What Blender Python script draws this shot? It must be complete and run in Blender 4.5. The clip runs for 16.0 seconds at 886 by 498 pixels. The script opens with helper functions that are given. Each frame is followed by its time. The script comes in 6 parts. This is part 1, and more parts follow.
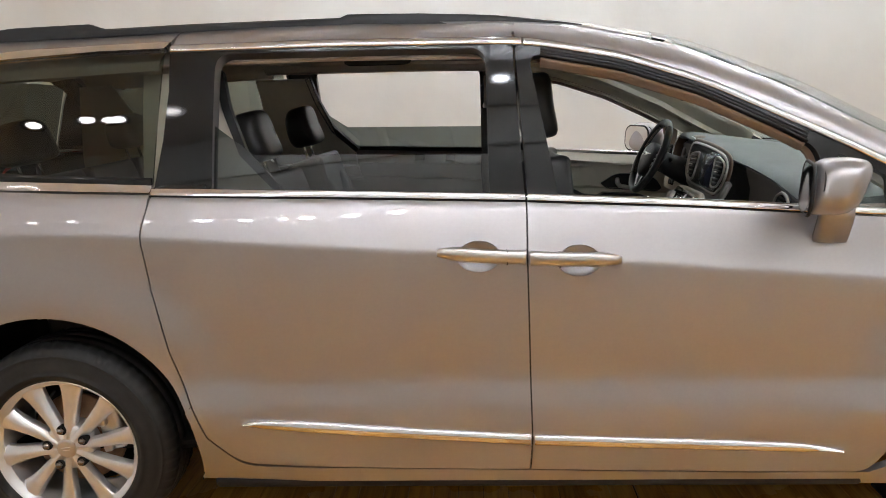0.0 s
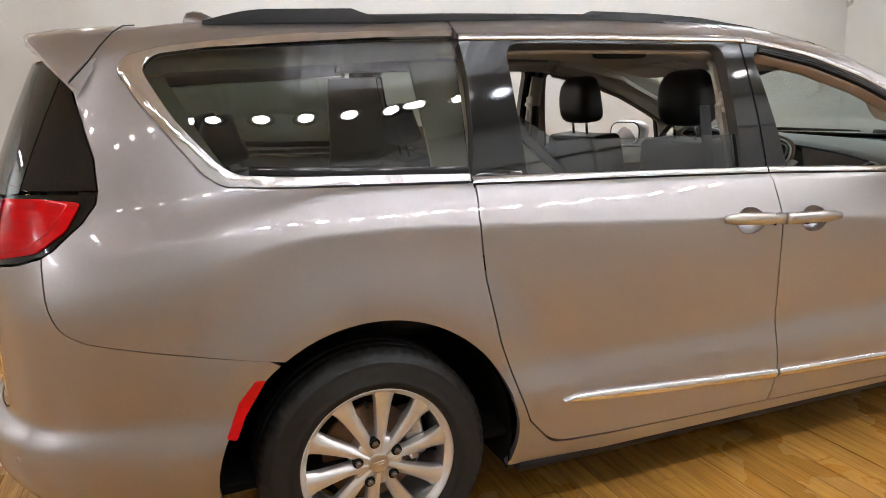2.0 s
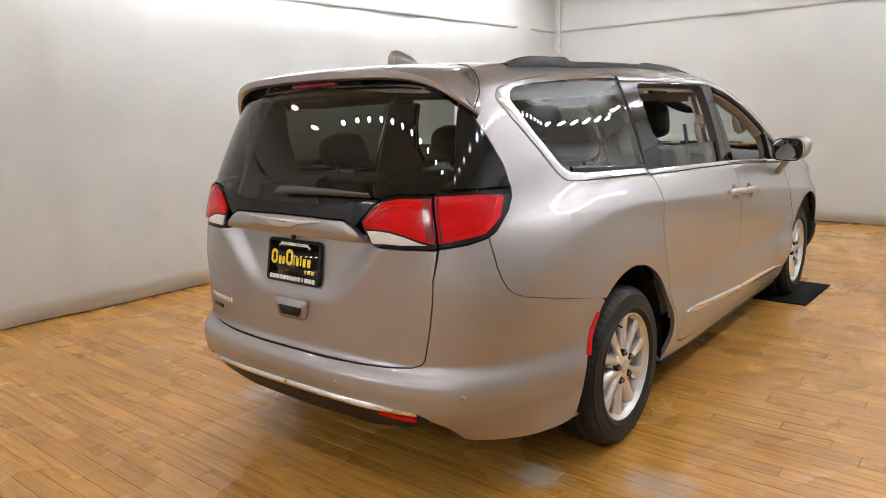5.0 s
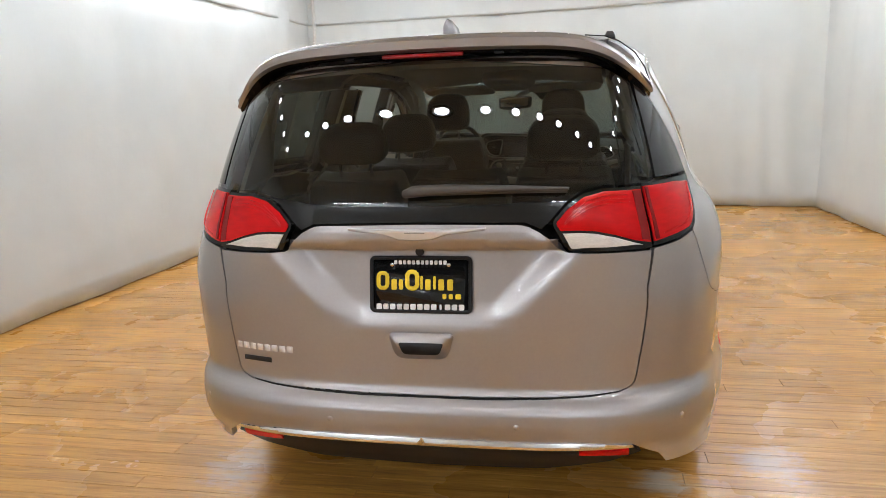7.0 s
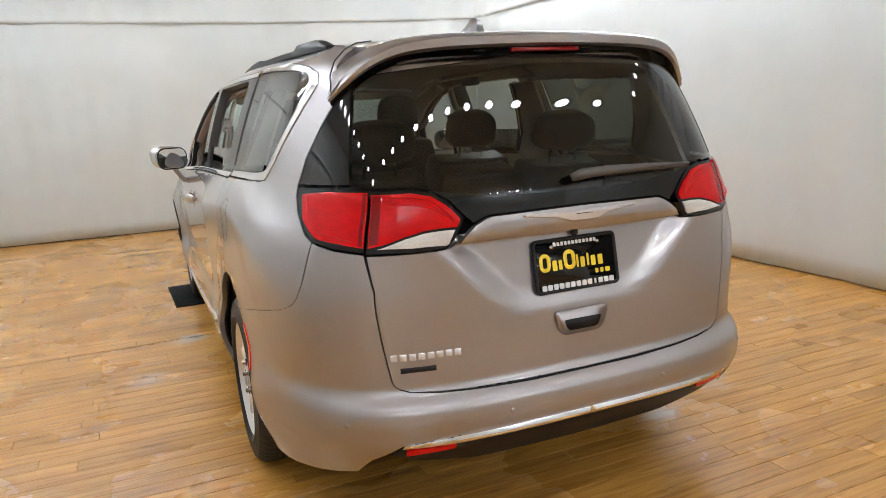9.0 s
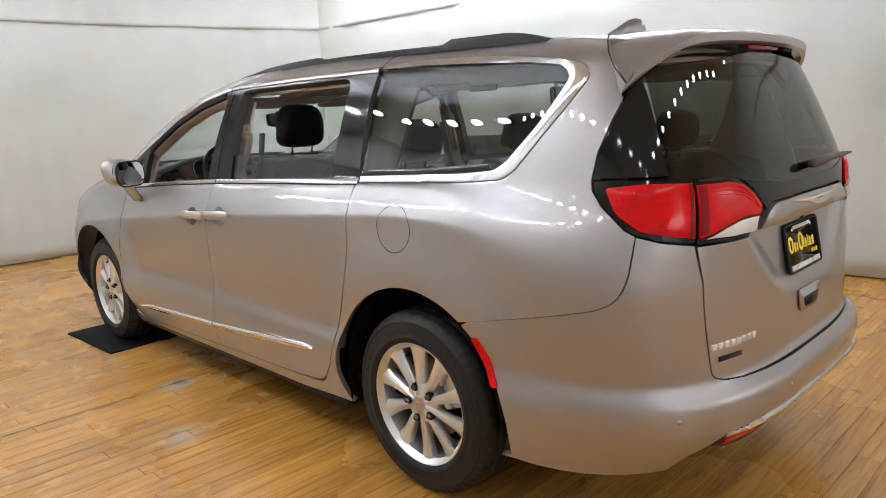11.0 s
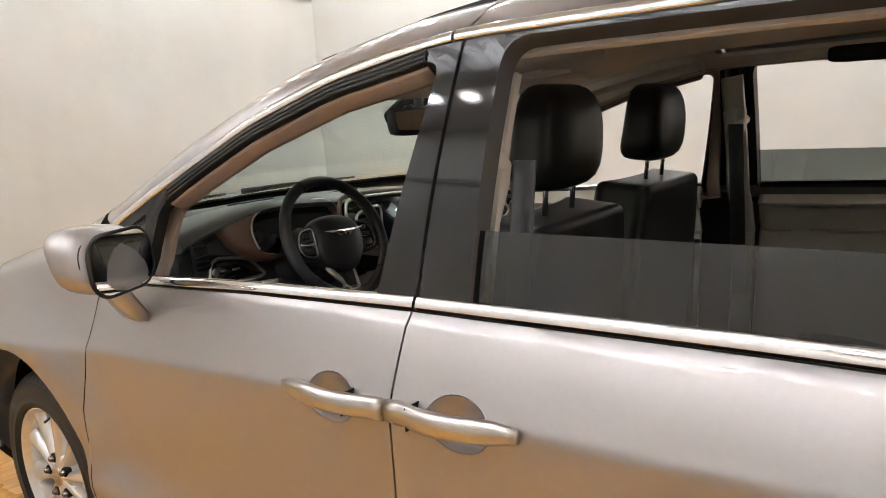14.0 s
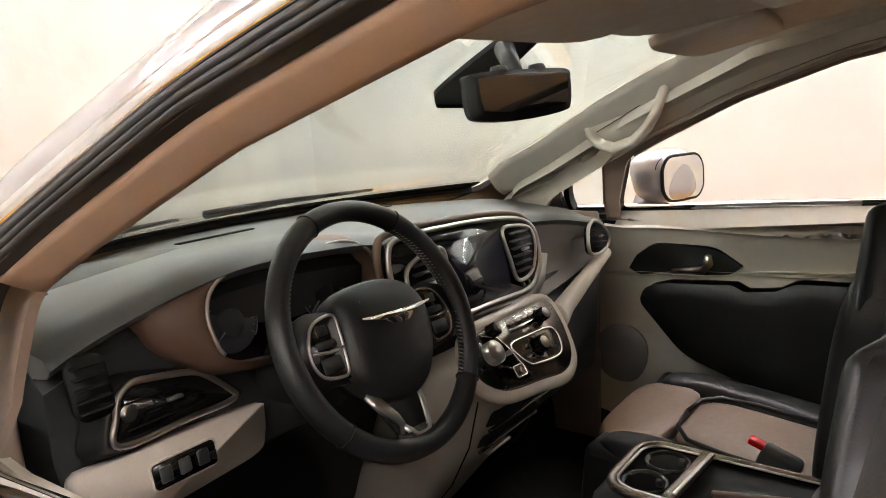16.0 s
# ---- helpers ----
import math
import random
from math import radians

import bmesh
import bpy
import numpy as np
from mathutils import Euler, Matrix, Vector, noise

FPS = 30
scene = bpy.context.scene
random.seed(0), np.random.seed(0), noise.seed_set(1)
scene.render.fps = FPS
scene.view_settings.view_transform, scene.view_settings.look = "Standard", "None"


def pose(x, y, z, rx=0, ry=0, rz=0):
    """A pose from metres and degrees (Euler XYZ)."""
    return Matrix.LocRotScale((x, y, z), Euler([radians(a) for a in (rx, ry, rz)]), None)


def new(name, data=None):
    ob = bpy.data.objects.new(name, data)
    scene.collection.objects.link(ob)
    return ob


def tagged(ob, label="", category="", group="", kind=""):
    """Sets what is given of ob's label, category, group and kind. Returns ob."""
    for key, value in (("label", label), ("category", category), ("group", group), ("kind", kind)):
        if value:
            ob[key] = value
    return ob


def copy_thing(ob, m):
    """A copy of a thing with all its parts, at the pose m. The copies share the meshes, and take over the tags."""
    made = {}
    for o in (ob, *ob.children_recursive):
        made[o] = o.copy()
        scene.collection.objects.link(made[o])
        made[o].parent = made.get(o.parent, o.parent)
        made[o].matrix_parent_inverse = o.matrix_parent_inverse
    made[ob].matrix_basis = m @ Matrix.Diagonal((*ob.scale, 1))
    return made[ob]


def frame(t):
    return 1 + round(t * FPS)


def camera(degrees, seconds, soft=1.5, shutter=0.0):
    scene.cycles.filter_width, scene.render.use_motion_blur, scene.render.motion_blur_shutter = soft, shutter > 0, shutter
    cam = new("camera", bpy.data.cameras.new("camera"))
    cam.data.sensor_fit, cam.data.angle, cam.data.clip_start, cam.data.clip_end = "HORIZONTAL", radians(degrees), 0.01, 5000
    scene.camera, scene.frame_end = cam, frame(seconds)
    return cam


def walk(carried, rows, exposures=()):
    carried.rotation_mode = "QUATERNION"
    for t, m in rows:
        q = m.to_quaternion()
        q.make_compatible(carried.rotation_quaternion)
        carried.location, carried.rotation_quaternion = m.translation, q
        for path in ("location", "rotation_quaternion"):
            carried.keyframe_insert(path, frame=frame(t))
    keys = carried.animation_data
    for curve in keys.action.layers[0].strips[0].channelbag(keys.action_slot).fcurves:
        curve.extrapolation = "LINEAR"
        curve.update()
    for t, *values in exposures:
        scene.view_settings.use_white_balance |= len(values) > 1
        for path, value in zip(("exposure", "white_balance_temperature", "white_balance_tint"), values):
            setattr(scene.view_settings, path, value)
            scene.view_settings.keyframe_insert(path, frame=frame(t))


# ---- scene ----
# The camera: seconds, place, and its turn as pose() takes it.
cam = camera(64.15, 16.0, 0.5, 0.12)
ROWS = [
    (0.0, 1.357, -3.042, 1.474, 77.44, 1.63, 2.28),
    (0.5, 0.898, -3.017, 1.461, 77.38, 1.87, -1.26),
    (1.0, 0.448, -2.987, 1.446, 77.68, 1.76, -6.29),
    (1.5, -0.023, -2.952, 1.435, 77.44, 1.71, -13.61),
    (2.0, -0.499, -2.888, 1.442, 77.98, 1.72, -21.11),
    (2.5, -1.025, -2.892, 1.463, 78.78, 1.73, -30.60),
    (3.0, -1.516, -2.906, 1.492, 79.03, 1.71, -37.75),
    (3.5, -1.967, -2.819, 1.493, 79.06, 1.56, -42.26),
    (4.0, -2.322, -2.710, 1.506, 79.18, 1.69, -44.46),
    (4.5, -2.588, -2.547, 1.515, 79.13, 1.59, -46.94),
    (4.7, -2.699, -2.436, 1.510, 79.13, 1.67, -48.49),
    (6.8, -3.086, -0.675, 1.471, 78.26, 2.33, -75.77),
    (7.0, -3.107, -0.494, 1.478, 78.29, 2.22, -79.03),
    (7.5, -3.134, -0.042, 1.471, 78.29, 2.09, -87.45),
    (8.0, -3.080, 0.405, 1.470, 78.35, 1.87, -96.84),
    (8.2, -3.061, 0.582, 1.470, 78.38, 1.87, -100.55),
    (10.3, -2.437, 2.316, 1.436, 78.94, 2.95, -129.93),
    (10.5, -2.296, 2.437, 1.450, 79.17, 2.51, -131.82),
    (11.0, -1.895, 2.672, 1.455, 78.97, 2.69, -135.26),
    (11.5, -1.448, 2.736, 1.471, 78.91, 2.85, -137.48),
    (12.0, -0.984, 2.690, 1.483, 78.92, 2.74, -138.72),
    (12.5, -0.515, 2.551, 1.498, 78.94, 2.75, -139.66),
    (13.0, -0.059, 2.339, 1.517, 78.96, 2.64, -140.60),
    (13.5, 0.368, 2.115, 1.511, 78.75, 2.88, -141.20),
    (14.0, 0.716, 1.828, 1.494, 78.61, 2.96, -141.95),
    (14.5, 1.064, 1.560, 1.464, 79.35, 3.30, -142.90),
    (15.0, 1.334, 1.347, 1.446, 79.61, 3.90, -143.57),
    (15.5, 1.523, 1.160, 1.440, 79.13, 3.32, -143.6),
    (16.0, 1.560, 1.156, 1.438, 78.69, 3.16, -143.46),
]
walk(cam, [(t, pose(*row)) for t, *row in ROWS], exposures=[(0.0, 0.06, 6400, 15), (2.0, 0.0, 6450, 16), (3.5, -0.12, 6600, 18), (4.5, 0.02, 6450, 17), (7.0, 0.16, 6050, 12), (8.2, 0.16, 6050, 12), (10.5, 0.12, 6100, 12),
                                                              (11.5, 0.08, 6050, 12), (13.0, 0.05, 6450, 15), (14.5, 0.42, 6850, 16), (15.0, 0.65, 6950, 17), (16.0, 0.88, 7050, 20)])

# ---- light: a closed hall lit by rings of round ceiling spotlights, with fill added behind the car ----
LAMP_POWER = 96.0
world = bpy.data.worlds.new("hall_dark")
scene.world = world
world.use_nodes = True
world.node_tree.nodes["Background"].inputs[0].default_value = (0.9, 0.95, 1.0, 1)
world.node_tree.nodes["Background"].inputs[1].default_value = 0.02


# ---- materials ----
def material(name, color, rough=0.5, metal=0.0, **more):
    m = bpy.data.materials.new(name)
    m.use_nodes = True
    b = m.node_tree.nodes["Principled BSDF"]
    b.inputs["Base Color"].default_value = (*color, 1)
    b.inputs["Roughness"].default_value = rough
    b.inputs["Metallic"].default_value = metal
    for k, v in more.items():
        b.inputs[k.replace("_", " ")].default_value = v
    return m


def node(m, kind, **values):
    n = m.node_tree.nodes.new(kind)
    for k, v in values.items():
        if k in n.inputs:
            n.inputs[k].default_value = v
    return n


def link(m, a, b):
    m.node_tree.links.new(a, b)


def grain(m, scale, amount, bump=0.0, stretch=(1, 1, 1), detail=4.0, rough_var=0.0, bump_scale=None, dist=0.002):
    """Variation of colour at two scales, a fine relief and uneven gloss."""
    t, b = m.node_tree, m.node_tree.nodes["Principled BSDF"]
    co = node(m, "ShaderNodeTexCoord")
    mp = node(m, "ShaderNodeMapping")
    mp.inputs["Scale"].default_value = stretch
    link(m, co.outputs["Object"], mp.inputs["Vector"])
    n1 = node(m, "ShaderNodeTexNoise", Scale=scale, Detail=detail)
    n2 = node(m, "ShaderNodeTexNoise", Scale=scale / 9.0, Detail=2.0)
    for n in (n1, n2):
        link(m, mp.outputs[0], n.inputs["Vector"])
    mix = node(m, "ShaderNodeMath")
    mix.operation = "ADD"
    link(m, n1.outputs[0], mix.inputs[0])
    link(m, n2.outputs[0], mix.inputs[1])
    rng = node(m, "ShaderNodeMapRange")
    rng.inputs["From Min"].default_value, rng.inputs["From Max"].default_value = 0.6, 1.4
    rng.inputs["To Min"].default_value, rng.inputs["To Max"].default_value = 1 - amount, 1 + amount
    link(m, mix.outputs[0], rng.inputs["Value"])
    mul = node(m, "ShaderNodeMixRGB")
    mul.blend_type = "MULTIPLY"
    mul.inputs[0].default_value = 1.0
    mul.inputs[1].default_value = b.inputs["Base Color"].default_value
    link(m, rng.outputs[0], mul.inputs[2])
    link(m, mul.outputs[0], b.inputs["Base Color"])
    if rough_var:
        r2 = node(m, "ShaderNodeMapRange")
        r = b.inputs["Roughness"].default_value
        r2.inputs["From Min"].default_value, r2.inputs["From Max"].default_value = 0.3, 0.7
        r2.inputs["To Min"].default_value, r2.inputs["To Max"].default_value = r - rough_var, r + rough_var
        link(m, n2.outputs[0], r2.inputs["Value"])
        link(m, r2.outputs[0], b.inputs["Roughness"])
    if bump:
        n3 = node(m, "ShaderNodeTexNoise", Scale=bump_scale or scale, Detail=3.0)
        link(m, mp.outputs[0], n3.inputs["Vector"])
        bp = node(m, "ShaderNodeBump", Strength=bump, Distance=dist)
        link(m, n3.outputs[0], bp.inputs["Height"])
        link(m, bp.outputs[0], b.inputs["Normal"])
    return m


def glass(name, tint, gloss_rough=0.0, base=0.06):
    m = bpy.data.materials.new(name)
    m.use_nodes = True
    t = m.node_tree
    t.nodes.remove(t.nodes["Principled BSDF"])
    tr = node(m, "ShaderNodeBsdfTransparent")
    tr.inputs[0].default_value = (*tint, 1)
    gl = node(m, "ShaderNodeBsdfGlossy", Roughness=gloss_rough)
    lw = node(m, "ShaderNodeLayerWeight", Blend=0.5)
    pw = node(m, "ShaderNodeMath")
    pw.operation = "POWER"
    pw.inputs[1].default_value = 4.0
    link(m, lw.outputs["Facing"], pw.inputs[0])
    fr = node(m, "ShaderNodeMapRange")
    fr.inputs["To Min"].default_value, fr.inputs["To Max"].default_value = base, 1.0
    link(m, pw.outputs[0], fr.inputs["Value"])
    mx = node(m, "ShaderNodeMixShader")
    link(m, fr.outputs[0], mx.inputs[0])
    link(m, tr.outputs[0], mx.inputs[1])
    link(m, gl.outputs[0], mx.inputs[2])
    link(m, mx.outputs[0], t.nodes["Material Output"].inputs[0])
    return m


PAINT = grain(material("metallic_paint", (0.405, 0.39, 0.392), 0.41, 0.86, Coat_Weight=1.0, Coat_Roughness=0.035), 900, 0.03, detail=1.0)
BLACK_GLOSS = material("gloss_black", (0.007, 0.007, 0.007), 0.06, Specular_IOR_Level=0.40)
BLACK_PLASTIC = grain(material("black_plastic", (0.014, 0.014, 0.015), 0.5, Specular_IOR_Level=0.3), 160, 0.15, 0.2, bump_scale=700, dist=0.0005)
RUBBER = grain(material("rubber", (0.0155, 0.0152, 0.015), 0.55, Specular_IOR_Level=0.28), 60, 0.25, 0.1, dist=0.0006)
SEAL = material("rubber_seal", (0.008, 0.008, 0.008), 0.5, Specular_IOR_Level=0.2)
BRIGHT = grain(material("bright_badge", (0.80, 0.80, 0.81), 0.25, 0.35), 60, 0.04)
CHROME = grain(material("chrome", (0.82, 0.82, 0.83), 0.10, 1.0), 30, 0.05, rough_var=0.04)
ALLOY = grain(material("alloy", (0.76, 0.76, 0.76), 0.30, 0.8, Coat_Weight=0.6), 40, 0.06)
STEEL = grain(material("brake_steel", (0.33, 0.20, 0.125), 0.5, 0.6), 25, 0.35)
TINT = glass("privacy_glass", (0.255, 0.28, 0.245), base=0.06)
REAR_GLASS = glass("rear_privacy_glass", (0.195, 0.215, 0.19), base=0.06)
DOOR_GLASS = glass("dark_door_glass", (0.17, 0.19, 0.18), base=0.075)
CLEAR = glass("clear_glass", (0.915, 0.975, 0.960), base=0.02)
MIRROR = material("mirror", (0.9, 0.9, 0.9), 0.01, 1.0)
RED_LENS = grain(material("red_lens", (0.62, 0.003, 0.005), 0.16, Specular_IOR_Level=0.12, Coat_Weight=0.35, Coat_Roughness=0.02), 25, 0.18, stretch=(1, 1, 3))
RED_DARK = grain(material("dark_red_lens", (0.22, 0.004, 0.006), 0.10, Specular_IOR_Level=0.4), 25, 0.2)
RED_GUIDE = material("red_light_guide", (0.78, 0.05, 0.05), 0.12, Specular_IOR_Level=0.5)
WHITE_LENS = grain(material("clear_lens", (0.72, 0.70, 0.68), 0.12, Coat_Weight=1.0), 120, 0.2, stretch=(1, 1, 6))
AMBER = material("amber_lens", (0.75, 0.06, 0.01), 0.15, Coat_Weight=1.0)
HEADLINER = grain(material("headliner_cloth", (0.66, 0.58, 0.51), 0.95), 300, 0.08, 0.2, dist=0.001)
TRIM_DARK = grain(material("dark_grey_trim", (0.085, 0.08, 0.076), 0.55), 260, 0.06)
TRIM_GREY = grain(material("grey_trim", (0.30, 0.28, 0.265), 0.6), 260, 0.06, 0.15, bump_scale=900, dist=0.0004)
BEZEL = grain(material("brown_bezel", (0.145, 0.085, 0.060), 0.4), 260, 0.05)
TRIM_BEIGE = grain(material("beige_plastic", (0.70, 0.64, 0.55), 0.5), 260, 0.05, 0.15, bump_scale=900, dist=0.0004)
TRIM_LOW = grain(material("low_trim", (0.66, 0.59, 0.51), 0.5), 260, 0.05, 0.15, bump_scale=900, dist=0.0004)
TRIM_TAN = grain(material("tan_plastic", (0.34, 0.255, 0.205), 0.5), 260, 0.05, 0.15, bump_scale=900, dist=0.0004)
DASH_DARK = grain(material("dark_soft_plastic", (0.032, 0.033, 0.034), 0.40, Specular_IOR_Level=0.38), 300, 0.15, 0.2, bump_scale=900, dist=0.0005)
DASH_TOP = grain(material("soft_dashboard", (0.115, 0.122, 0.125), 0.42, Specular_IOR_Level=0.5), 300, 0.10, 0.2, bump_scale=900, dist=0.0005)
FASCIA = grain(material("grey_fascia", (0.22, 0.20, 0.185), 0.42), 260, 0.06, 0.15, bump_scale=900, dist=0.0004)
FASCIA_LIGHT = grain(material("silver_grey_band", (0.42, 0.40, 0.38), 0.38, 0.3), 260, 0.05)
GUNMETAL = grain(material("gunmetal_trim", (0.25, 0.215, 0.19), 0.26, 0.85), 60, 0.10)
DISPLAY = grain(material("display_glass", (0.016, 0.017, 0.030), 0.10, Specular_IOR_Level=0.6), 8, 0.2)
DIAL_FACE = grain(material("dial_face", (0.050, 0.052, 0.060), 0.35), 40, 0.3)
LEATHER = grain(material("black_leather", (0.013, 0.013, 0.014), 0.38, Specular_IOR_Level=0.4), 90, 0.2, 0.35, bump_scale=420, dist=0.001)
LEATHER_TAN = grain(material("taupe_leather", (0.25, 0.170, 0.122), 0.42), 70, 0.15, 0.3, bump_scale=420, dist=0.001)
SCREEN = material("dark_screen", (0.008, 0.008, 0.014), 0.06)
SATIN = material("satin_silver", (0.62, 0.60, 0.58), 0.28, 1.0)
CARPET = grain(material("dark_carpet", (0.012, 0.011, 0.010), 1.0, Specular_IOR_Level=0.05), 200, 0.3, 0.5)
YELLOW = material("yellow_print", (0.85, 0.62, 0.02), 0.4)
DIAL_PRINT = material("dial_print", (0.17, 0.20, 0.23), 0.5)
WHITE_PRINT = material("white_print", (0.85, 0.85, 0.85), 0.4)
MAT_RUBBER = grain(material("black_mat", (0.007, 0.007, 0.007), 0.8, Specular_IOR_Level=0.1), 80, 0.3, 0.4, bump_scale=300, dist=0.002)
DRAPE = grain(material("white_drape", (0.594, 0.612, 0.590), 0.85, Sheen_Weight=0.1), 2.2, 0.06, 0.35, bump_scale=7, dist=0.012)
CLOTH = grain(material("thin_cloth", (0.80, 0.80, 0.79), 0.9), 3.0, 0.04)
_lit = node(CLOTH, "ShaderNodeBsdfTranslucent")
_lit.inputs[0].default_value = (0.85, 0.86, 0.86, 1)
_both = node(CLOTH, "ShaderNodeMixShader")
_both.inputs[0].default_value = 0.55
link(CLOTH, CLOTH.node_tree.nodes["Principled BSDF"].outputs[0], _both.inputs[1])
link(CLOTH, _lit.outputs[0], _both.inputs[2])
link(CLOTH, _both.outputs[0], CLOTH.node_tree.nodes["Material Output"].inputs[0])
CEILING = grain(material("ceiling_cloth", (0.74, 0.77, 0.79), 0.9), 5, 0.15)
PIPE = grain(material("painted_pipe", (0.60, 0.57, 0.53), 0.5), 20, 0.1)


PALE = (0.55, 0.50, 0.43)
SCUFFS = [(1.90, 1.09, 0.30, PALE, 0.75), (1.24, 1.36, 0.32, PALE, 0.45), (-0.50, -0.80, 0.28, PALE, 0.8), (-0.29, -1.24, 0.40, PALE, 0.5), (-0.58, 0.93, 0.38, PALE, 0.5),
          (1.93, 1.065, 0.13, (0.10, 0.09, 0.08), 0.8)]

def wood():
    m = material("bamboo_plank", (0.4, 0.2, 0.08), 0.30, Coat_Weight=0.28, Coat_Roughness=0.2)
    b = m.node_tree.nodes["Principled BSDF"]
    info, geo = node(m, "ShaderNodeObjectInfo"), node(m, "ShaderNodeNewGeometry")
    co = node(m, "ShaderNodeTexCoord")
    add = node(m, "ShaderNodeMath")
    add.operation = "ADD"
    link(m, info.outputs["Random"], add.inputs[0])
    link(m, geo.outputs["Random Per Island"], add.inputs[1])
    frac = node(m, "ShaderNodeMath")
    frac.operation = "FRACT"
    link(m, add.outputs[0], frac.inputs[0])
    shift = node(m, "ShaderNodeVectorMath")
    shift.operation = "MULTIPLY_ADD"
    link(m, frac.outputs[0], shift.inputs[0])
    shift.inputs[1].default_value = (37.0, 91.0, 13.0)
    link(m, geo.outputs["Position"], shift.inputs[2])
    mp = node(m, "ShaderNodeMapping")
    mp.inputs["Scale"].default_value = (30.0, 1.7, 1.0)
    link(m, shift.outputs[0], mp.inputs["Vector"])
    streak = node(m, "ShaderNodeTexNoise", Scale=1.3, Detail=8.0, Roughness=0.66, Distortion=0.9)
    link(m, mp.outputs[0], streak.inputs["Vector"])
    ramp = node(m, "ShaderNodeValToRGB")
    e = ramp.color_ramp.elements
    e[0].position, e[0].color = 0.26, (0.27, 0.112, 0.018, 1)
    e[1].position, e[1].color = 0.74, (0.69, 0.375, 0.078, 1)
    mid = ramp.color_ramp.elements.new(0.5)
    mid.color = (0.53, 0.260, 0.050, 1)
    link(m, streak.outputs[0], ramp.inputs[0])
    tone = node(m, "ShaderNodeMapRange")
    tone.inputs["To Min"].default_value, tone.inputs["To Max"].default_value = 0.87, 1.13
    link(m, frac.outputs[0], tone.inputs["Value"])
    mul = node(m, "ShaderNodeMixRGB")
    mul.blend_type = "MULTIPLY"
    mul.inputs[0].default_value = 1.0
    link(m, ramp.outputs[0], mul.inputs[1])
    link(m, tone.outputs[0], mul.inputs[2])
    shade = mul.outputs[0]
    # short dark flecks along the grain
    mq = node(m, "ShaderNodeMapping")
    mq.inputs["Scale"].default_value = (34.0, 5.0, 1.0)
    link(m, shift.outputs[0], mq.inputs["Vector"])
    fleck = node(m, "ShaderNodeTexNoise", Scale=1.0, Detail=3.0, Roughness=0.55, Distortion=0.6)
    link(m, mq.outputs[0], fleck.inputs["Vector"])
    mark = node(m, "ShaderNodeMapRange")
    mark.inputs["From Min"].default_value, mark.inputs["From Max"].default_value = 0.69, 0.80
    mark.inputs["To Max"].default_value = 0.75
    link(m, fleck.outputs[0], mark.inputs["Value"])
    dk = node(m, "ShaderNodeMixRGB")
    link(m, mark.outputs[0], dk.inputs[0])
    link(m, shade, dk.inputs[1])
    dk.inputs[2].default_value = (0.13, 0.055, 0.014, 1)
    shade = dk.outputs[0]
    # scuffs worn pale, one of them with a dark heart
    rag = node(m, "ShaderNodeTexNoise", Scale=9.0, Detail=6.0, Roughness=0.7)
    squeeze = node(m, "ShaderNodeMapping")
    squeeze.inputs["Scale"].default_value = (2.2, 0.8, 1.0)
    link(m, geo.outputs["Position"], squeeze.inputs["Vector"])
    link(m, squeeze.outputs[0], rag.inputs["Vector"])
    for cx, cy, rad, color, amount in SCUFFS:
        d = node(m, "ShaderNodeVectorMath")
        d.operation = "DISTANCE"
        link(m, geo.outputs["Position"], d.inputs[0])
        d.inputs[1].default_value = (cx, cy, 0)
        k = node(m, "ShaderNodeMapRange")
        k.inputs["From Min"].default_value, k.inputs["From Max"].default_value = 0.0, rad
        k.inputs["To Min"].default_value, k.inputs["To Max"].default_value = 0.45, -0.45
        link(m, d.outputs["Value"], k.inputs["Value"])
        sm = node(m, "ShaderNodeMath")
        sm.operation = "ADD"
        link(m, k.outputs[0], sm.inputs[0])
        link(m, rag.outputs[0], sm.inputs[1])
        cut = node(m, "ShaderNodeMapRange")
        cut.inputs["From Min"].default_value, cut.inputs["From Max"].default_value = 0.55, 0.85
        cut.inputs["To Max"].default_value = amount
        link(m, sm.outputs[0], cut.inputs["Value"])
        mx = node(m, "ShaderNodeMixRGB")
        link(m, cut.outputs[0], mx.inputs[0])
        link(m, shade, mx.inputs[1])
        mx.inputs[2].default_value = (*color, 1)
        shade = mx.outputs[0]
    link(m, shade, b.inputs["Base Color"])
    wear = node(m, "ShaderNodeTexNoise", Scale=1.3, Detail=5.0)
    link(m, geo.outputs["Position"], wear.inputs["Vector"])
    rr = node(m, "ShaderNodeMapRange")
    rr.inputs["From Min"].default_value, rr.inputs["From Max"].default_value = 0.35, 0.7
    rr.inputs["To Min"].default_value, rr.inputs["To Max"].default_value = 0.19, 0.38
    link(m, wear.outputs[0], rr.inputs["Value"])
    link(m, rr.outputs[0], b.inputs["Roughness"])
    bp = node(m, "ShaderNodeBump", Strength=0.12, Distance=0.001)
    link(m, streak.outputs[0], bp.inputs["Height"])
    link(m, bp.outputs[0], b.inputs["Normal"])
    return m


WOOD = wood()


# ---- mesh helpers ----
def mesh_of(name, verts, faces, mats, face_mats=None, smooth=True):
    me = bpy.data.meshes.new(name)
    me.from_pydata([tuple(map(float, v)) for v in verts], [], faces)
    for m in (mats if isinstance(mats, (list, tuple)) else [mats]):
        me.materials.append(m)
    if face_mats:
        me.polygons.foreach_set("material_index", face_mats)
    me.polygons.foreach_set("use_smooth", [smooth] * len(me.polygons))
    me.update()
    return me


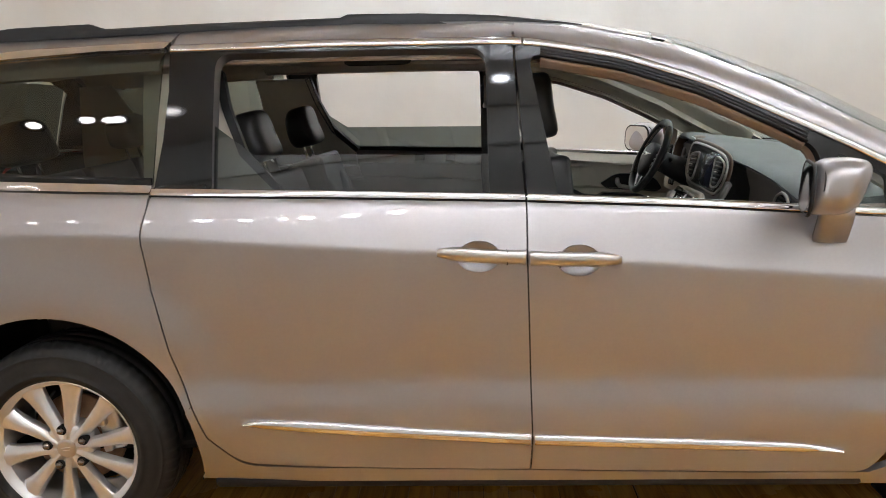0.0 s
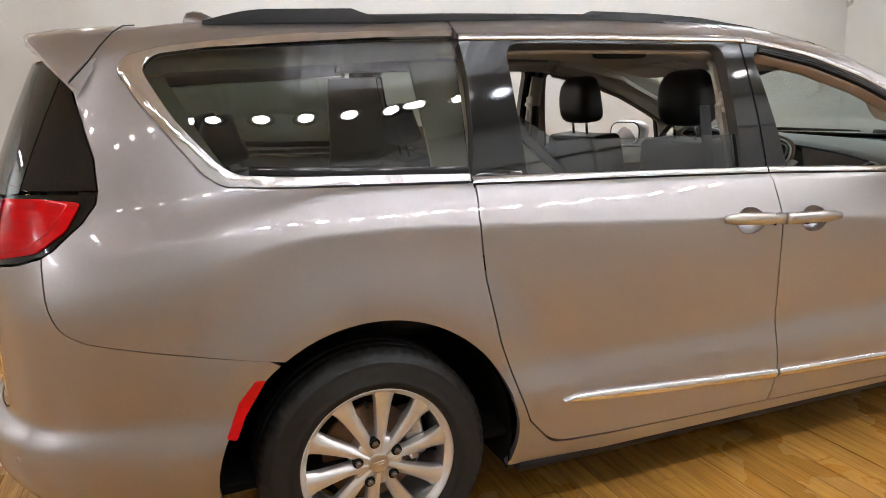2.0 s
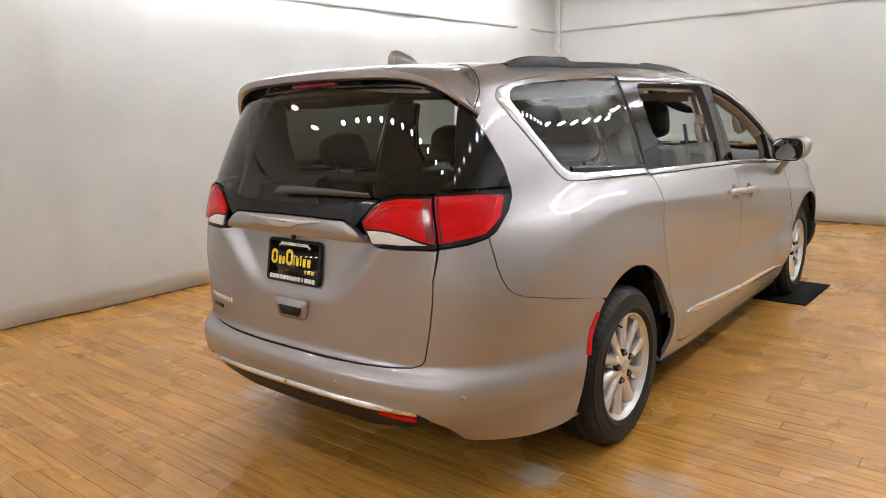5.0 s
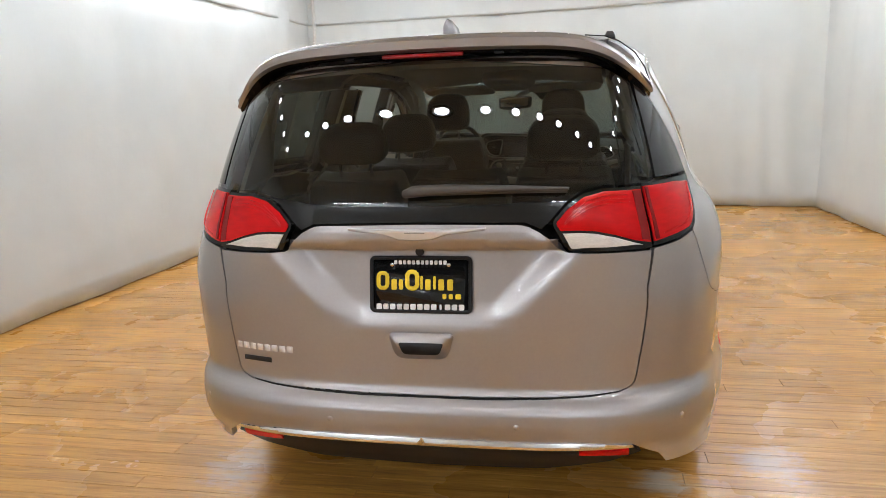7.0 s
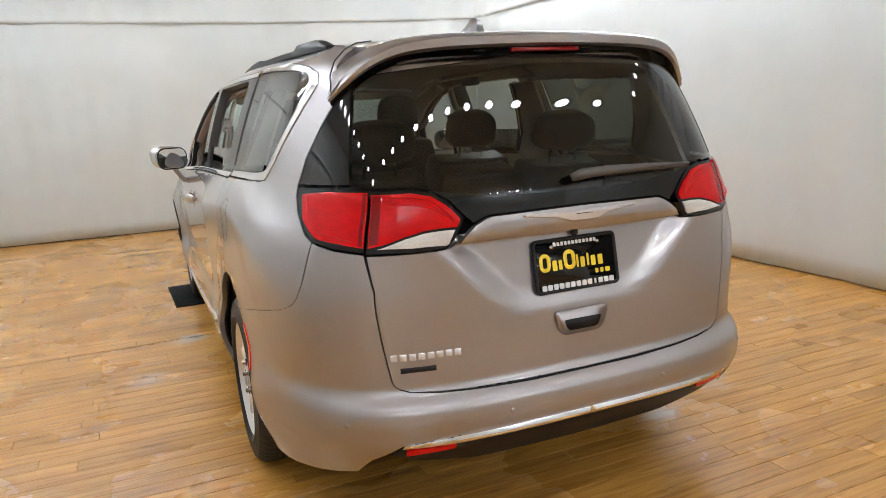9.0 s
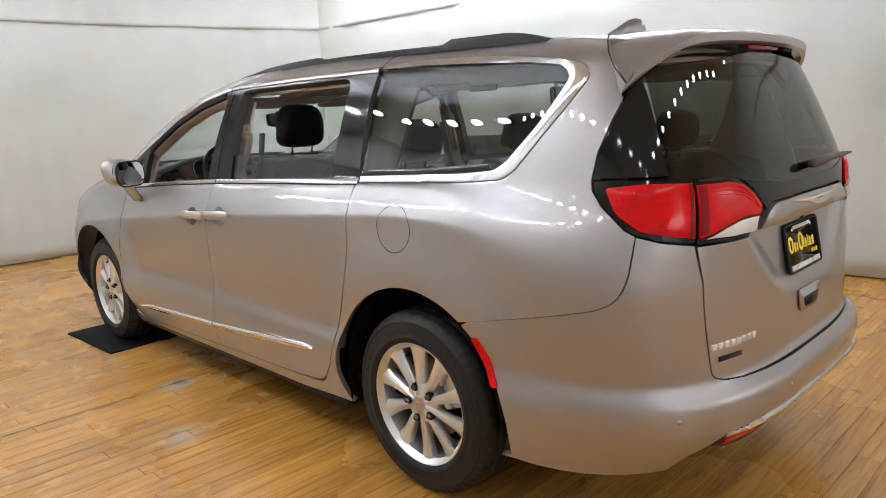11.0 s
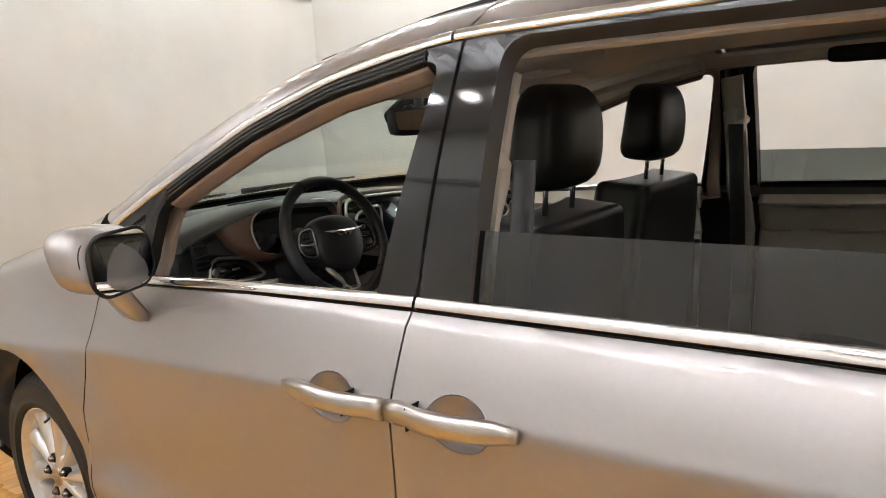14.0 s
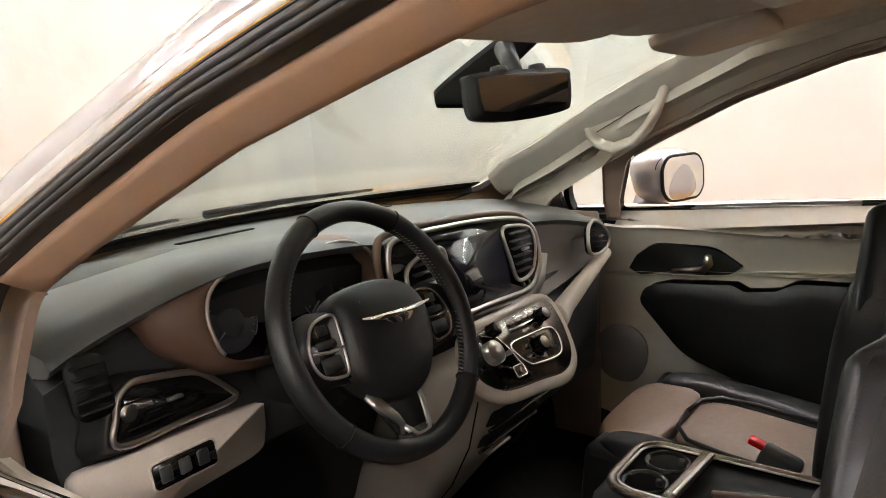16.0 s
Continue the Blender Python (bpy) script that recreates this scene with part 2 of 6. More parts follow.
def part(name, bm, mat, parent=None, label="", smooth=True, at=None):
    """One mesh object out of a bmesh (or a mesh), under a thing or a part."""
    if isinstance(bm, bmesh.types.BMesh):
        me = bpy.data.meshes.new(name)
        bm.to_mesh(me)
        bm.free()
        for m in (mat if isinstance(mat, (list, tuple)) else [mat]):
            me.materials.append(m)
        me.polygons.foreach_set("use_smooth", [smooth] * len(me.polygons))
    else:
        me = bm
    ob = new(name, me)
    if parent is not None:
        ob.parent = parent
    if at is not None:
        ob.matrix_basis = at
    if label:
        tagged(ob, label)
    return ob


def sharp(ob, degrees=35):
    me = ob.data
    me.set_sharp_from_angle(angle=radians(degrees))
    return ob


def rbox(sx, sy, sz, r=0.01, seg=3, m=None, shape=None, cuts=0):
    """A box with rounded edges; shape(v) may bend it."""
    bm = bmesh.new()
    bmesh.ops.create_cube(bm, size=1.0)
    for v in bm.verts:
        v.co = Vector((v.co.x * sx, v.co.y * sy, v.co.z * sz))
    if cuts:
        bmesh.ops.subdivide_edges(bm, edges=bm.edges[:], cuts=cuts, use_grid_fill=True)
        edges = [e for e in bm.edges if len(e.link_faces) == 2 and e.calc_face_angle(0) > 0.5]
    else:
        edges = bm.edges[:]
    if r:
        bmesh.ops.bevel(bm, geom=edges, offset=r, segments=seg, profile=0.5, affect="EDGES", clamp_overlap=True)
    if shape:
        for v in bm.verts:
            v.co = Vector(shape(v.co))
    if m is not None:
        bm.transform(m)
    return bm


def joined(*bms):
    out = bmesh.new()
    for b in bms:
        me = bpy.data.meshes.new("tmp")
        b.to_mesh(me)
        b.free()
        out.from_mesh(me)
        bpy.data.meshes.remove(me)
    return out


def tube(points, radius, sides=10, closed=False, squash=None):
    """A round bar along points; radius may be a list."""
    pts = [Vector(p) for p in points]
    n = len(pts)
    rad = radius if isinstance(radius, (list, tuple)) else [radius] * n
    bm = bmesh.new()
    rings = []
    up = None
    for i, p in enumerate(pts):
        a = pts[(i - 1) % n] if closed or i else p
        b = pts[(i + 1) % n] if closed or i < n - 1 else p
        d = (b - a).normalized()
        if up is None:
            up = Vector((0, 0, 1)) if abs(d.z) < 0.9 else Vector((1, 0, 0))
        s = d.cross(up).normalized()
        u = s.cross(d).normalized()
        up = u
        k = squash or (1, 1)
        rings.append([bm.verts.new(p + rad[i] * (k[0] * math.cos(q) * s + k[1] * math.sin(q) * u)) for q in (2 * math.pi * j / sides for j in range(sides))])
    for i in range(n if closed else n - 1):
        a, b = rings[i], rings[(i + 1) % n]
        for j in range(sides):
            bm.faces.new((a[j], a[(j + 1) % sides], b[(j + 1) % sides], b[j]))
    if not closed:
        bm.faces.new(rings[0][::-1])
        bm.faces.new(rings[-1])
    bmesh.ops.recalc_face_normals(bm, faces=bm.faces[:])
    return bm


def lathe(profile, steps=48, axis="y"):
    """Turn a profile of (radius, along) round an axis."""
    bm = bmesh.new()
    rings = []
    for r, h in profile:
        ring = []
        for j in range(steps):
            q = 2 * math.pi * j / steps
            a, b = r * math.cos(q), r * math.sin(q)
            ring.append(bm.verts.new({"y": (a, h, b), "z": (a, b, h), "x": (h, a, b)}[axis]))
        rings.append(ring)
    for a, b in zip(rings, rings[1:]):
        for j in range(steps):
            bm.faces.new((a[j], a[(j + 1) % steps], b[(j + 1) % steps], b[j]))
    bmesh.ops.remove_doubles(bm, verts=bm.verts[:], dist=1e-5)
    bmesh.ops.recalc_face_normals(bm, faces=bm.faces[:])
    return bm


def puffy(sx, sy, sz, m, shape=None, p=3.4):
    """A stuffed cushion: a sphere swelled towards a box."""
    bm = bmesh.new()
    bmesh.ops.create_uvsphere(bm, u_segments=32, v_segments=20, radius=1.0)
    for v in bm.verts:
        n = sum(abs(c) ** p for c in v.co) ** (1 / p)
        v.co = Vector((v.co.x / n * sx / 2, v.co.y / n * sy / 2, v.co.z / n * sz / 2))
        if shape:
            v.co = Vector(shape(v.co))
    bm.transform(m)
    return bm


def rounded(sx, sy, sz, m):
    return puffy(sx, sy, sz, m, None, 6)


def loft(rings, caps=True):
    """A closed skin over rings of the same number of points."""
    k = len(rings[0])
    verts = [p for r in rings for p in r]
    faces = [(i * k + j, i * k + (j + 1) % k, (i + 1) * k + (j + 1) % k, (i + 1) * k + j) for i in range(len(rings) - 1) for j in range(k)]
    if caps:
        faces += [tuple(range(k))[::-1], tuple((len(rings) - 1) * k + j for j in range(k))]
    bm = bmesh.new()
    vs = [bm.verts.new(p) for p in verts]
    for f in faces:
        bm.faces.new([vs[i] for i in f])
    bmesh.ops.recalc_face_normals(bm, faces=bm.faces[:])
    return bm


def oval(cx, cy, z, rx, ry, n=3.2, k=36):
    return [(cx + rx * math.copysign(abs(math.cos(a)) ** (2 / n), math.cos(a)), cy + ry * math.copysign(abs(math.sin(a)) ** (2 / n), math.sin(a)), z) for a in (2 * math.pi * j / k for j in range(k))]


def plate_of(points, thick, m=None, bevel=0.0):
    """A flat plate of that outline in its own xy plane, raised by its thickness along z."""
    bm = bmesh.new()
    f = bm.faces.new([bm.verts.new((*p, 0)) for p in points])
    r = bmesh.ops.extrude_face_region(bm, geom=[f])
    for v in r["geom"]:
        if isinstance(v, bmesh.types.BMVert):
            v.co.z += thick
    bmesh.ops.recalc_face_normals(bm, faces=bm.faces[:])
    if bevel:
        top = [e for e in bm.edges if all(v.co.z > thick - 1e-6 for v in e.verts)]
        bmesh.ops.bevel(bm, geom=top, offset=bevel, segments=2, affect="EDGES", clamp_overlap=True)
    if m is not None:
        bm.transform(m)
    return bm


def thing(name, label, category, at=(0, 0, 0), group=""):
    ob = new(name)
    ob.location = at
    ob.empty_display_size = 0.1
    return tagged(ob, label, category, group)


# ---- the hall ----
def drape_wall(name, line, z0, z1, label, seed, fold=0.018, thick=0.02, gather=0.0):
    """A hanging sheet along a line on the floor, with soft vertical folds."""
    rnd = random.Random(seed)
    pts = [Vector(p) for p in line]
    lens = [0.0]
    for a, b in zip(pts, pts[1:]):
        lens.append(lens[-1] + (b - a).length)
    n = int(lens[-1] / 0.045)
    waves = [(rnd.uniform(0.5, 6.0), rnd.uniform(0, 6.3), rnd.uniform(0.3, 1.0)) for _ in range(7)] + [(rnd.uniform(9, 14), rnd.uniform(0, 6.3), 0.18) for _ in range(2)]
    rows = [z0 + (z1 - z0) * k / 18 for k in range(19)]
    verts, faces = [], []
    for side in (0, 1):
        for z in rows:
            for i in range(n + 1):
                s = lens[-1] * i / n
                k = max(j for j in range(len(lens) - 1) if lens[j] <= s + 1e-9)
                d = (pts[k + 1] - pts[k]).normalized()
                p = pts[k] + d * (s - lens[k])
                nrm = Vector((-d.y, d.x, 0))
                w = sum(a * math.sin(f * s * 2 + ph + 0.25 * math.sin(z * 1.3 + ph)) for f, ph, a in waves) / 3
                w = fold * w + 0.02 * noise.noise(Vector((s * 0.5, z * 0.8, seed)))
                near = max(0.0, 1 - (lens[-1] - s) / 1.5)
                w += gather * near * math.sin((s + .05 * z) * 17 + 2.2 * noise.noise(Vector((s * 1.5, z * .5, seed)))) * (1.1 - .25 * z)
                p = p + nrm * (w - side * thick)
                verts.append((p.x, p.y, z))
    m, r = n + 1, len(rows)
    for side in (0, 1):
        o = side * m * r
        for a in range(r - 1):
            for i in range(n):
                q = (o + a * m + i, o + a * m + i + 1, o + (a + 1) * m + i + 1, o + (a + 1) * m + i)
                faces.append(q if side == 0 else q[::-1])
    for i in range(n):
        faces.append((i, m * r + i, m * r + i + 1, i + 1))
    ob = new(name, mesh_of(name, verts, faces, DRAPE))
    return tagged(ob, label, "wall", kind="structure")


LEFT = [(7.0, 3.42), (3.2, 3.46), (0.3, 3.56), (-6.6, 3.60)]
RIGHT = [(-6.6, -3.60), (-0.5, -3.54), (4.7, -3.46), (6.45, -3.40)]
FRONT = [(6.45, -3.40), (6.75, -2.0), (7.0, -0.5), (7.0, 3.42)]
REAR = [(-6.6, 3.60), (-6.6, -3.60)]


def line3(pts, inset=0.0):
    c = Vector((0.2, 0, 0))
    return [Vector((x, y, 0)) + (c - Vector((x, y, 0))).normalized() * inset for x, y in pts]


for i, (nm, ln) in enumerate((("wall_left", LEFT), ("wall_right", RIGHT), ("wall_front", FRONT), ("wall_rear", REAR))):
    drape_wall(nm, line3(ln)[::-1], 0.012, 2.75, "white fabric hung as a wall with soft vertical folds", 11 + i, gather=.030 if nm == "wall_front" else 0.0)
    drape_wall("upper_" + nm, line3(ln, 0.035)[::-1], 2.63, 3.31, "white fabric band hung above the wall, overlapping its top", 31 + i, fold=0.014)

# small dark fasteners along the seam of the upper bands
def fasteners(name, line, z, step=0.62):
    band = bpy.data.objects["upper_" + name]
    pts = line3(line, 0.035)[::-1]
    for a, b in zip(pts, pts[1:]):
        d = (b - a).normalized()
        for k in range(int((b - a).length / step)):
            p = a + d * (0.3 + k * step) + Vector((-d.y, d.x, 0)) * 0.03
            part("fastener", lathe([(0, .004), (.006, .003), (.008, -.03)], 8, "z"), SEAL, band, at=pose(p.x, p.y, z) @ Vector((-d.y, d.x, 0)).to_track_quat("Z", "Y").to_matrix().to_4x4())


for nm, ln in (("wall_left", LEFT), ("wall_right", RIGHT), ("wall_front", FRONT)):
    fasteners(nm, ln, 2.66)

ceil = new("ceiling", mesh_of("ceiling", [(x, y, z) for z in (3.30, 3.38) for x, y in ((-6.9, -3.9), (7.4, -3.9), (7.4, 3.9), (-6.9, 3.9))],
                              [(3, 2, 1, 0), (4, 5, 6, 7), (0, 1, 5, 4), (1, 2, 6, 5), (2, 3, 7, 6), (3, 0, 4, 7)], CEILING, smooth=False))
tagged(ceil, "pale ceiling cloth above the lamps", "ceiling", kind="structure")

# corner pipe and floor-level hem battens
pipe = part("corner_pipe", joined(tube([(6.86, 3.28, 2.35), (6.88, 3.28, 2.45), (6.90, 3.28, 2.6), (6.90, 3.28, 3.32)], 0.022),
                                  tube([(6.86, 3.28, 2.36), (6.80, 3.26, 2.33), (6.78, 3.25, 2.38)], 0.02)), PIPE)
tagged(pipe, "pale painted pipe running down the draped corner", "pipe")


def lamp_at(x, y, z, glow):
    t = thing("ceiling_spotlight", "round recessed ceiling spotlight, bright, in a metal ring; the rearmost ones are added fill", "lamp", (x, y, z), "ceiling spotlights")
    part("housing", lathe([(0.001, 0.06), (0.080, 0.06), (0.084, 0.012), (0.096, 0.0075), (0.098, 0.0), (0.079, -0.002), (0.076, 0.012), (0.001, 0.03)], 24, "z"), CHROME, t)
    part("lens", lathe([(0.001, -0.004), (0.045, -0.003), (0.052, 0.001), (0.058, 0.008), (0.058, 0.018), (0.001, 0.018)], 20, "z"), glow, t)
    return t


def glow_material(name, color, power):
    m = material(name, color, 0.3)
    b = m.node_tree.nodes["Principled BSDF"]
    b.inputs["Emission Color"].default_value = (*color, 1)
    b.inputs["Emission Strength"].default_value = power
    return m


WARM = glow_material("warm_lamp", (0.95, 0.92, 0.88), LAMP_POWER)
COOL = glow_material("cool_lamp", (0.87, 0.95, 1.0), LAMP_POWER)
DIM = glow_material("dim_lamp", (0.92, 0.94, 0.95), LAMP_POWER * 0.9)
# unseen fill lamps far behind the car, added to brighten the tailgate
REAR_FILL = glow_material("rear_fill_lamp", (0.93, 0.94, 0.95), LAMP_POWER * 4.0)
LAMP_Z = 3.292
kinds = {"warm": lamp_at(-0.62, 2.85, LAMP_Z, WARM), "cool": lamp_at(-0.62, -2.85, LAMP_Z, COOL), "dim": lamp_at(-2.7, 0.0, LAMP_Z, DIM), "back": lamp_at(-6.15, -1.7, LAMP_Z, REAR_FILL),
         "faint": lamp_at(-2.72, 2.85, LAMP_Z, glow_material("faint_lamp", (0.95, 0.93, 0.9), LAMP_POWER * 0.3)), "glow": lamp_at(0.35, -1.6, LAMP_Z, glow_material("cloth_lamp", (0.92, 0.96, 1.0), LAMP_POWER * 3.4))}
spots = [("dim", -2.7, y) for y in (-2.1, -1.68, -1.2, -0.8, -0.4, 0.42, 0.85, 1.3, 1.7, 2.15)]
for side in (-1, 1):
    spots += [("warm" if (k + side) % 3 else "cool", -0.62 + 0.31 * k, side * 2.85) for k in range(1, 22)]
    # added rear fill, kept to the sides so the tailgate glass hides it
    spots += [("back", -6.15, side * (1.7 + 0.27 * k)) for k in range(5) if side > 0 or k]
spots += [("faint", -2.3 + 0.42 * k, side * 2.85) for side in (-1, 1) for k in range(4)] + [("glow", 0.35 + 0.6 * k, side * yy) for side in (-1, 1) for yy in (1.60, 2.10) for k in range(8)]
spots += [("warm" if k % 2 else "cool", 6.0, -2.0 + 0.5 * k) for k in range(9)]
for kind, x, y in spots:
    copy_thing(kinds[kind], pose(x, y, LAMP_Z))


def pleated_swag(y, seed):
    """White cloth gathered in pleats under the ceiling, with a smooth valance along its outer edge."""
    verts, faces = [], []
    n, r = 900, 14
    for i in range(n + 1):
        x = .10 + 4.9 * i / n
        u = x * 24 + 4.0 * noise.noise(Vector((x * 1.4, 0, seed)))
        fold = abs(math.sin(u)) ** 0.8 * (.55 + .45 * noise.noise(Vector((x * 5.0, 3, seed))))
        for k in range(r + 1):
            w = k / r
            across = 2.36 - 1.06 * w
            deep = min(max((2.30 - across) / .08, 0), 1)
            verts.append((x + .16 * deep * w * math.sin(x * 2.4 + seed), math.copysign(across, y), 3.14 - 0.03 * math.sin(math.pi * w) - 0.15 * deep * fold * (0.4 + 0.6 * w)))
    for i in range(n):
        for k in range(r):
            a = i * (r + 1) + k
            faces.append((a, a + 1, a + r + 2, a + r + 1))
    ob = new("ceiling_drape", mesh_of("ceiling_drape", verts, faces, CLOTH))
    for x in (0.6, 2.4, 4.2):
        part("cord", tube([(x, y * 1.15, 3.305), (x, y * 1.15, 3.06)], 0.004, 6), SEAL, ob)
    tagged(ob, "white pleated cloth swag gathered under the ceiling", "drape")


pleated_swag(-2.1, 3)
pleated_swag(2.1, 4)


# ---- the body's skin ----
def smooth_table(xs, ys, sigma, step=0.004):
    """A dense, rounded copy of a polyline."""
    g = np.arange(xs[0] - 0.3, xs[-1] + 0.3, step)
    v = np.interp(g, xs, ys)
    lo, hi = (ys[1] - ys[0]) / (xs[1] - xs[0]), (ys[-1] - ys[-2]) / (xs[-1] - xs[-2])
    v = np.where(g < xs[0], ys[0] + lo * (g - xs[0]), np.where(g > xs[-1], ys[-1] + hi * (g - xs[-1]), v))
    k = np.arange(-int(4 * sigma / step), int(4 * sigma / step) + 1) * step
    w = np.exp(-0.5 * (k / sigma) ** 2)
    n = len(k) // 2
    vp = np.concatenate([v[0] + (np.arange(-n, 0)) * (v[1] - v[0]), v, v[-1] + np.arange(1, n + 1) * (v[-1] - v[-2])])
    return g, np.convolve(vp, w / w.sum(), "valid")


def superellipse(n, a, b):
    """The quarter outline from the end's middle to the flank, by its length."""
    th = np.linspace(0, 1, 4001) ** 1.0 * math.pi / 2
    x, y = np.cos(th) ** (2 / n), np.sin(th) ** (2 / n)
    s = np.concatenate([[0], np.cumsum(np.hypot(np.diff(x) * a, np.diff(y) * b))])
    u = np.linspace(0, s[-1], 400)
    return u, np.interp(u, s, x), np.interp(u, s, y), s[-1]


X_REAR, X_FRONT = -0.35, 2.75
HALF = smooth_table([.15, .22, .26, .30, .36, .42, .455, .53, .58, .62, .72, .85, .95, 1.008, 1.030, 1.042, 1.06, 1.10, 1.155, 1.21, 1.30, 1.45, 1.577, 1.65, 1.75],
                    [.90, .945, .965, .985, 1.001, 1.012, 1.011, 1.004, .991, .988, .994, .9985, 1.002, 1.0045, 1.0035, .9985, .9895, .9705, .9395, .903, .880, .832, .782, .753, .71], .004)
HALF_SOFT = smooth_table(HALF[0][75:-75:3], HALF[1][75:-75:3], .022)
HALF_WIDE = smooth_table(HALF[0][75:-75:3], HALF[1][75:-75:3], .055)
CREASE = smooth_table([-1.2, -.71, -.5, -.35, -.2, .1, .58, 1.1, 1.5, 2.0, 2.44, 3.0, 4.0], [.85, .968, 1.012, 1.042, 1.068, 1.074, 1.044, 1.010, .986, .945, .907, .85, .74], .08)
TOP = smooth_table([-1.2, -.8, -.4, .4, 1.0, 1.5, 1.70, 2.02, 2.36, 2.62, 2.85, 3.0, 3.3, 3.6, 3.9, 4.05, 4.3],
                   [1.60, 1.655, 1.69, 1.705, 1.705, 1.69, 1.674, 1.605, 1.460, 1.320, 1.225, 1.175, 1.105, 1.025, .90, .80, .68], .05)
BACK = smooth_table([.15, .28, .34, .40, .44, .50, .545, .563, .583, .60, .70, .80, .95, 1.05, 1.12, 1.2, 1.3, 1.4, 1.5, 1.57, 1.64, 1.72],
                    [-.93, -1.0, -1.04, -1.095, -1.118, -1.127, -1.122, -1.106, -1.076, -1.067, -1.063, -1.060, -1.058, -1.060, -1.056, -1.040, -1.010, -.972, -.928, -.890, -.845, -.78], .007)
NOSE = smooth_table([.15, .3, .45, .6, .75, .9, 1.0, 1.2], [3.85, 3.98, 4.06, 4.08, 4.06, 3.98, 3.88, 3.6], .04)
RU, RX, RY, R_LEN = superellipse(3.5, .70, .96)
FU, FX, FY, F_LEN = superellipse(4.5, 1.3, .96)
T_FRONT = R_LEN + X_FRONT - X_REAR


def half_width(x, z):
    zc = np.interp(x, *CREASE)
    zz = z + (1.02 - zc) * np.exp(-((z - zc) / .22) ** 2)
    w = np.exp(-((zz - 1.022) / .030) ** 2)
    y = w * np.interp(zz, *HALF) + (1 - w) * np.interp(zz, *HALF_SOFT)
    f = np.clip((.05 - x) / .6, 0, 1) * np.clip((z - .60) / .15, 0, 1)
    f = f * f * (3 - 2 * f) * .85
    y = (1 - f) * y + f * (np.interp(zz, *HALF_WIDE) + .004)
    d = zz - 1.21
    g = np.clip((-.05 - x) / .35, 0, 1)
    u = np.clip((zz - 1.150 + .06 * g) / (.03 + .15 * g), 0, 1)
    u = u * u * (3 - 2 * u)
    y = (1 - u) * y + u * (.903 - .25 * d - .20 * d * d)
    y = y - .020 * np.clip(1.4 - x, 0, 2.2) * np.clip((z - 1.1) / .5, 0, 1.2)
    y = y - .022 * np.clip((.8 - x) / .6, 0, 1)
    for xw in (0.0, 3.089):
        d = np.hypot(x - xw, z - .36)
        s = np.clip((.70 - d) / .22, 0, 1)
        y = y + (.022 if xw < 1 else .034) * s * s * (3 - 2 * s) * np.clip((z - .3) / .2, 0, 1)
    k = np.clip((-.40 - x) / .40, 0, 1)
    y = y - k * k * (3 - 2 * k) * (.026 + .014 * np.clip((.64 - z) / .30, 0, 1.1))
    y = y + np.clip((-.46 - x) / .25, 0, 1) * np.interp(z, [.15, .26, .30, .36, .42], [.095, .045, .026, .010, 0])
    zt = np.interp(x, *TOP)
    c = np.clip((z - zt + .09) / .09, 0, 1.1)
    return y - .105 * c * c


def shell(t, z, off=0.0):
    """The body's outer skin: t runs along the plan outline from the middle of the back (left side positive), z is the height."""
    t, z = np.broadcast_arrays(np.asarray(t, float), np.asarray(z, float))
    a = np.abs(t)
    sg = np.where(t < 0, -1.0, 1.0)
    xb, xn = np.interp(z, *BACK), np.interp(z, *NOSE)
    d = z - 1.2
    u = np.clip((z - 1.13) / .08, 0, 1)
    u = u * u * (3 - 2 * u)
    xb = (1 - u) * xb + u * (-1.04 + .345 * d + .18 * d * d)
    x = np.where(a < R_LEN, X_REAR - (X_REAR - xb) * np.interp(a, RU, RX), X_REAR + a - R_LEN)
    ky = np.where(a < R_LEN, np.interp(a, RU, RY), 1.0)
    fx, fy = np.interp(F_LEN - (a - T_FRONT), FU, FX), np.interp(F_LEN - (a - T_FRONT), FU, FY)
    x = np.where(a > T_FRONT, X_FRONT + (xn - X_FRONT) * fx, x)
    ky = np.where(a > T_FRONT, fy, ky)
    y = half_width(x, z) * ky * sg
    p = np.stack([x, y, z], -1)
    # number plate recess in the tailgate
    wy = .25 + .19 * np.clip((z - .83) / .2, 0, 1)
    e = np.clip((wy - np.abs(y)) / .15 + .5, 0, 1)
    dz = np.interp(z, [.785, .80, .82, .85, .87, .89, 1.02, 1.04, 1.052], [0, .002, .008, .019, .024, .027, .043, .045, 0])
    p[..., 0] += np.where(a < 1.2, e * e * (3 - 2 * e) * dz, 0)
    if np.any(off):
        p = p + np.asarray(off)[..., None] * shell_normal(t, z)
    return p


def shell_normal(t, z):
    h = .007
    du = shell(t + h, z) - shell(t - h, z)
    dv = shell(t, z + h) - shell(t, z - h)
    n = np.cross(du, dv)
    n /= np.linalg.norm(n, axis=-1, keepdims=True) + 1e-12
    return -n


def t_of(x):
    return R_LEN + x - X_REAR


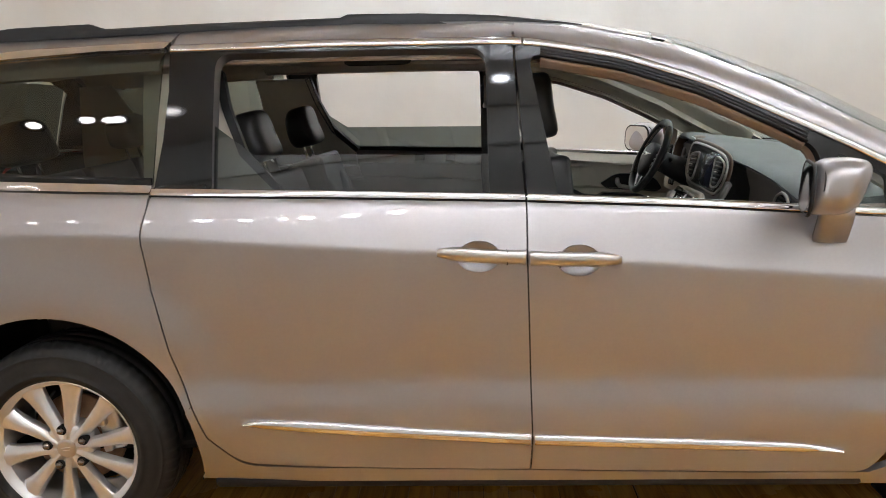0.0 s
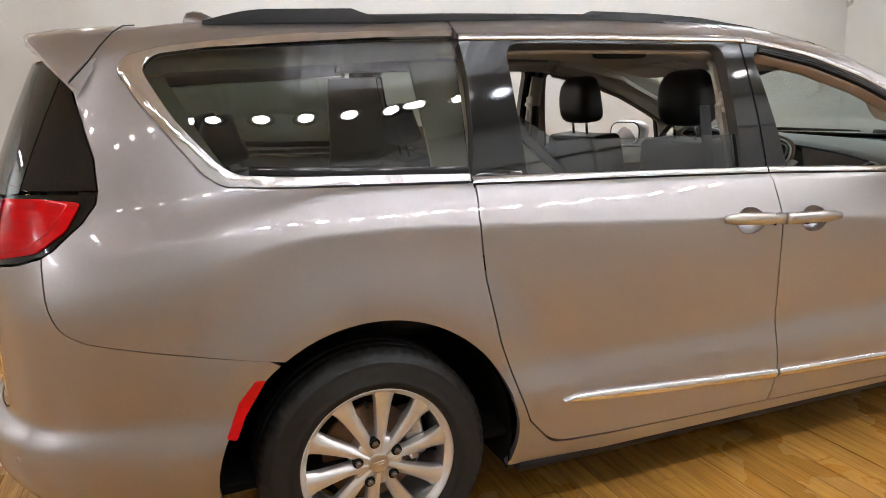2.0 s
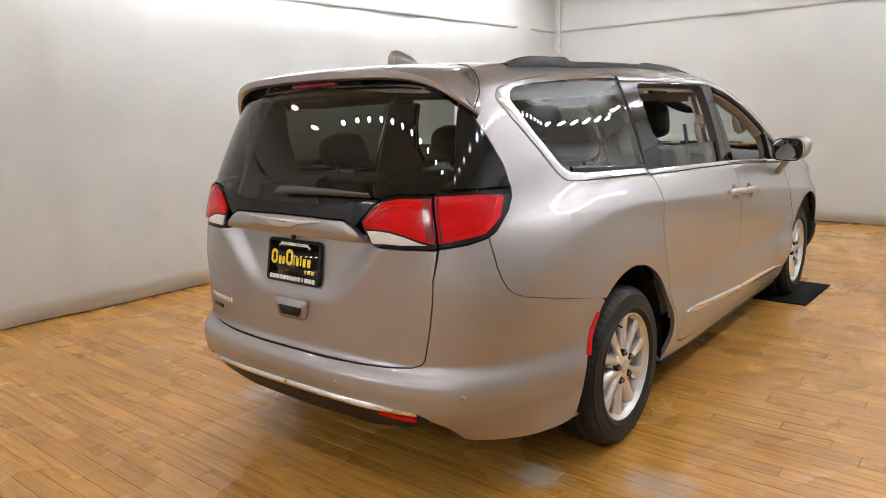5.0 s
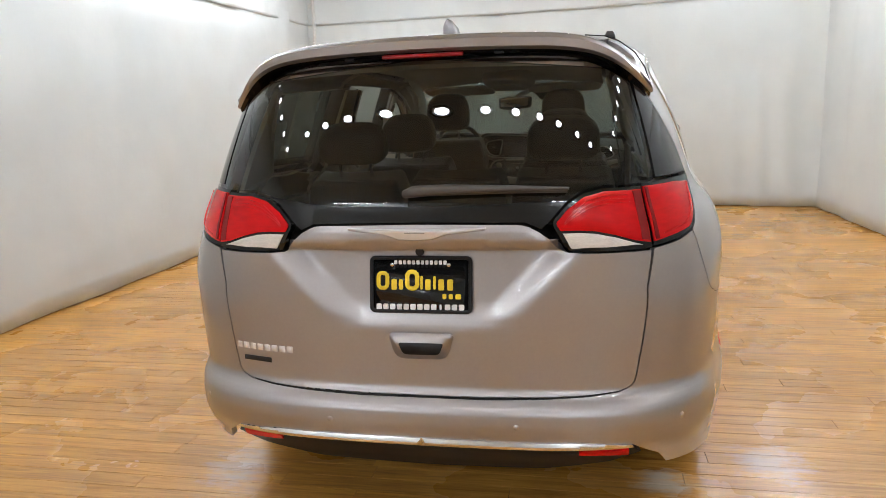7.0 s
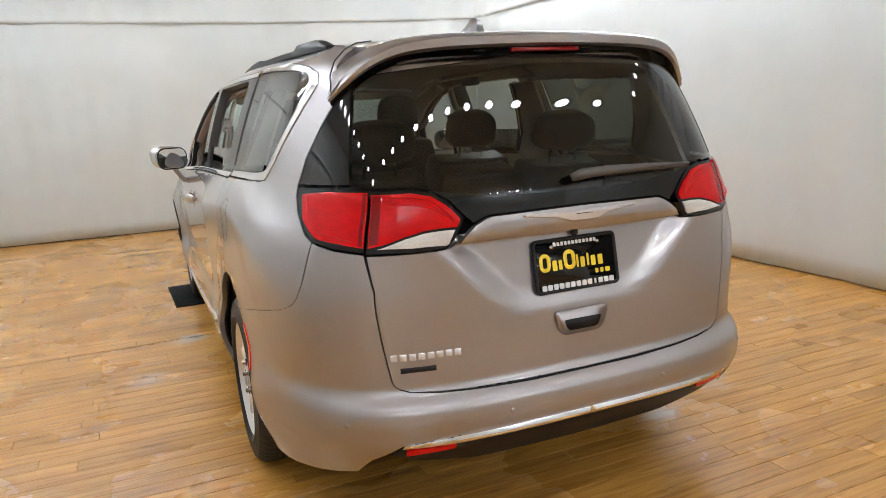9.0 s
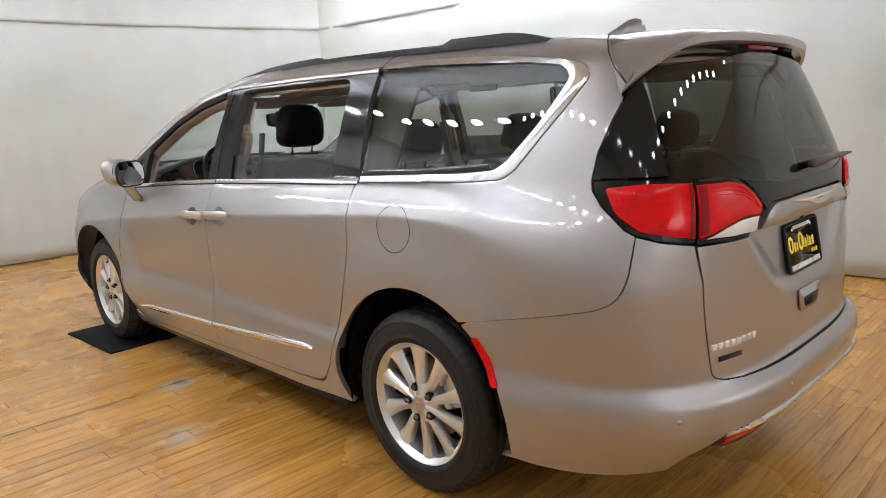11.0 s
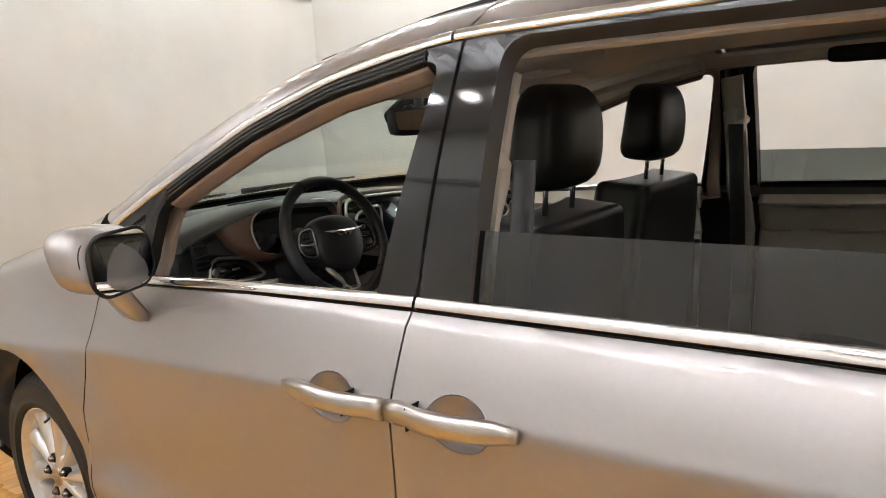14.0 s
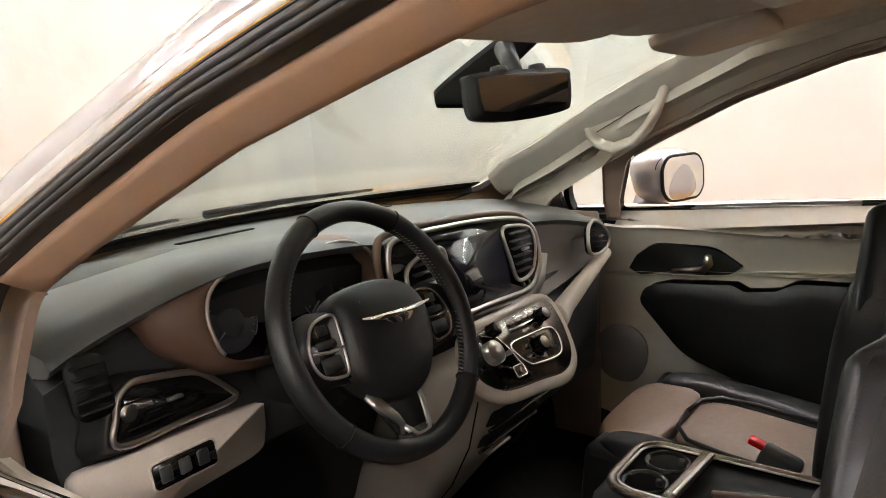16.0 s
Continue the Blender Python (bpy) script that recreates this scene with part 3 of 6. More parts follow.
def resample(points, step=0.03):
    """Outline of (t, z[, r]) with rounded corners, cut into short pieces."""
    out = []
    n = len(points)
    for i in range(n):
        p = np.array(points[i][:2], float)
        r = points[i][2] if len(points[i]) > 2 else 0
        a, b = np.array(points[i - 1][:2], float), np.array(points[(i + 1) % n][:2], float)
        if r:
            da, db = a - p, b - p
            la, lb = np.linalg.norm(da), np.linalg.norm(db)
            k = min(r, 0.48 * la, 0.48 * lb)
            s, e = p + da / la * k, p + db / lb * k
            for u in np.linspace(0, 1, 7):
                out.append((1 - u) ** 2 * s + 2 * u * (1 - u) * p + u * u * e)
        else:
            out.append(p)
    fine = []
    for a, b in zip(out, out[1:] + out[:1]):
        m = max(1, int(np.ceil(np.linalg.norm(b - a) / step)))
        for k in range(m):
            fine.append(a + (b - a) * k / m)
    return np.array(fine)


def inset(poly, d):
    """Shrink (or with a minus, grow) an outline."""
    if not d:
        return poly
    area = 0.5 * np.sum(poly[:, 0] * np.roll(poly[:, 1], -1) - np.roll(poly[:, 0], -1) * poly[:, 1])
    e1, e2 = poly - np.roll(poly, 1, 0), np.roll(poly, -1, 0) - poly
    n1 = np.stack([-e1[:, 1], e1[:, 0]], 1) / (np.linalg.norm(e1, axis=1, keepdims=True) + 1e-9)
    n2 = np.stack([-e2[:, 1], e2[:, 0]], 1) / (np.linalg.norm(e2, axis=1, keepdims=True) + 1e-9)
    n = n1 + n2
    n /= np.maximum((n * n1).sum(1, keepdims=True), 0.5) + 1e-9
    return poly + n * d * np.sign(area)


def inside(pts, poly):
    x, y = pts[:, 0], pts[:, 1]
    c = np.zeros(len(pts), bool)
    for (x1, y1), (x2, y2) in zip(poly, np.roll(poly, -1, 0)):
        if y1 != y2:
            c ^= ((y1 > y) != (y2 > y)) & (x < (x2 - x1) * (y - y1) / (y2 - y1) + x1)
    return c


from mathutils.geometry import delaunay_2d_cdt


def skin(name, outline, mat, parent, side=1, off=0.0, holes=(), depth=0.022, gap=0.0023, res=0.034, label="", edge_mat=None, surface=shell, surf_normal=shell_normal, crown=0.0, round_off=0.006):
    """A panel of the body's skin inside an outline, with turned-in edges. side -1: the right-hand twin."""
    loops = [inset(resample(outline, min(0.03, res)), gap)] + [inset(resample(h), -gap) for h in holes]
    lo, hi = loops[0].min(0), loops[0].max(0)
    res = min(res, .022) if mat is PAINT else res
    gx, gz = np.meshgrid(np.arange(lo[0] + res / 2, hi[0], res), np.arange(lo[1] + 0.008, hi[1], min(res, 0.012 if mat is PAINT else 0.02)))
    grid = np.stack([gx.ravel(), gz.ravel()], 1)
    if surface is shell and mat is PAINT:
        cols = np.arange(lo[0] + res / 4, hi[0], res / 2)
        crease = np.interp(X_REAR + cols - R_LEN, *CREASE)
        grid = grid[np.abs(grid[:, 1] - np.interp(X_REAR + grid[:, 0] - R_LEN, *CREASE) - .018) > .022]
        grid = np.concatenate([grid] + [np.stack([cols, crease + dz], 1) for dz in (-.002, .006, .012, .017, .022, .028, .038)])
    keep = inside(grid, inset(loops[0], 0.006))
    for h in loops[1:]:
        keep &= ~inside(grid, inset(h, -0.006))
    grid = grid[keep]
    verts, edges = [], []
    for l in loops:
        o = len(verts)
        verts += [Vector(p) for p in l]
        edges += [(o + i, o + (i + 1) % len(l)) for i in range(len(l))]
    verts += [Vector(p) for p in grid]
    v2, _, tris, *_ = delaunay_2d_cdt(verts, edges, [], 0, 1e-6)
    v2 = np.array([tuple(v) for v in v2])
    tris = np.array([t for t in tris if len(t) == 3])
    cen = v2[tris].mean(1)
    ok = inside(cen, loops[0])
    for h in loops[1:]:
        ok &= ~inside(cen, h)
    tris = tris[ok]
    used = np.unique(tris)
    remap = -np.ones(len(v2), int)
    remap[used] = np.arange(len(used))
    v2, tris = v2[used], remap[tris]
    t, z = v2[:, 0] * side, v2[:, 1]
    nrm = surf_normal(t, z)
    p = surface(t, z) + off * nrm
    if crown:
        near_edge = np.full(len(v2), 9.0)
        for l in loops:
            a, b = l, np.roll(l, -1, 0)
            ab = b - a
            u = np.clip(((v2[:, None] - a) * ab).sum(2) / ((ab * ab).sum(1) + 1e-12), 0, 1)
            near_edge = np.minimum(near_edge, np.linalg.norm(v2[:, None] - a - u[..., None] * ab, axis=2).min(1))
        p = p + (crown * (1 - np.exp(-(near_edge / round_off) ** 1.5)))[:, None] * nrm
    fn = np.cross(p[tris[:, 1]] - p[tris[:, 0]], p[tris[:, 2]] - p[tris[:, 0]])
    flip = (fn * nrm[tris[:, 0]]).sum(1) < 0
    tris[flip] = tris[flip][:, ::-1]
    shade = nrm
    if crown:
        fn[flip] *= -1
        shade = np.zeros_like(p)
        for k in range(3):
            np.add.at(shade, tris[:, k], fn)
        shade /= np.linalg.norm(shade, axis=1, keepdims=True) + 1e-12
    count = {}
    for a, b, c in tris:
        for e in ((a, b), (b, c), (c, a)):
            count[e] = 1
    rim = [e for e in count if (e[1], e[0]) not in count]
    ids, edge_v, edge_n = {}, [], []
    for a, b in rim:
        q = np.cross(p[b] - p[a], nrm[a])
        q = q / (np.linalg.norm(q) + 1e-9)
        for k in (a, b):
            if k not in ids:
                ids[k] = len(p) + len(edge_v)
                edge_v += [p[k], p[k] - depth * nrm[k]]
                edge_n += [np.zeros(3), np.zeros(3)]
            for o in (0, 1):
                edge_n[ids[k] - len(p) + o] = edge_n[ids[k] - len(p) + o] + q
    faces = [tuple(map(int, f)) for f in tris] + [(ids[b], ids[a], ids[a] + 1, ids[b] + 1) for a, b in rim]
    allv = np.concatenate([p, np.array(edge_v).reshape(-1, 3)])
    alln = np.concatenate([shade, np.array(edge_n).reshape(-1, 3)])
    alln /= np.linalg.norm(alln, axis=1, keepdims=True) + 1e-12
    mats = [mat] + ([edge_mat] if edge_mat else [])
    me = mesh_of(name, allv, faces, mats, [0] * len(tris) + [1 if edge_mat else 0] * len(rim))
    me.normals_split_custom_set_from_vertices([tuple(n) for n in alln])
    return part(name, me, mat, parent, label)


def tx(pts):
    """Points given by (x, z[, r]) along the flank, as outline points."""
    return [(t_of(p[0]), *p[1:]) for p in pts]


def arch(xw, r, a0, a1, n=26, zc=0.36):
    return [(xw + r * math.cos(radians(a)), zc + r * math.sin(radians(a))) for a in np.linspace(a0, a1, n)]


def ribbon(name, line, width, mat, parent, side=1, off=0.004, depth=0.012, label=""):
    """A trim strip along a line on the skin: line of (t, z, width factor)."""
    l = np.array([(*p[:2], p[2] if len(p) > 2 else 1.0) for p in line], float)
    s = np.concatenate([[0], np.cumsum(np.hypot(np.diff(l[:, 0]), np.diff(l[:, 1])))])
    u = np.linspace(0, s[-1], max(4, int(s[-1] / 0.03)))
    t, z, w = np.interp(u, s, l[:, 0]), np.interp(u, s, l[:, 1]), np.interp(u, s, l[:, 2]) * width / 2
    if len(u) > 12:
        for _ in range(2):
            t[1:-1], z[1:-1] = (t[:-2] + 2 * t[1:-1] + t[2:]) / 4, (z[:-2] + 2 * z[1:-1] + z[2:]) / 4
    dt, dz = np.gradient(t), np.gradient(z)
    n = np.hypot(dt, dz)
    dt, dz = dt / n, dz / n
    prof = [(-1, -depth), (-1, off * 0.2), (-0.75, off * 0.8), (0, off * 1.15), (0.75, off * 0.8), (1, off * 0.2), (1, -depth)]
    rows = []
    for k, h in prof:
        tt, zz = (t - dz * w * k) * side, z + dt * w * k
        rows.append(shell(tt, zz) + h * shell_normal(tt, zz))
    verts = np.concatenate(rows)
    m = len(u)
    faces = []
    for a in range(len(prof) - 1):
        for i in range(m - 1):
            q = (a * m + i, a * m + i + 1, (a + 1) * m + i + 1, (a + 1) * m + i)
            faces.append(q[::-1] if side > 0 else q)
    caps = tuple(a * m for a in range(len(prof))), tuple(a * m + m - 1 for a in range(len(prof)))
    faces += [caps[0], caps[1][::-1]]
    me = mesh_of(name, verts, faces, mat)
    ob = part(name, me, mat, parent, label)
    bm = bmesh.new()
    bm.from_mesh(me)
    bmesh.ops.recalc_face_normals(bm, faces=bm.faces[:])
    bm.to_mesh(me)
    bm.free()
    return sharp(ob, 50)


# ---- roof, windscreen and bonnet: spans between the two flanks' top edges ----
CROWN = smooth_table([-1.2, -.75, -.3, .5, 1.5, 2.0, 2.5, 2.95, 3.3, 4.1], [.015, .02, .030, .040, .05, .06, .035, -.02, .03, .09], .08)
BULGE = smooth_table([-1.2, 1.2, 1.7, 2.0, 2.5, 2.95, 3.1, 3.6, 4.2], [0, 0, .04, .10, .24, .34, .30, .05, 0], .06)


def span(t, v):
    """t along the flank, v from -1 (right edge) to 1 (left edge)."""
    t, v = np.broadcast_arrays(np.asarray(t, float), np.asarray(v, float))
    x = X_REAR + t - R_LEN
    e = shell(t, np.interp(x, *TOP))
    c = 1 - v * v
    return np.stack([e[..., 0] + np.interp(x, *BULGE) * c, e[..., 1] * v, e[..., 2] + np.interp(x, *CROWN) * c], -1)


def span_normal(t, v):
    h = .004
    n = np.cross(span(t + h, v) - span(t - h, v), span(t, v + h) - span(t, v - h))
    return n / (np.linalg.norm(n, axis=-1, keepdims=True) + 1e-12)


def span_panel(name, t0, t1, mat, parent, v0=-1.0, v1=1.0, off=0.0, depth=0.02, label="", nt=40, nv=28):
    tt, vv = np.meshgrid(np.linspace(t0, t1, nt), np.linspace(v0, v1, nv), indexing="ij")
    n = span_normal(tt, vv)
    p = span(tt, vv) + off * n
    q = p - depth * n
    verts = np.concatenate([p.reshape(-1, 3), q.reshape(-1, 3)])
    o = nt * nv
    faces = []
    for i in range(nt - 1):
        for j in range(nv - 1):
            a = i * nv + j
            faces.append((a, a + nv, a + nv + 1, a + 1))
            faces.append((o + a, o + a + 1, o + a + nv + 1, o + a + nv))
    loop = [j for j in range(nv)] + [i * nv + nv - 1 for i in range(1, nt)] + [(nt - 1) * nv + j for j in range(nv - 2, -1, -1)] + [i * nv for i in range(nt - 2, 0, -1)]
    for a, b in zip(loop, loop[1:] + loop[:1]):
        faces.append((a, b, o + b, o + a))
    ob = part(name, mesh_of(name, verts, faces, mat), mat, parent, label)
    return sharp(ob, 60)


# ---- the minivan ----
van = thing("minivan", "silver-taupe metallic minivan with open side windows, parked on planks", "car")
BELT = [(-.376, 1.222), (-.222, 1.21), (.30, 1.189), (.9, 1.170), (1.515, 1.147), (2.0, 1.122), (2.32, 1.100), (2.60, 1.082)]
ROOFLINE = [(.392, 1.623), (.9, 1.622), (1.486, 1.613), (1.57, 1.603), (1.816, 1.555), (2.064, 1.472), (2.307, 1.358), (2.45, 1.292), (2.62, 1.205)]


def belt(x):
    return float(np.interp(x, *zip(*BELT)))


def roofline(x):
    return float(np.interp(x, *zip(*ROOFLINE)))


def top_z(x):
    return float(np.interp(x, *TOP))


def along(f, x0, x1, dz=0.0, n=9):
    return [(x, f(x) + dz) for x in np.linspace(x0, x1, n)]


GAP_C = [(.355, 1.15), (.345, 1.09), (.345, 1.05), (.36, .90), (.40, .70), (.455, .53)]
GAP_C_LOW = [(.495, .42), (.59, .312, .06)]
GAP_C_TOP = [(.362, 1.21), (.385, 1.35), (.396, 1.5), (.390, 1.62)]
GAP_A = [(2.605, 1.082), (2.62, 1.0), (2.64, .9), (2.668, .72), (2.66, .55), (2.62, .40)]
REAR_EDGE = [(-.72, 1.66), (-.84, 1.518), (-.77, 1.41), (-.718, 1.31), (-.699, 1.225), (-.702, 1.195), (-.735, 1.15), (-.815, 1.083), (-.85, 1.066)]
SEAM = [(-.851, 1.01), (-.850, .94, .03), (-.818, .872, .05), (-.75, .842), (-.54, .796)]
DOOR_LOW = [(.9, .298), (1.2, .291), (1.522, .284)]
CHROME_OUT = [(-.222, 1.21), (-.376, 1.222, .06), (-.423, 1.258), (-.517, 1.366), (-.627, 1.48), (-.690, 1.548, .05), (-.660, 1.584, .04), (-.541, 1.606), (-.104, 1.645), (.15, 1.652), (.386, 1.655)]
CHROME_IN = [(.372, 1.632), (.15, 1.630), (-.123, 1.616), (-.40, 1.600), (-.565, 1.584, .03), (-.607, 1.548, .03), (-.495, 1.405), (-.383, 1.287), (-.335, 1.252, .05), (-.215, 1.239), (.05, 1.228), (.357, 1.214)]

CUPS = {"sliding_door": (1.368, .993), "front_door": (1.664, .975)}


def cup_outline(door):
    x, z = CUPS[door]
    return [(t_of(x + .062 * math.cos(a)), z + .044 * math.sin(a)) for a in np.linspace(0, 2 * math.pi, 30, endpoint=False)]


for side in (1, -1):
    quarter = skin("quarter_panel", tx(GAP_C[::-1] + [(.355, 1.189), (.05, 1.2)] + CHROME_OUT + [(.392, 1.69), (.396, 1.703), (0, 1.700), (-.3, 1.692), (-.6, 1.674)]
                                       + REAR_EDGE + SEAM + arch(0, .458, 124.5, 17)), PAINT, van, side)
    skin("window_trim", tx([(.353, 1.190), (.05, 1.201)] + CHROME_OUT + CHROME_IN), CHROME, quarter, side, off=.003, depth=.02, gap=.001, res=.02, crown=.004, label="bright chrome surround of the rear side window")
    skin("quarter_glass", tx(CHROME_IN), TINT, quarter, side, off=-.003, depth=.006, gap=.0005, label="dark tinted fixed side glass")
    ribbon("glass_border", tx([(.352, 1.226), (.0, 1.240), (-.30, 1.262)]), .022, BLACK_GLOSS, quarter, side, off=.0015)
    if side > 0:
        ring = [(t_of(.070 + .092 * math.cos(a)), 1.035 + .088 * math.sin(a)) for a in np.linspace(0, 2 * math.pi, 40, endpoint=False)]
        part("fuel_flap_gap", tube([Vector(shell(a, b) - .0008 * shell_normal(a, b)) for a, b in ring], .0018, 6, True), SEAL, quarter)

    rocker = skin("rocker_panel", tx([(.455, .53), (.432, .505)] + arch(0, .458, 14, -12, 6) + [(.43, .238, .02), (1.5, .215), (2.68, .205), (2.64, .30), (2.585, .266), (2.2, .266)]
                                     + DOOR_LOW[::-1] + [(.66, .303)] + GAP_C_LOW[::-1]), PAINT, van, side)

    slider = skin("sliding_door", tx(GAP_C + GAP_C_LOW + DOOR_LOW + [(1.526, .40), (1.519, .73), (1.512, .99), (1.515, 1.145)] + along(belt, 1.4, .36, -.002)), PAINT, van, side, holes=[cup_outline("sliding_door")])
    front = skin("front_door", tx([(1.515, 1.145), (1.512, .99), (1.519, .73), (1.526, .40), (1.522, .284), (2.2, .268), (2.58, .264, .05)] + GAP_A[::-1] + along(belt, 2.5, 1.6, -.002)), PAINT, van, side, holes=[cup_outline("front_door")])

    # window frames in gloss black, with the openings through them
    slide_hole = [(.55, 1.17), (1.402, 1.14), (1.398, 1.602, .05), (.548, 1.609, .05)]
    skin("window_frame", tx([(.357, 1.189)] + GAP_C_TOP + along(roofline, .5, 1.4, -.001, 6) + [(1.486, 1.612), (1.513, 1.149)] + along(belt, 1.42, .45, 0, 8)),
         BLACK_GLOSS, slider, side, holes=[tx([(p[0], max(p[1], belt(p[0]) + .006), *p[2:]) for p in slide_hole])], depth=.045, edge_mat=TRIM_DARK, res=.05)
    skin("window_glass", tx([(.535, 1.17), (1.415, 1.14), (1.412, 1.289), (.675, 1.303), (.535, 1.402)]), DOOR_GLASS, slider, side, off=-.016, depth=.004, gap=0, label="tinted glass, wound half way down")
    front_hole = [(1.616, belt(1.616) + .006), (1.533, 1.579, .04), (1.816, 1.522), (2.05, 1.442), (2.26, 1.342), (2.375, 1.280, .03), (2.425, belt(2.425) + .006)]
    tri_hole = [(2.462, belt(2.462) + .008, .01), (2.440, 1.262, .01), (2.585, 1.190, .02), (2.585, belt(2.585) + .008, .01)]
    skin("window_frame", tx([(1.517, 1.149), (1.489, 1.611)] + along(roofline, 1.57, 2.60, -.001, 14) + [(2.61, 1.20), (2.605, 1.083)] + along(belt, 2.5, 1.6, 0, 8)),
         BLACK_GLOSS, front, side, holes=[tx(front_hole), tx(tri_hole)], depth=.03, edge_mat=BLACK_PLASTIC, res=.05)
    skin("corner_glass", tx(tri_hole), CLEAR, front, side, off=-.006, depth=.004, gap=0)

    # chrome belt and roofline strips, lower side mouldings
    for dr, a, b in ((slider, .357, 1.512), (front, 1.519, 2.60)):
        ribbon("belt_strip", tx(along(belt, a, b, .009, 24)), .021, CHROME, dr, side, off=.006, label="polished chrome strip along the window sill")
        ribbon("belt_seal", tx(along(belt, a, b, -.0045, 24)), .0016, SEAL, dr, side, off=.0030)
        ribbon("top_strip", tx(along(roofline, max(a, .394), min(b, 2.60), .010, 24)), .020, CHROME, dr, side, off=.005)
    ribbon("side_moulding", tx([(.615, .466, .15), (.66, .465, .8), (.8, .457, 1), (1.1, .435, 1), (1.519, .406, 1)]), .036, CHROME, slider, side, off=.012, label="chrome moulding low on the door")
    ribbon("side_moulding", tx([(1.533, .405, 1), (2.0, .386, 1), (2.35, .371, .85), (2.476, .364, .1)]), .036, CHROME, front, side, off=.012)

    # roof side bands above the doors
    skin("roof_side", tx(along(roofline, .394, 1.486, .020, 10) + [(1.49, 1.684, .05), (1.0, 1.699), (.396, 1.699, .06)]), PAINT, slider, side)
    skin("roof_edge", tx(along(roofline, .36, 1.53, .045, 10) + [(1.53, 1.684), (1.0, 1.704), (.36, 1.704)]), PAINT, van, side, off=-.005, depth=.01)
    skin("a_pillar", tx(along(roofline, 1.491, 2.62, .020, 16) + [(2.72, 1.270), (2.62, 1.315), (2.36, 1.453), (2.02, 1.597), (1.70, 1.669), (1.495, 1.687)]), PAINT, van, side)

    # wings and bumpers
    skin("front_wing", tx([(2.605, 1.085), (2.64, 1.185), (2.72, 1.266), (2.85, 1.222), (3.0, 1.172), (3.3, 1.102), (3.6, 1.022), (3.80, .94), (3.86, .80), (3.78, .70), (3.68, .64)]
                          + arch(3.10, .458, 22, 172, 26) + [(2.64, .42)] + GAP_A[:0:-1]), PAINT, van, side, edge_mat=BLACK_PLASTIC)
    skin("front_bumper", tx([(3.69, .635), (3.79, .695), (3.87, .795), (4.2, .80), (4.63, .80), (4.63, .22), (3.7, .22), (3.545, .35)] + arch(3.10, .458, 0, 20, 5)), PAINT, van, side, edge_mat=BLACK_PLASTIC)
    skin("grille", tx([(4.25, .62), (4.25, .80), (4.63, .80), (4.63, .60)]), BLACK_PLASTIC, van, side, off=.003)
    skin("headlamp", tx([(3.87, .80), (3.82, .90), (4.25, .86), (4.25, .79)]), WHITE_LENS, van, side, off=.002)
    skin("side_marker", tx([(3.565, .56, .01), (3.595, .74, .01), (3.66, .75, .01), (3.635, .56, .01)]), AMBER, van, side, off=.003)
    skin("bumper_chrome", tx([(-1.786, .456), (-1.55, .456), (-1.31, .454), (-1.135, .440), (-1.128, .428), (-1.31, .428), (-1.55, .428), (-1.786, .427)]), CHROME, van, side, off=.004, gap=0, res=.006, crown=.012, round_off=.009)
    skin("bumper_lower", tx([(-1.786, .432), (-1.55, .432), (-1.31, .432), (-1.13, .428), (-1.10, .395), (-1.2, .35), (-1.4, .315), (-1.786, .305)]), BLACK_PLASTIC, van, side, off=-.004, gap=0)
    skin("bumper_reflector", tx([(-1.30, .424), (-1.14, .420), (-1.14, .392), (-1.30, .402)]), RED_LENS, van, side, off=.003, depth=.01, label="long red reflector low in the bumper")
    skin("side_reflector", tx([(-.312, .697, .008), (-.345, .700, .008), (-.395, .64), (-.43, .545, .01), (-.40, .535, .01), (-.375, .60)]), RED_LENS, van, side, off=.004, depth=.01, label="red reflector behind the wheel arch")

    # tail lamps: one on the body, one on the tailgate
    lamp = skin("tail_lamp", tx([(-.702, 1.195, .02), (-.735, 1.15), (-.815, 1.083), (-.85, 1.066), (-.93, 1.046), (-1.0355, 1.034), (-1.0135, 1.222), (-.86, 1.226), (-.703, 1.224)]), BLACK_GLOSS, van, side, depth=.03, label="black-edged red tail lamp")
    skin("red_lens", tx([(-.735, 1.203, .02), (-.775, 1.128, .02), (-.862, 1.073, .02), (-1.033, 1.047), (-1.0125, 1.212), (-.86, 1.214)]), RED_LENS, lamp, side, off=.006, depth=.012, crown=.004)
    skin("dark_band", tx([(-1.006, 1.206), (-.996, 1.206), (-1.012, 1.056), (-1.024, 1.056)]), RED_DARK, lamp, side, off=.0108, depth=.01, gap=0)
    ribbon("light_guide", tx([(-.772, 1.196), (-.802, 1.138), (-.872, 1.092), (-.99, 1.070)]), .0030, RED_GUIDE, lamp, side, off=.0112, depth=.004)
    skin("d_pillar_cover", tx([(-.701, 1.229), (-.72, 1.312), (-.772, 1.41), (-.842, 1.518), (-.868, 1.555), (-.898, 1.47), (-.922, 1.35), (-.942, 1.232)]), BLACK_GLOSS, van, side)

BUMPER_TOP = tx([(-.30, .750), (-.54, .798), (-.75, .844), (-.818, .874, .05), (-.850, .94, .03), (-.851, 1.01), (-.85, 1.064), (-.93, 1.044), (-1.036, 1.030),
                 (-1.085, .915), (-1.10, .757), (-1.117, .610, .05), (-1.165, .594), (-1.255, .586), (-1.385, .581), (-1.585, .577)])
BUMPER_LOW = tx([(-1.55, .452), (-1.31, .450), (-1.135, .438), (-1.04, .375), (-1.0, .315), (-.40, .275)] + arch(0, .458, 188, 126, 14))


def twin(points):
    return [(-p[0], *p[1:]) for p in points][::-1]


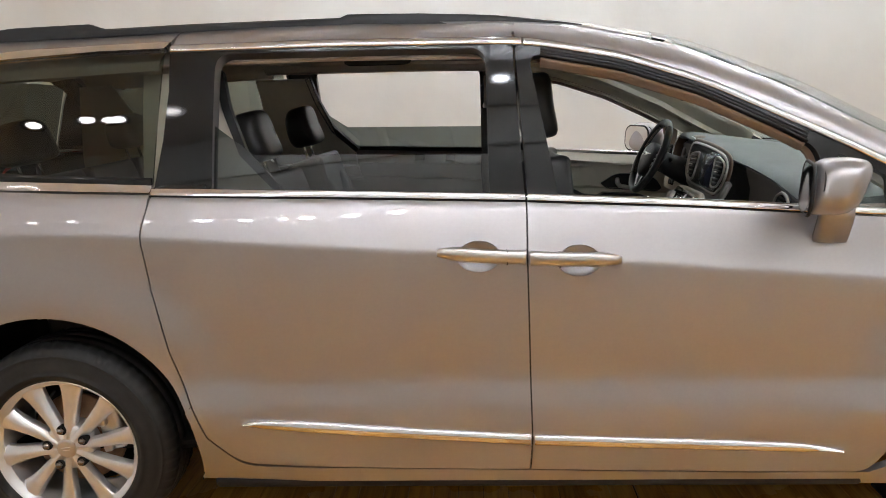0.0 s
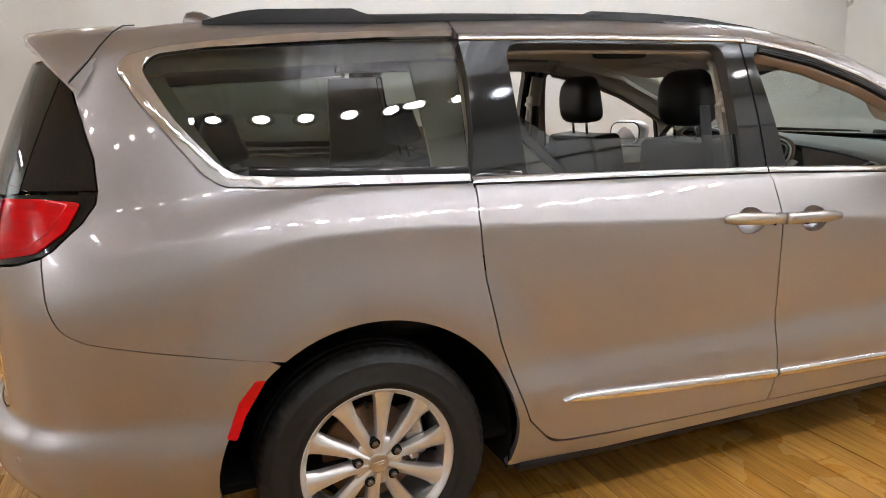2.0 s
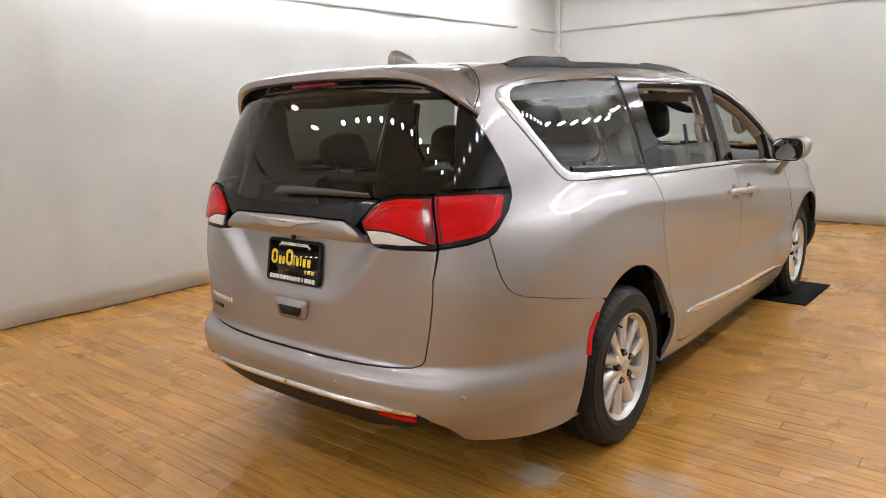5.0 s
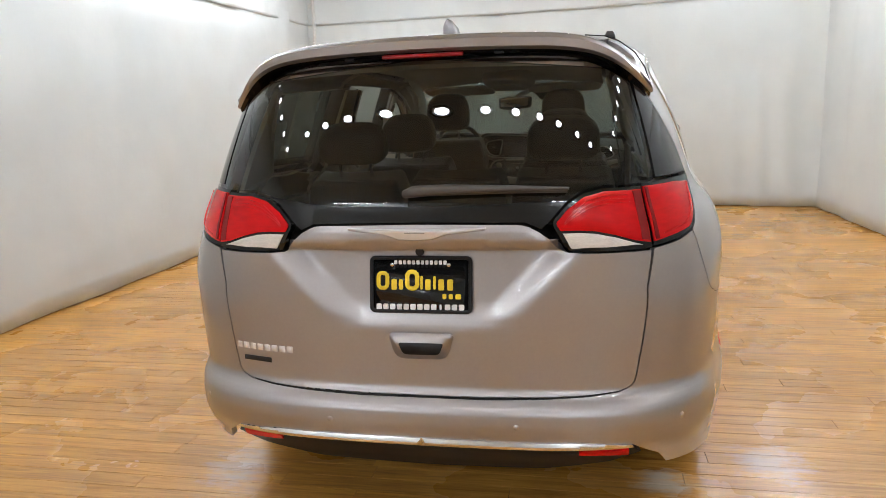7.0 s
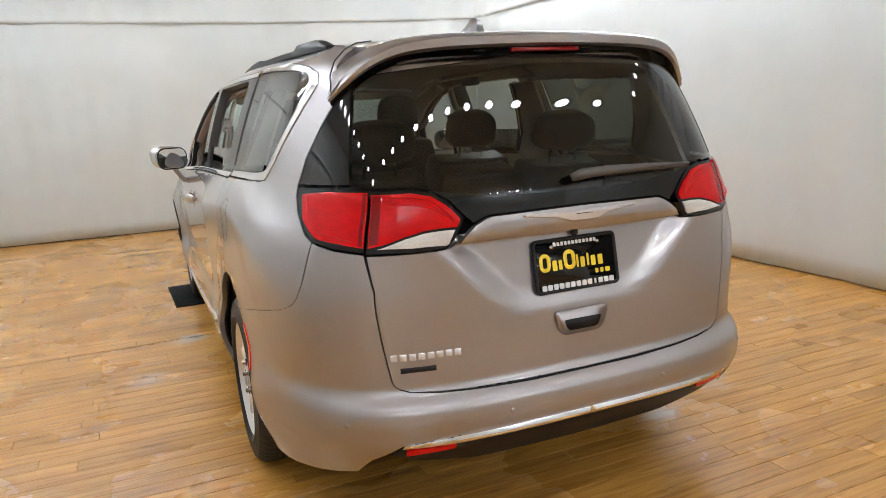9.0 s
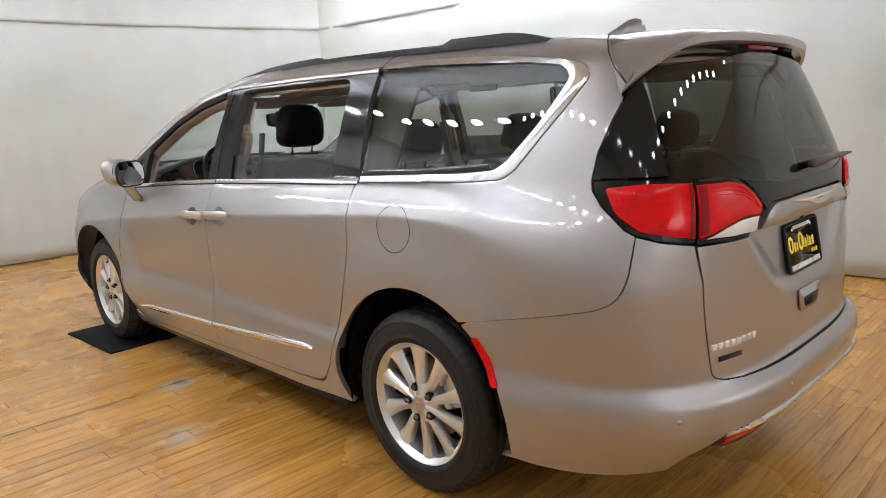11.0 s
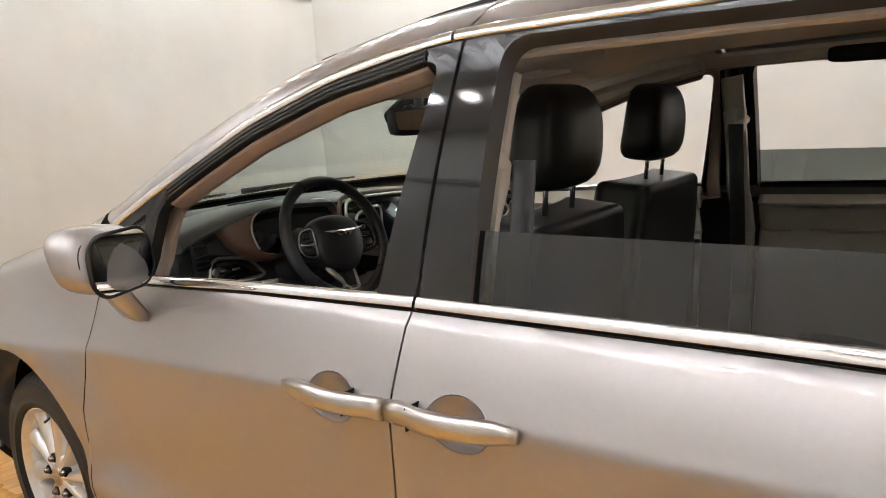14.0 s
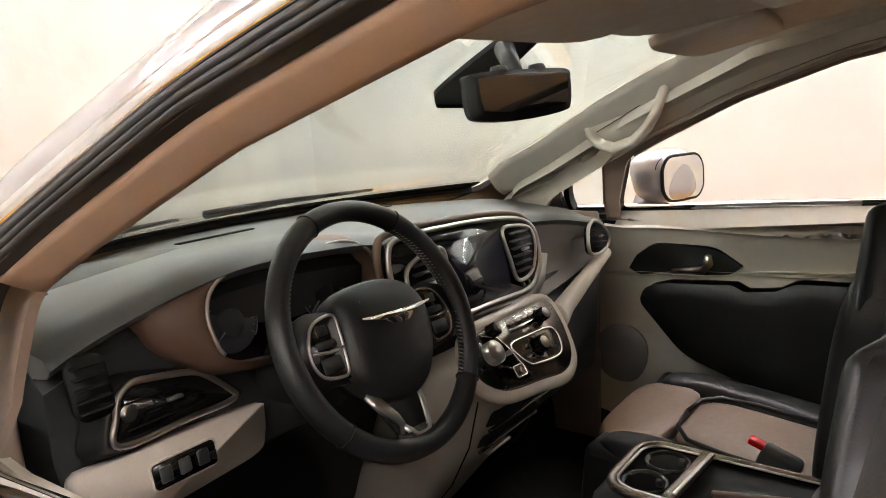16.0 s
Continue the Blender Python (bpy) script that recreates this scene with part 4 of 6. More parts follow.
skin("rear_bumper", BUMPER_TOP + twin(BUMPER_TOP) + twin(BUMPER_LOW) + BUMPER_LOW, PAINT, van, gap=.0020, res=.025)
gate = skin("tailgate", [(-.742, 1.026), (-.70, .915), (-.685, .757), (-.668, .610, .05), (-.620, .594), (-.53, .587), (-.40, .583), (-.2, .580), (0, .579), (.2, .580), (.40, .583), (.53, .587), (.620, .594), (.668, .610, .05), (.685, .757), (.70, .915), (.742, 1.026),
                         (.60, 1.026), (.47, 1.030), (.44, 1.043), (0, 1.043), (-.44, 1.043), (-.47, 1.030), (-.60, 1.026)], PAINT, van, res=.010, gap=.0020)
skin("garnish_bar", [(-.455, 1.046, .01), (-.40, 1.095), (-.355, 1.118, .03), (0, 1.122), (.355, 1.118, .03), (.40, 1.095), (.455, 1.046, .01), (0, 1.050)], PAINT, gate, off=.008, depth=.03, crown=.006)
skin("tailgate_glass", [(-.358, 1.121), (-.405, 1.10), (-.437, 1.123), (-.50, 1.175), (-.56, 1.207), (-.63, 1.219), (-.80, 1.218), (-.838, 1.225), (-.858, 1.35), (-.882, 1.47), (-.90, 1.56),
                        (0, 1.62), (.90, 1.56), (.882, 1.47), (.858, 1.35), (.838, 1.225), (.80, 1.218), (.63, 1.219), (.56, 1.207), (.50, 1.175), (.437, 1.123), (.405, 1.10), (.358, 1.121), (0, 1.124)],
     REAR_GLASS, gate, off=-.002, depth=.006, label="dark tinted tailgate window")
skin("glass_border", [(-.358, 1.121), (-.405, 1.10), (-.437, 1.123), (-.50, 1.175), (-.56, 1.207), (-.30, 1.178), (0, 1.174), (.30, 1.178), (.56, 1.207), (.50, 1.175), (.437, 1.123), (.405, 1.10), (.358, 1.121), (0, 1.124)],
     BLACK_GLOSS, gate, off=.001, depth=.01)
for side in (1, -1):
    gl = skin("gate_lamp", [(.438, 1.121, .02), (.50, 1.172, .02), (.56, 1.203), (.63, 1.215), (.768, 1.214), (.746, 1.030), (.60, 1.028), (.475, 1.032, .01)], BLACK_GLOSS, gate, side, off=.002, depth=.03)
    skin("red_lens", [(.450, 1.118, .015), (.50, 1.160), (.56, 1.192), (.63, 1.205), (.7645, 1.204), (.743, 1.046), (.69, 1.056), (.63, 1.076), (.57, 1.090), (.52, 1.094), (.462, 1.094)], RED_LENS, gl, side, off=.008, depth=.012, crown=.004)
    skin("dark_band", [(.728, 1.198), (.756, 1.198), (.738, 1.056), (.712, 1.060)], RED_DARK, gl, side, off=.0125, depth=.006, gap=0)
    for k in range(3):
        ribbon("light_guide", [(.708, 1.190 - .011 * k), (.63, 1.191 - .011 * k), (.565, 1.178 - .010 * k), (.515, 1.149 - .007 * k), (.480, 1.119 - .003 * k)], .0022, RED_GUIDE, gl, side, off=.0128, depth=.004)
    skin("clear_lens", [(.466, 1.091, .005), (.52, 1.091), (.57, 1.087), (.63, 1.073), (.69, 1.053), (.715, 1.044), (.60, 1.041), (.486, 1.045, .01)], WHITE_LENS, gl, side, off=.008, depth=.012, crown=.003)

# roof, windscreen, bonnet
span_panel("roof", t_of(-1.0), t_of(1.93), PAINT, van, nt=60)
span_panel("windscreen", t_of(1.95), t_of(3.03), CLEAR, van, v0=-.985, v1=.985, depth=.005, label="clear greenish windscreen")
span_panel("header_band", t_of(1.935), t_of(1.975), BLACK_GLOSS, van, off=.001, depth=.01, nt=4)
span_panel("windscreen_border", t_of(2.945), t_of(3.032), BLACK_GLOSS, van, v0=-.98, v1=.98, off=-.007, depth=.003, nt=8)
span_panel("cowl", t_of(3.035), t_of(3.10), BLACK_PLASTIC, van, nt=8)
span_panel("bonnet", t_of(3.10), t_of(3.82), PAINT, van, nt=40)
span_panel("nose_panel", t_of(3.82), t_of(4.60), PAINT, van, nt=20)


def spoiler():
    rows = []
    for w in np.linspace(-1, 1, 65):
        a = abs(w)
        drop = .028 * a ** 2 + .150 * a ** 9
        y = .712 * w * (1 - .10 * (1 - a ** 6) * a ** 2)
        x, z, th = -.886 + .075 * a ** 3 + .085 * a ** 10, 1.670 - drop, 1 - .75 * a ** 8
        rows.append([(-.52 - .12 * a ** 6, .93 * y, 1.708 - .045 * a ** 2 - .075 * a ** 8), (-.62 - .07 * a ** 6, .96 * y, 1.708 - .04 * a ** 2 - .10 * a ** 8), (-.79 + .05 * a ** 3, .985 * y, 1.692 - drop),
                     (x + .012, y, z + .008 * th), (x, y, z - .001), (x + .003, y * .998, z - .026 * th), (x + .020 * th, y * .99, z - .035 * th), (-.80 + .06 * a ** 3 + .02 * a ** 10, .975 * y, 1.612 - drop * .9), (-.66, .93 * y, 1.63 - drop * .5)])
    k = len(rows[0])
    verts = [p for r in rows for p in r]
    faces, tone = [], []
    for i in range(len(rows) - 1):
        for j in range(k):
            a, b = i * k + j, i * k + (j + 1) % k
            faces.append((a, b, b + k, a + k))
            tone.append(1 if j in (6, 7) else 0)
    faces += [tuple(range(k))[::-1], tuple((len(rows) - 1) * k + j for j in range(k))]
    me = mesh_of("spoiler", verts, faces, [PAINT, BLACK_GLOSS], tone + [0, 0])
    bm = bmesh.new()
    bm.from_mesh(me)
    bmesh.ops.recalc_face_normals(bm, faces=bm.faces[:])
    bm.to_mesh(me)
    bm.free()
    return sharp(part("spoiler", me, PAINT, gate), 50)


sp = spoiler()
sharp(part("high_brake_lamp", rbox(.02, .26, .013, .004, 2, pose(-.866, 0, 1.624)), RED_DARK, sp, "red high brake lamp"))
for y in (-.24, .24):
    part("washer_jet", rbox(.02, .03, .006, .002, 1, pose(-.862, y, 1.622)), BLACK_PLASTIC, sp)

for side in (1, -1):
    part("gate_gap", tube([(-.560, side * .500, 1.684), (-.590, side * .565, 1.675), (-.615, side * .612, 1.654), (-.648, side * .660, 1.614), (-.684, side * .688, 1.566), (-.735, side * .702, 1.512)], .0020, 8), SEAL, gate)

part("gate_gap", tube([shell(t, z) - .0045 * shell_normal(t, z) for t, z in zip(np.linspace(-.60, .60, 41), np.interp(np.abs(np.linspace(-.60, .60, 41)), [0, .2, .40, .53, .62], [.5785, .5790, .5815, .5860, .5930]))], .0042, 8), SEAL, gate)

# aerial fin, roof rails
fin = plate_of([(-.405, -.02), (-.400, .030), (-.388, .052), (-.365, .058), (-.335, .055), (-.285, .032), (-.225, .002), (-.225, -.02)], .044, pose(0, .022, 1.724, 90, 0, 0))
for v in fin.verts:
    k = max(0.0, (v.co.z - 1.724) / .058)
    v.co.y *= 1 - .62 * k ** 1.5
bmesh.ops.bevel(fin, geom=fin.edges[:], offset=.004, segments=2, affect="EDGES", clamp_overlap=True)
part("aerial_fin", fin, PAINT, van, "small body-coloured shark fin aerial")
for side in (1, -1):
    pts, hs = [], []
    for x in np.linspace(-.37, 1.72, 80):
        foot = math.sin(math.pi / 2 * min(max((x + .37) / .20, 0), 1)) * (1 if x < .10 else max(0.0, 1 - (x - .10) / .02))
        h = max(.032 * foot, .014 * min(max((1.72 - x) / .30, 0), 1) + (.010 if x > .95 else 0) * min(max((1.55 - x) / .35, 0), 1) if x > .08 else 0.0)
        zz = top_z(x)
        y = .605 - .02 * max(0, (x - 1.2)) - .03 * max(0, .2 - x)
        pts.append((x, side * y, float(span(t_of(x), y / abs(float(shell(t_of(x), zz)[1])))[2])))
        hs.append(h)
    bm = bmesh.new()
    rr = []
    for (x, y, z), h in zip(pts, hs):
        rr.append([bm.verts.new((x, y + side * dy, z + dz)) for dy, dz in ((.022, -.012), (.020, h * .6), (.013, h), (-.010, h), (-.016, h * .6), (-.018, -.012))])
    for a, b in zip(rr, rr[1:]):
        for j in range(6):
            bm.faces.new((a[j], a[(j + 1) % 6], b[(j + 1) % 6], b[j]))
    bm.faces.new(rr[0][::-1])
    bm.faces.new(rr[-1])
    bmesh.ops.recalc_face_normals(bm, faces=bm.faces[:])
    sharp(part("roof_rail", bm, BLACK_PLASTIC, van, "black roof rail"), 45)


# ---- wheels ----
def tyre_mesh():
    prof = [(.222, -.100), (.228, -.112), (.262, -.121), (.31, -.120), (.338, -.108), (.352, -.094), (.3600, -.075), (.3605, -.05), (.3525, -.047), (.3525, -.043), (.361, -.040), (.361, -.004), (.3525, -.002), (.3525, .002), (.361, .004),
            (.361, .040), (.3525, .043), (.3525, .047), (.3605, .05), (.360, .075), (.355, .088), (.352, .094), (.345, .102), (.338, .108), (.329, .113), (.328, .1155), (.324, .1165), (.322, .1155), (.31, .120), (.285, .1215), (.270, .1215), (.269, .1228), (.259, .1222), (.258, .1205),
            (.2505, .1195), (.247, .116), (.243, .112), (.234, .100)]
    bm = lathe(prof, 180)
    # shoulder blocks and lateral grooves
    for v in bm.verts:
        r = math.hypot(v.co.x, v.co.z)
        k = int(round(math.atan2(v.co.z, v.co.x) / (2 * math.pi) * 180))
        if r > .337 and abs(v.co.y) > .055 and k % 3 == 0:
            v.co.x *= .983
            v.co.z *= .983
    return bm


def spoke_mesh():
    """A petal from the hub to the rim: narrow waist, wide foot, one edge falling away."""
    def width(r):
        return np.interp(r, [.03, .06, .09, .13, .18, .214, .233], [.030, .034, .037, .043, .054, .068, .098])
    rows = []
    for r in np.linspace(.03, .233, 16):
        w, lean = width(r), np.interp(r, [.03, .1, .233], [0, .001, -.006])
        h = .101 - .004 * math.sin(math.pi * min(1, (r - .03) / .203)) - .008 * ((r - .03) / .203) ** 2
        row = []
        for u, drop in ((-.5, .034), (-.5, .010), (-.44, .0045), (-.30, .0012), (.02, 0.0), (.20, .0035), (.42, .012), (.5, .019), (.5, .034)):
            row.append((r, lean + u * w, h - drop))
        rows.append(row)
    k = len(rows[0])
    bm = bmesh.new()
    vs = [[bm.verts.new(p) for p in row] for row in rows]
    for a, b in zip(vs, vs[1:]):
        for i in range(k):
            bm.faces.new((a[i], a[(i + 1) % k], b[(i + 1) % k], b[i]))
    bm.faces.new(vs[0])
    bm.faces.new(vs[-1][::-1])
    bmesh.ops.recalc_face_normals(bm, faces=bm.faces[:])
    return bm


def wheel(x, side, turn):
    w = new("wheel")
    w.parent = van
    w.matrix_basis = pose(x, side * .862, .360, 0, 0, 0 if side > 0 else 180) @ pose(0, 0, 0, 0, turn, 0)
    tagged(w, "ten-spoke silver alloy wheel with a worn black tyre")
    part("tyre", tyre_mesh(), RUBBER, w, "black tyre with worn tread")
    sharp(part("rim", lathe([(.218, -.09), (.237, -.095), (.243, -.102), (.243, -.108), (.226, -.100), (.208, -.03), (.212, .04), (.217, .070), (.220, .088), (.226, .092), (.233, .106), (.2400, .1115), (.2455, .1085), (.2460, .098), (.239, .094), (.237, .08), (.224, -.07)], 96), ALLOY, w), 40)
    for i in range(10):
        a = 36 * i
        sharp(part("spoke", spoke_mesh(), ALLOY, w, at=pose(0, 0, 0, 0, -a, 0) @ pose(0, 0, 0, -90, 0, 0) @ Matrix.Diagonal((1, -1, 1, 1))), 32)
    part("hub", lathe([(.0, .098), (.036, .098), (.042, .096), (.060, .0935), (.076, .090), (.082, .080), (.082, .03)], 40), ALLOY, w)
    cap_ = part("centre_cap", lathe([(0, .1045), (.024, .1050), (.031, .1035), (.0335, .100), (.034, .094)], 32), SATIN, w)
    part("cap_emblem", joined(rbox(.034, .002, .004, .0008, 1, pose(0, .1052, .005)), rbox(.026, .002, .003, .0008, 1, pose(0, .1052, -.004))), ALLOY, cap_)
    for i in range(5):
        q = 2 * math.pi * (i + .25) / 5
        part("nut_pocket", lathe([(0, .0005), (.0135, .0006), (.0150, .0030), (.0165, .0012), (.0165, -.02)], 20), SEAL, w, at=pose(.065 * math.cos(q), .0985, .065 * math.sin(q)))
        part("wheel_nut", lathe([(0, .016), (.007, .0155), (.0105, .012), (.0115, 0)], 6), GUNMETAL, w, at=pose(.065 * math.cos(q), .0985, .065 * math.sin(q)))
    part("valve", tube([(.0, .075, .196), (.0, .098, .186)], .004, 8), SEAL, w)
    part("brake_disc", lathe([(.04, .030), (.070, .032), (.072, .020), (.155, .02), (.155, -.002), (.04, -.002)], 48), STEEL, w)
    part("brake_caliper", joined(rbox(.075, .075, .16, .018, 3, pose(-.135, .018, .03)), rbox(.03, .03, .05, .008, 2, pose(-.12, .06, .07)), rbox(.03, .03, .05, .008, 2, pose(-.12, .06, -.02))), SATIN, w)
    part("wheel_back", lathe([(.0, -.06), (.20, -.06), (.20, -.065), (0, -.065)], 40), BLACK_PLASTIC, w)
    return w


wheel(0, -1, 8)
wheel(0, 1, 20)
wheel(3.089, -1, 31)
wheel(3.089, 1, 12)
for x in (0, 3.09):
    for side in (1, -1):
        bm = bmesh.new()
        rows = []
        for a in np.linspace(-16 if x < 1 else 22, 188, 40):
            c, s = math.cos(radians(a)), math.sin(radians(a))
            rows.append([bm.verts.new((x + r * c, side * y, .36 + r * s)) for r, y in ((.456, .950 if x < 1 else .905), (.462, .90), (.455, .55), (.2, .53))])
        for a, b in zip(rows, rows[1:]):
            for j in range(3):
                bm.faces.new((a[j], a[j + 1], b[j + 1], b[j]))
        part("wheel_liner", bm, CARPET, van)
part("underbody", rbox(4.05, 1.36, .04, .01, 1, pose(1.625, 0, .235)), BLACK_PLASTIC, van)
for y in (.8, -.8):
    part("underbody_side", rbox(2.1, .30, .04, .01, 1, pose(1.53, y, .225)), BLACK_PLASTIC, van)
for side in (1, -1):
    skin("inner_shell", tx([(-.50, 1.20), (-.64, .90), (-.60, .55)] + arch(0, .50, 150, 10, 12) + [(.55, .27), (2.55, .25)] + arch(3.09, .52, 175, 90, 8) + [(3.09, 1.0), (2.9, 1.08), (2.4, 1.07), (1.5, 1.12), (.4, 1.17)]),
         BLACK_PLASTIC, van, side, off=-.030, depth=.01, res=.08)
skin("gate_shell", [(-.78, 1.10), (-.72, .60), (-.70, .35), (.70, .35), (.72, .60), (.78, 1.10), (.4, 1.13), (-.4, 1.13)], BLACK_PLASTIC, van, off=-.075, depth=.01, res=.06)
skin("lamp_shell", [(-1.10, 1.23), (-1.05, .74), (-.95, .70), (-.65, .70), (-.68, 1.2)], BLACK_PLASTIC, van, off=-.05, depth=.01, res=.06)
skin("lamp_shell", [(-1.10, 1.23), (-1.05, .74), (-.95, .70), (-.65, .70), (-.68, 1.2)], BLACK_PLASTIC, van, -1, off=-.05, depth=.01, res=.06)


# ---- fittings on the outside ----
def facing(x, y, z, tilt=0.0):
    """A frame whose plane faces the back of the car: local x to the right as seen from behind, y up, z to the rear."""
    s, c = math.sin(radians(tilt)), math.cos(radians(tilt))
    return Matrix(((0, s, -c, x), (-1, 0, 0, y), (0, c, s, z), (0, 0, 0, 1)))


def rrect(w, h, r=0.01, n=5, x=0.0, y=0.0):
    out = []
    for cx, cy, a0 in ((w / 2 - r, h / 2 - r, 0), (-w / 2 + r, h / 2 - r, 90), (-w / 2 + r, -h / 2 + r, 180), (w / 2 - r, -h / 2 + r, 270)):
        for k in range(n + 1):
            a = radians(a0 + 90 * k / n)
            out.append((x + cx + r * math.cos(a), y + cy + r * math.sin(a)))
    return out


def rail(points, m, r, sides=8, closed=True, squash=None):
    return tube([m @ Vector((*p, 0)) for p in points], r, sides, closed, squash)


def flank(x, z, side, off=0.0):
    p = shell(t_of(x) * side, z) + off * shell_normal(t_of(x) * side, z)
    return Vector(p)


doors = {}
for ob in list(van.children):
    if ob.name.split(".")[0] in ("sliding_door", "front_door"):
        side = 1 if sum(v.co.y for v in ob.data.vertices) > 0 else -1
        doors[ob.name.split(".")[0], side] = ob

for side in (1, -1):
    for door, x0, x1, xc, z0, z1 in (("sliding_door", 1.245, 1.506, 1.365, 1.008, .990), ("front_door", 1.520, 1.785, 1.668, .988, .975)):
        dr = doors[door, side]
        handle = [flank(x, z0 + (z1 - z0) * (x - x0) / (x1 - x0), side, -.002 + .034 * math.sin(math.pi * min(max(u, .12), .88))) for u, x in ((k / 14, x0 + (x1 - x0) * k / 14) for k in range(15))]
        end = 0 if door == "sliding_door" else 14
        rad = [.0215 * (min(1.0, .55 + abs(k - end) / 6.0)) for k in range(15)]
        part("door_handle", tube(handle, rad, 12, squash=(.62, 1.0)), SATIN, dr, "bright metal door handle")
        xs = (x1 - .055) if door == "sliding_door" else (x0 + .085)
        hc = flank(xs, z0 + (z1 - z0) * (xs - x0) / (x1 - x0), side, .0)
        part("handle_split", rbox(.003, .058, .042, .010, 3, pose(hc.x, hc.y, hc.z)), SEAL, dr)
        if door == "front_door" and side > 0:
            part("key_lock", lathe([(0, .0345), (.0065, .0340), (.008, .030)], 16), SEAL, dr, at=pose(x0 + .055, hc.y - .004, z0))
        skin("handle_cup", cup_outline(door), PAINT, dr, side, off=0, depth=.004, gap=-.001, res=.008, crown=-.032, round_off=.020)
    # outside mirror
    mt_ = pose(2.345, side * 1.072, 1.190, 0, 0, 24 if side > 0 else -17)

    def cheek(v):
        out = max(-1.0, min(1.0, side * v.y / .118))
        k = 1 - .16 * max(0, out) ** 2 - .10 * max(0, -out) ** 2
        return (v.x * (1 - .30 * max(0, out) ** 2) + .018 * (v.z / .08) - (.010 if v.x < 0 else -.012) * (1 - abs(out)), v.y, v.z * k * (1 - .10 * max(0, v.x / .07)) + .010 * out)
    arm = part("outside_mirror", puffy(.135, .232, .160, mt_, cheek, 3.6), PAINT, van, "body-coloured door mirror")
    fy = side * .985
    part("mirror_foot", loft([[(x0 + dx, fy + side * y0 + side * .6 * dy, z0) for dx, dy in ((-.045, -.03), (.045, -.034), (.05, .0), (.04, .034), (-.035, .036), (-.05, .0))] for x0, y0, z0 in ((2.375, .055, 1.135), (2.385, .035, 1.09), (2.392, .005, 1.045), (2.398, -.020, 1.012))]), PAINT, arm)
    part("mirror_seam", rail(rrect(.205, .118, .045, 7), mt_ @ facing(-.040, 0, 0, 3), .0016), SEAL, arm)
    mm = Matrix.Translation((2.345, side * 1.072, 1.185)) @ Matrix.Rotation(radians(24 if side > 0 else -17), 4, "Z") @ facing(-.066, 0, 0, 3)
    part("mirror_rim", rail(rrect(.206, .138, .052, 7), mm, .0055), BLACK_PLASTIC, arm)
    part("mirror_glass", plate_of(rrect(.202, .134, .050, 7), .004, mm), MIRROR, arm, smooth=False)

# number plate, in plain bars
plate = part("number_plate", plate_of(rrect(.318, .168, .012), .008, facing(-1.031, 0, .928, 10.5)), BLACK_GLOSS, gate, "black dealer plate in a black frame")
part("plate_frame", rail(rrect(.314, .166, .012), facing(-1.038, 0, .928, 10.5), .0065), BLACK_PLASTIC, plate)
pm = facing(-1.0395, 0, .928, 10.5)
BIG = [(.040, .060, -.120, .012), (.021, .034, -.084, .000), (.016, .032, -.062, .000), (.044, .066, -.026, .014), (.010, .042, .004, .006), (.021, .034, .024, .000), (.010, .042, .045, .006), (.022, .034, .066, .000), (.023, .034, .094, .000)]
BIG += [(.015, .016, .076, -.036), (.016, .016, .096, -.036), (.022, .016, .119, -.036)]
for w, h, x, y in BIG:
    bar = part("print", rail(rrect(w * .72, h * .78, min(w, h) * .30, 3, x, y), pm @ pose(0, 0, .0008), min(w, h) * .16, 6, squash=(1, .35)) if w > .03 else plate_of(rrect(w * .8, h, .004, 3, x, y), .0012, pm), YELLOW, plate, "yellow print", smooth=False)
for k in range(12):
    part("print", plate_of(rrect(.0095, .0125, .002, 2, -.078 + .0142 * k, .069), .003, pm), WHITE_PRINT, plate, "white print", smooth=False)
for k in range(13):
    part("print", plate_of(rrect(.0165 if k != 9 else .006, .0175, .003, 2, -.132 + .0218 * k, -.069), .004, pm), WHITE_PRINT, plate, "white print", smooth=False)
for x in (-.09, .09):
    part("plate_screw", lathe([(0, .004), (.006, .003), (.007, 0)], 12, "z"), CHROME, plate, at=pm @ pose(x, .062, 0))
part("gate_lock", lathe([(0, .006), (.012, .005), (.014, 0)], 16, "z"), BLACK_PLASTIC, gate, at=facing(-1.028, 0, 1.030, 0))

# winged emblem as a plain shape, badge bars, tailgate handle, wiper
wing = [(0, -.016), (.05, -.014), (.095, .002), (.208, .016), (.214, .021), (.11, .018), (.04, .017), (0, .017)]
wing = wing + [(-x, y) for x, y in wing[-2:0:-1]]
em = part("emblem", plate_of(wing, .012, facing(-1.0790, 0, 1.090, 30), bevel=.0012), BRIGHT, gate, "plain chrome wing emblem")
part("emblem_inset", plate_of(rrect(.068, .016, .006), .003, facing(-1.0860, 0, 1.092, 10)), BLACK_GLOSS, em)
for k in range(8):
    tt = .655 - .029 * k
    c, n = Vector(shell(tt, .705)), Vector(shell_normal(tt, .705))
    m = Matrix.Translation(c) @ n.to_track_quat("Z", "Y").to_matrix().to_4x4()
    bar = part("badge_bar", rbox(.022, .022, .005, .002, 1), BRIGHT, gate, at=m)
c, n = Vector(shell(.583, .664)), Vector(shell_normal(.583, .664))
part("dealer_sticker", rbox(.112, .017, .0015, .0004, 1), BLACK_PLASTIC, gate, at=Matrix.Translation(c) @ n.to_track_quat("Z", "Y").to_matrix().to_4x4())
hm = facing(-1.064, 0, .738, 0)
gh = part("gate_handle", plate_of(resample([(-.106, .042, .022), (.106, .042, .022), (.082, -.042, .030), (-.082, -.042, .030)], .02), .010, hm, .004), PAINT, gate)
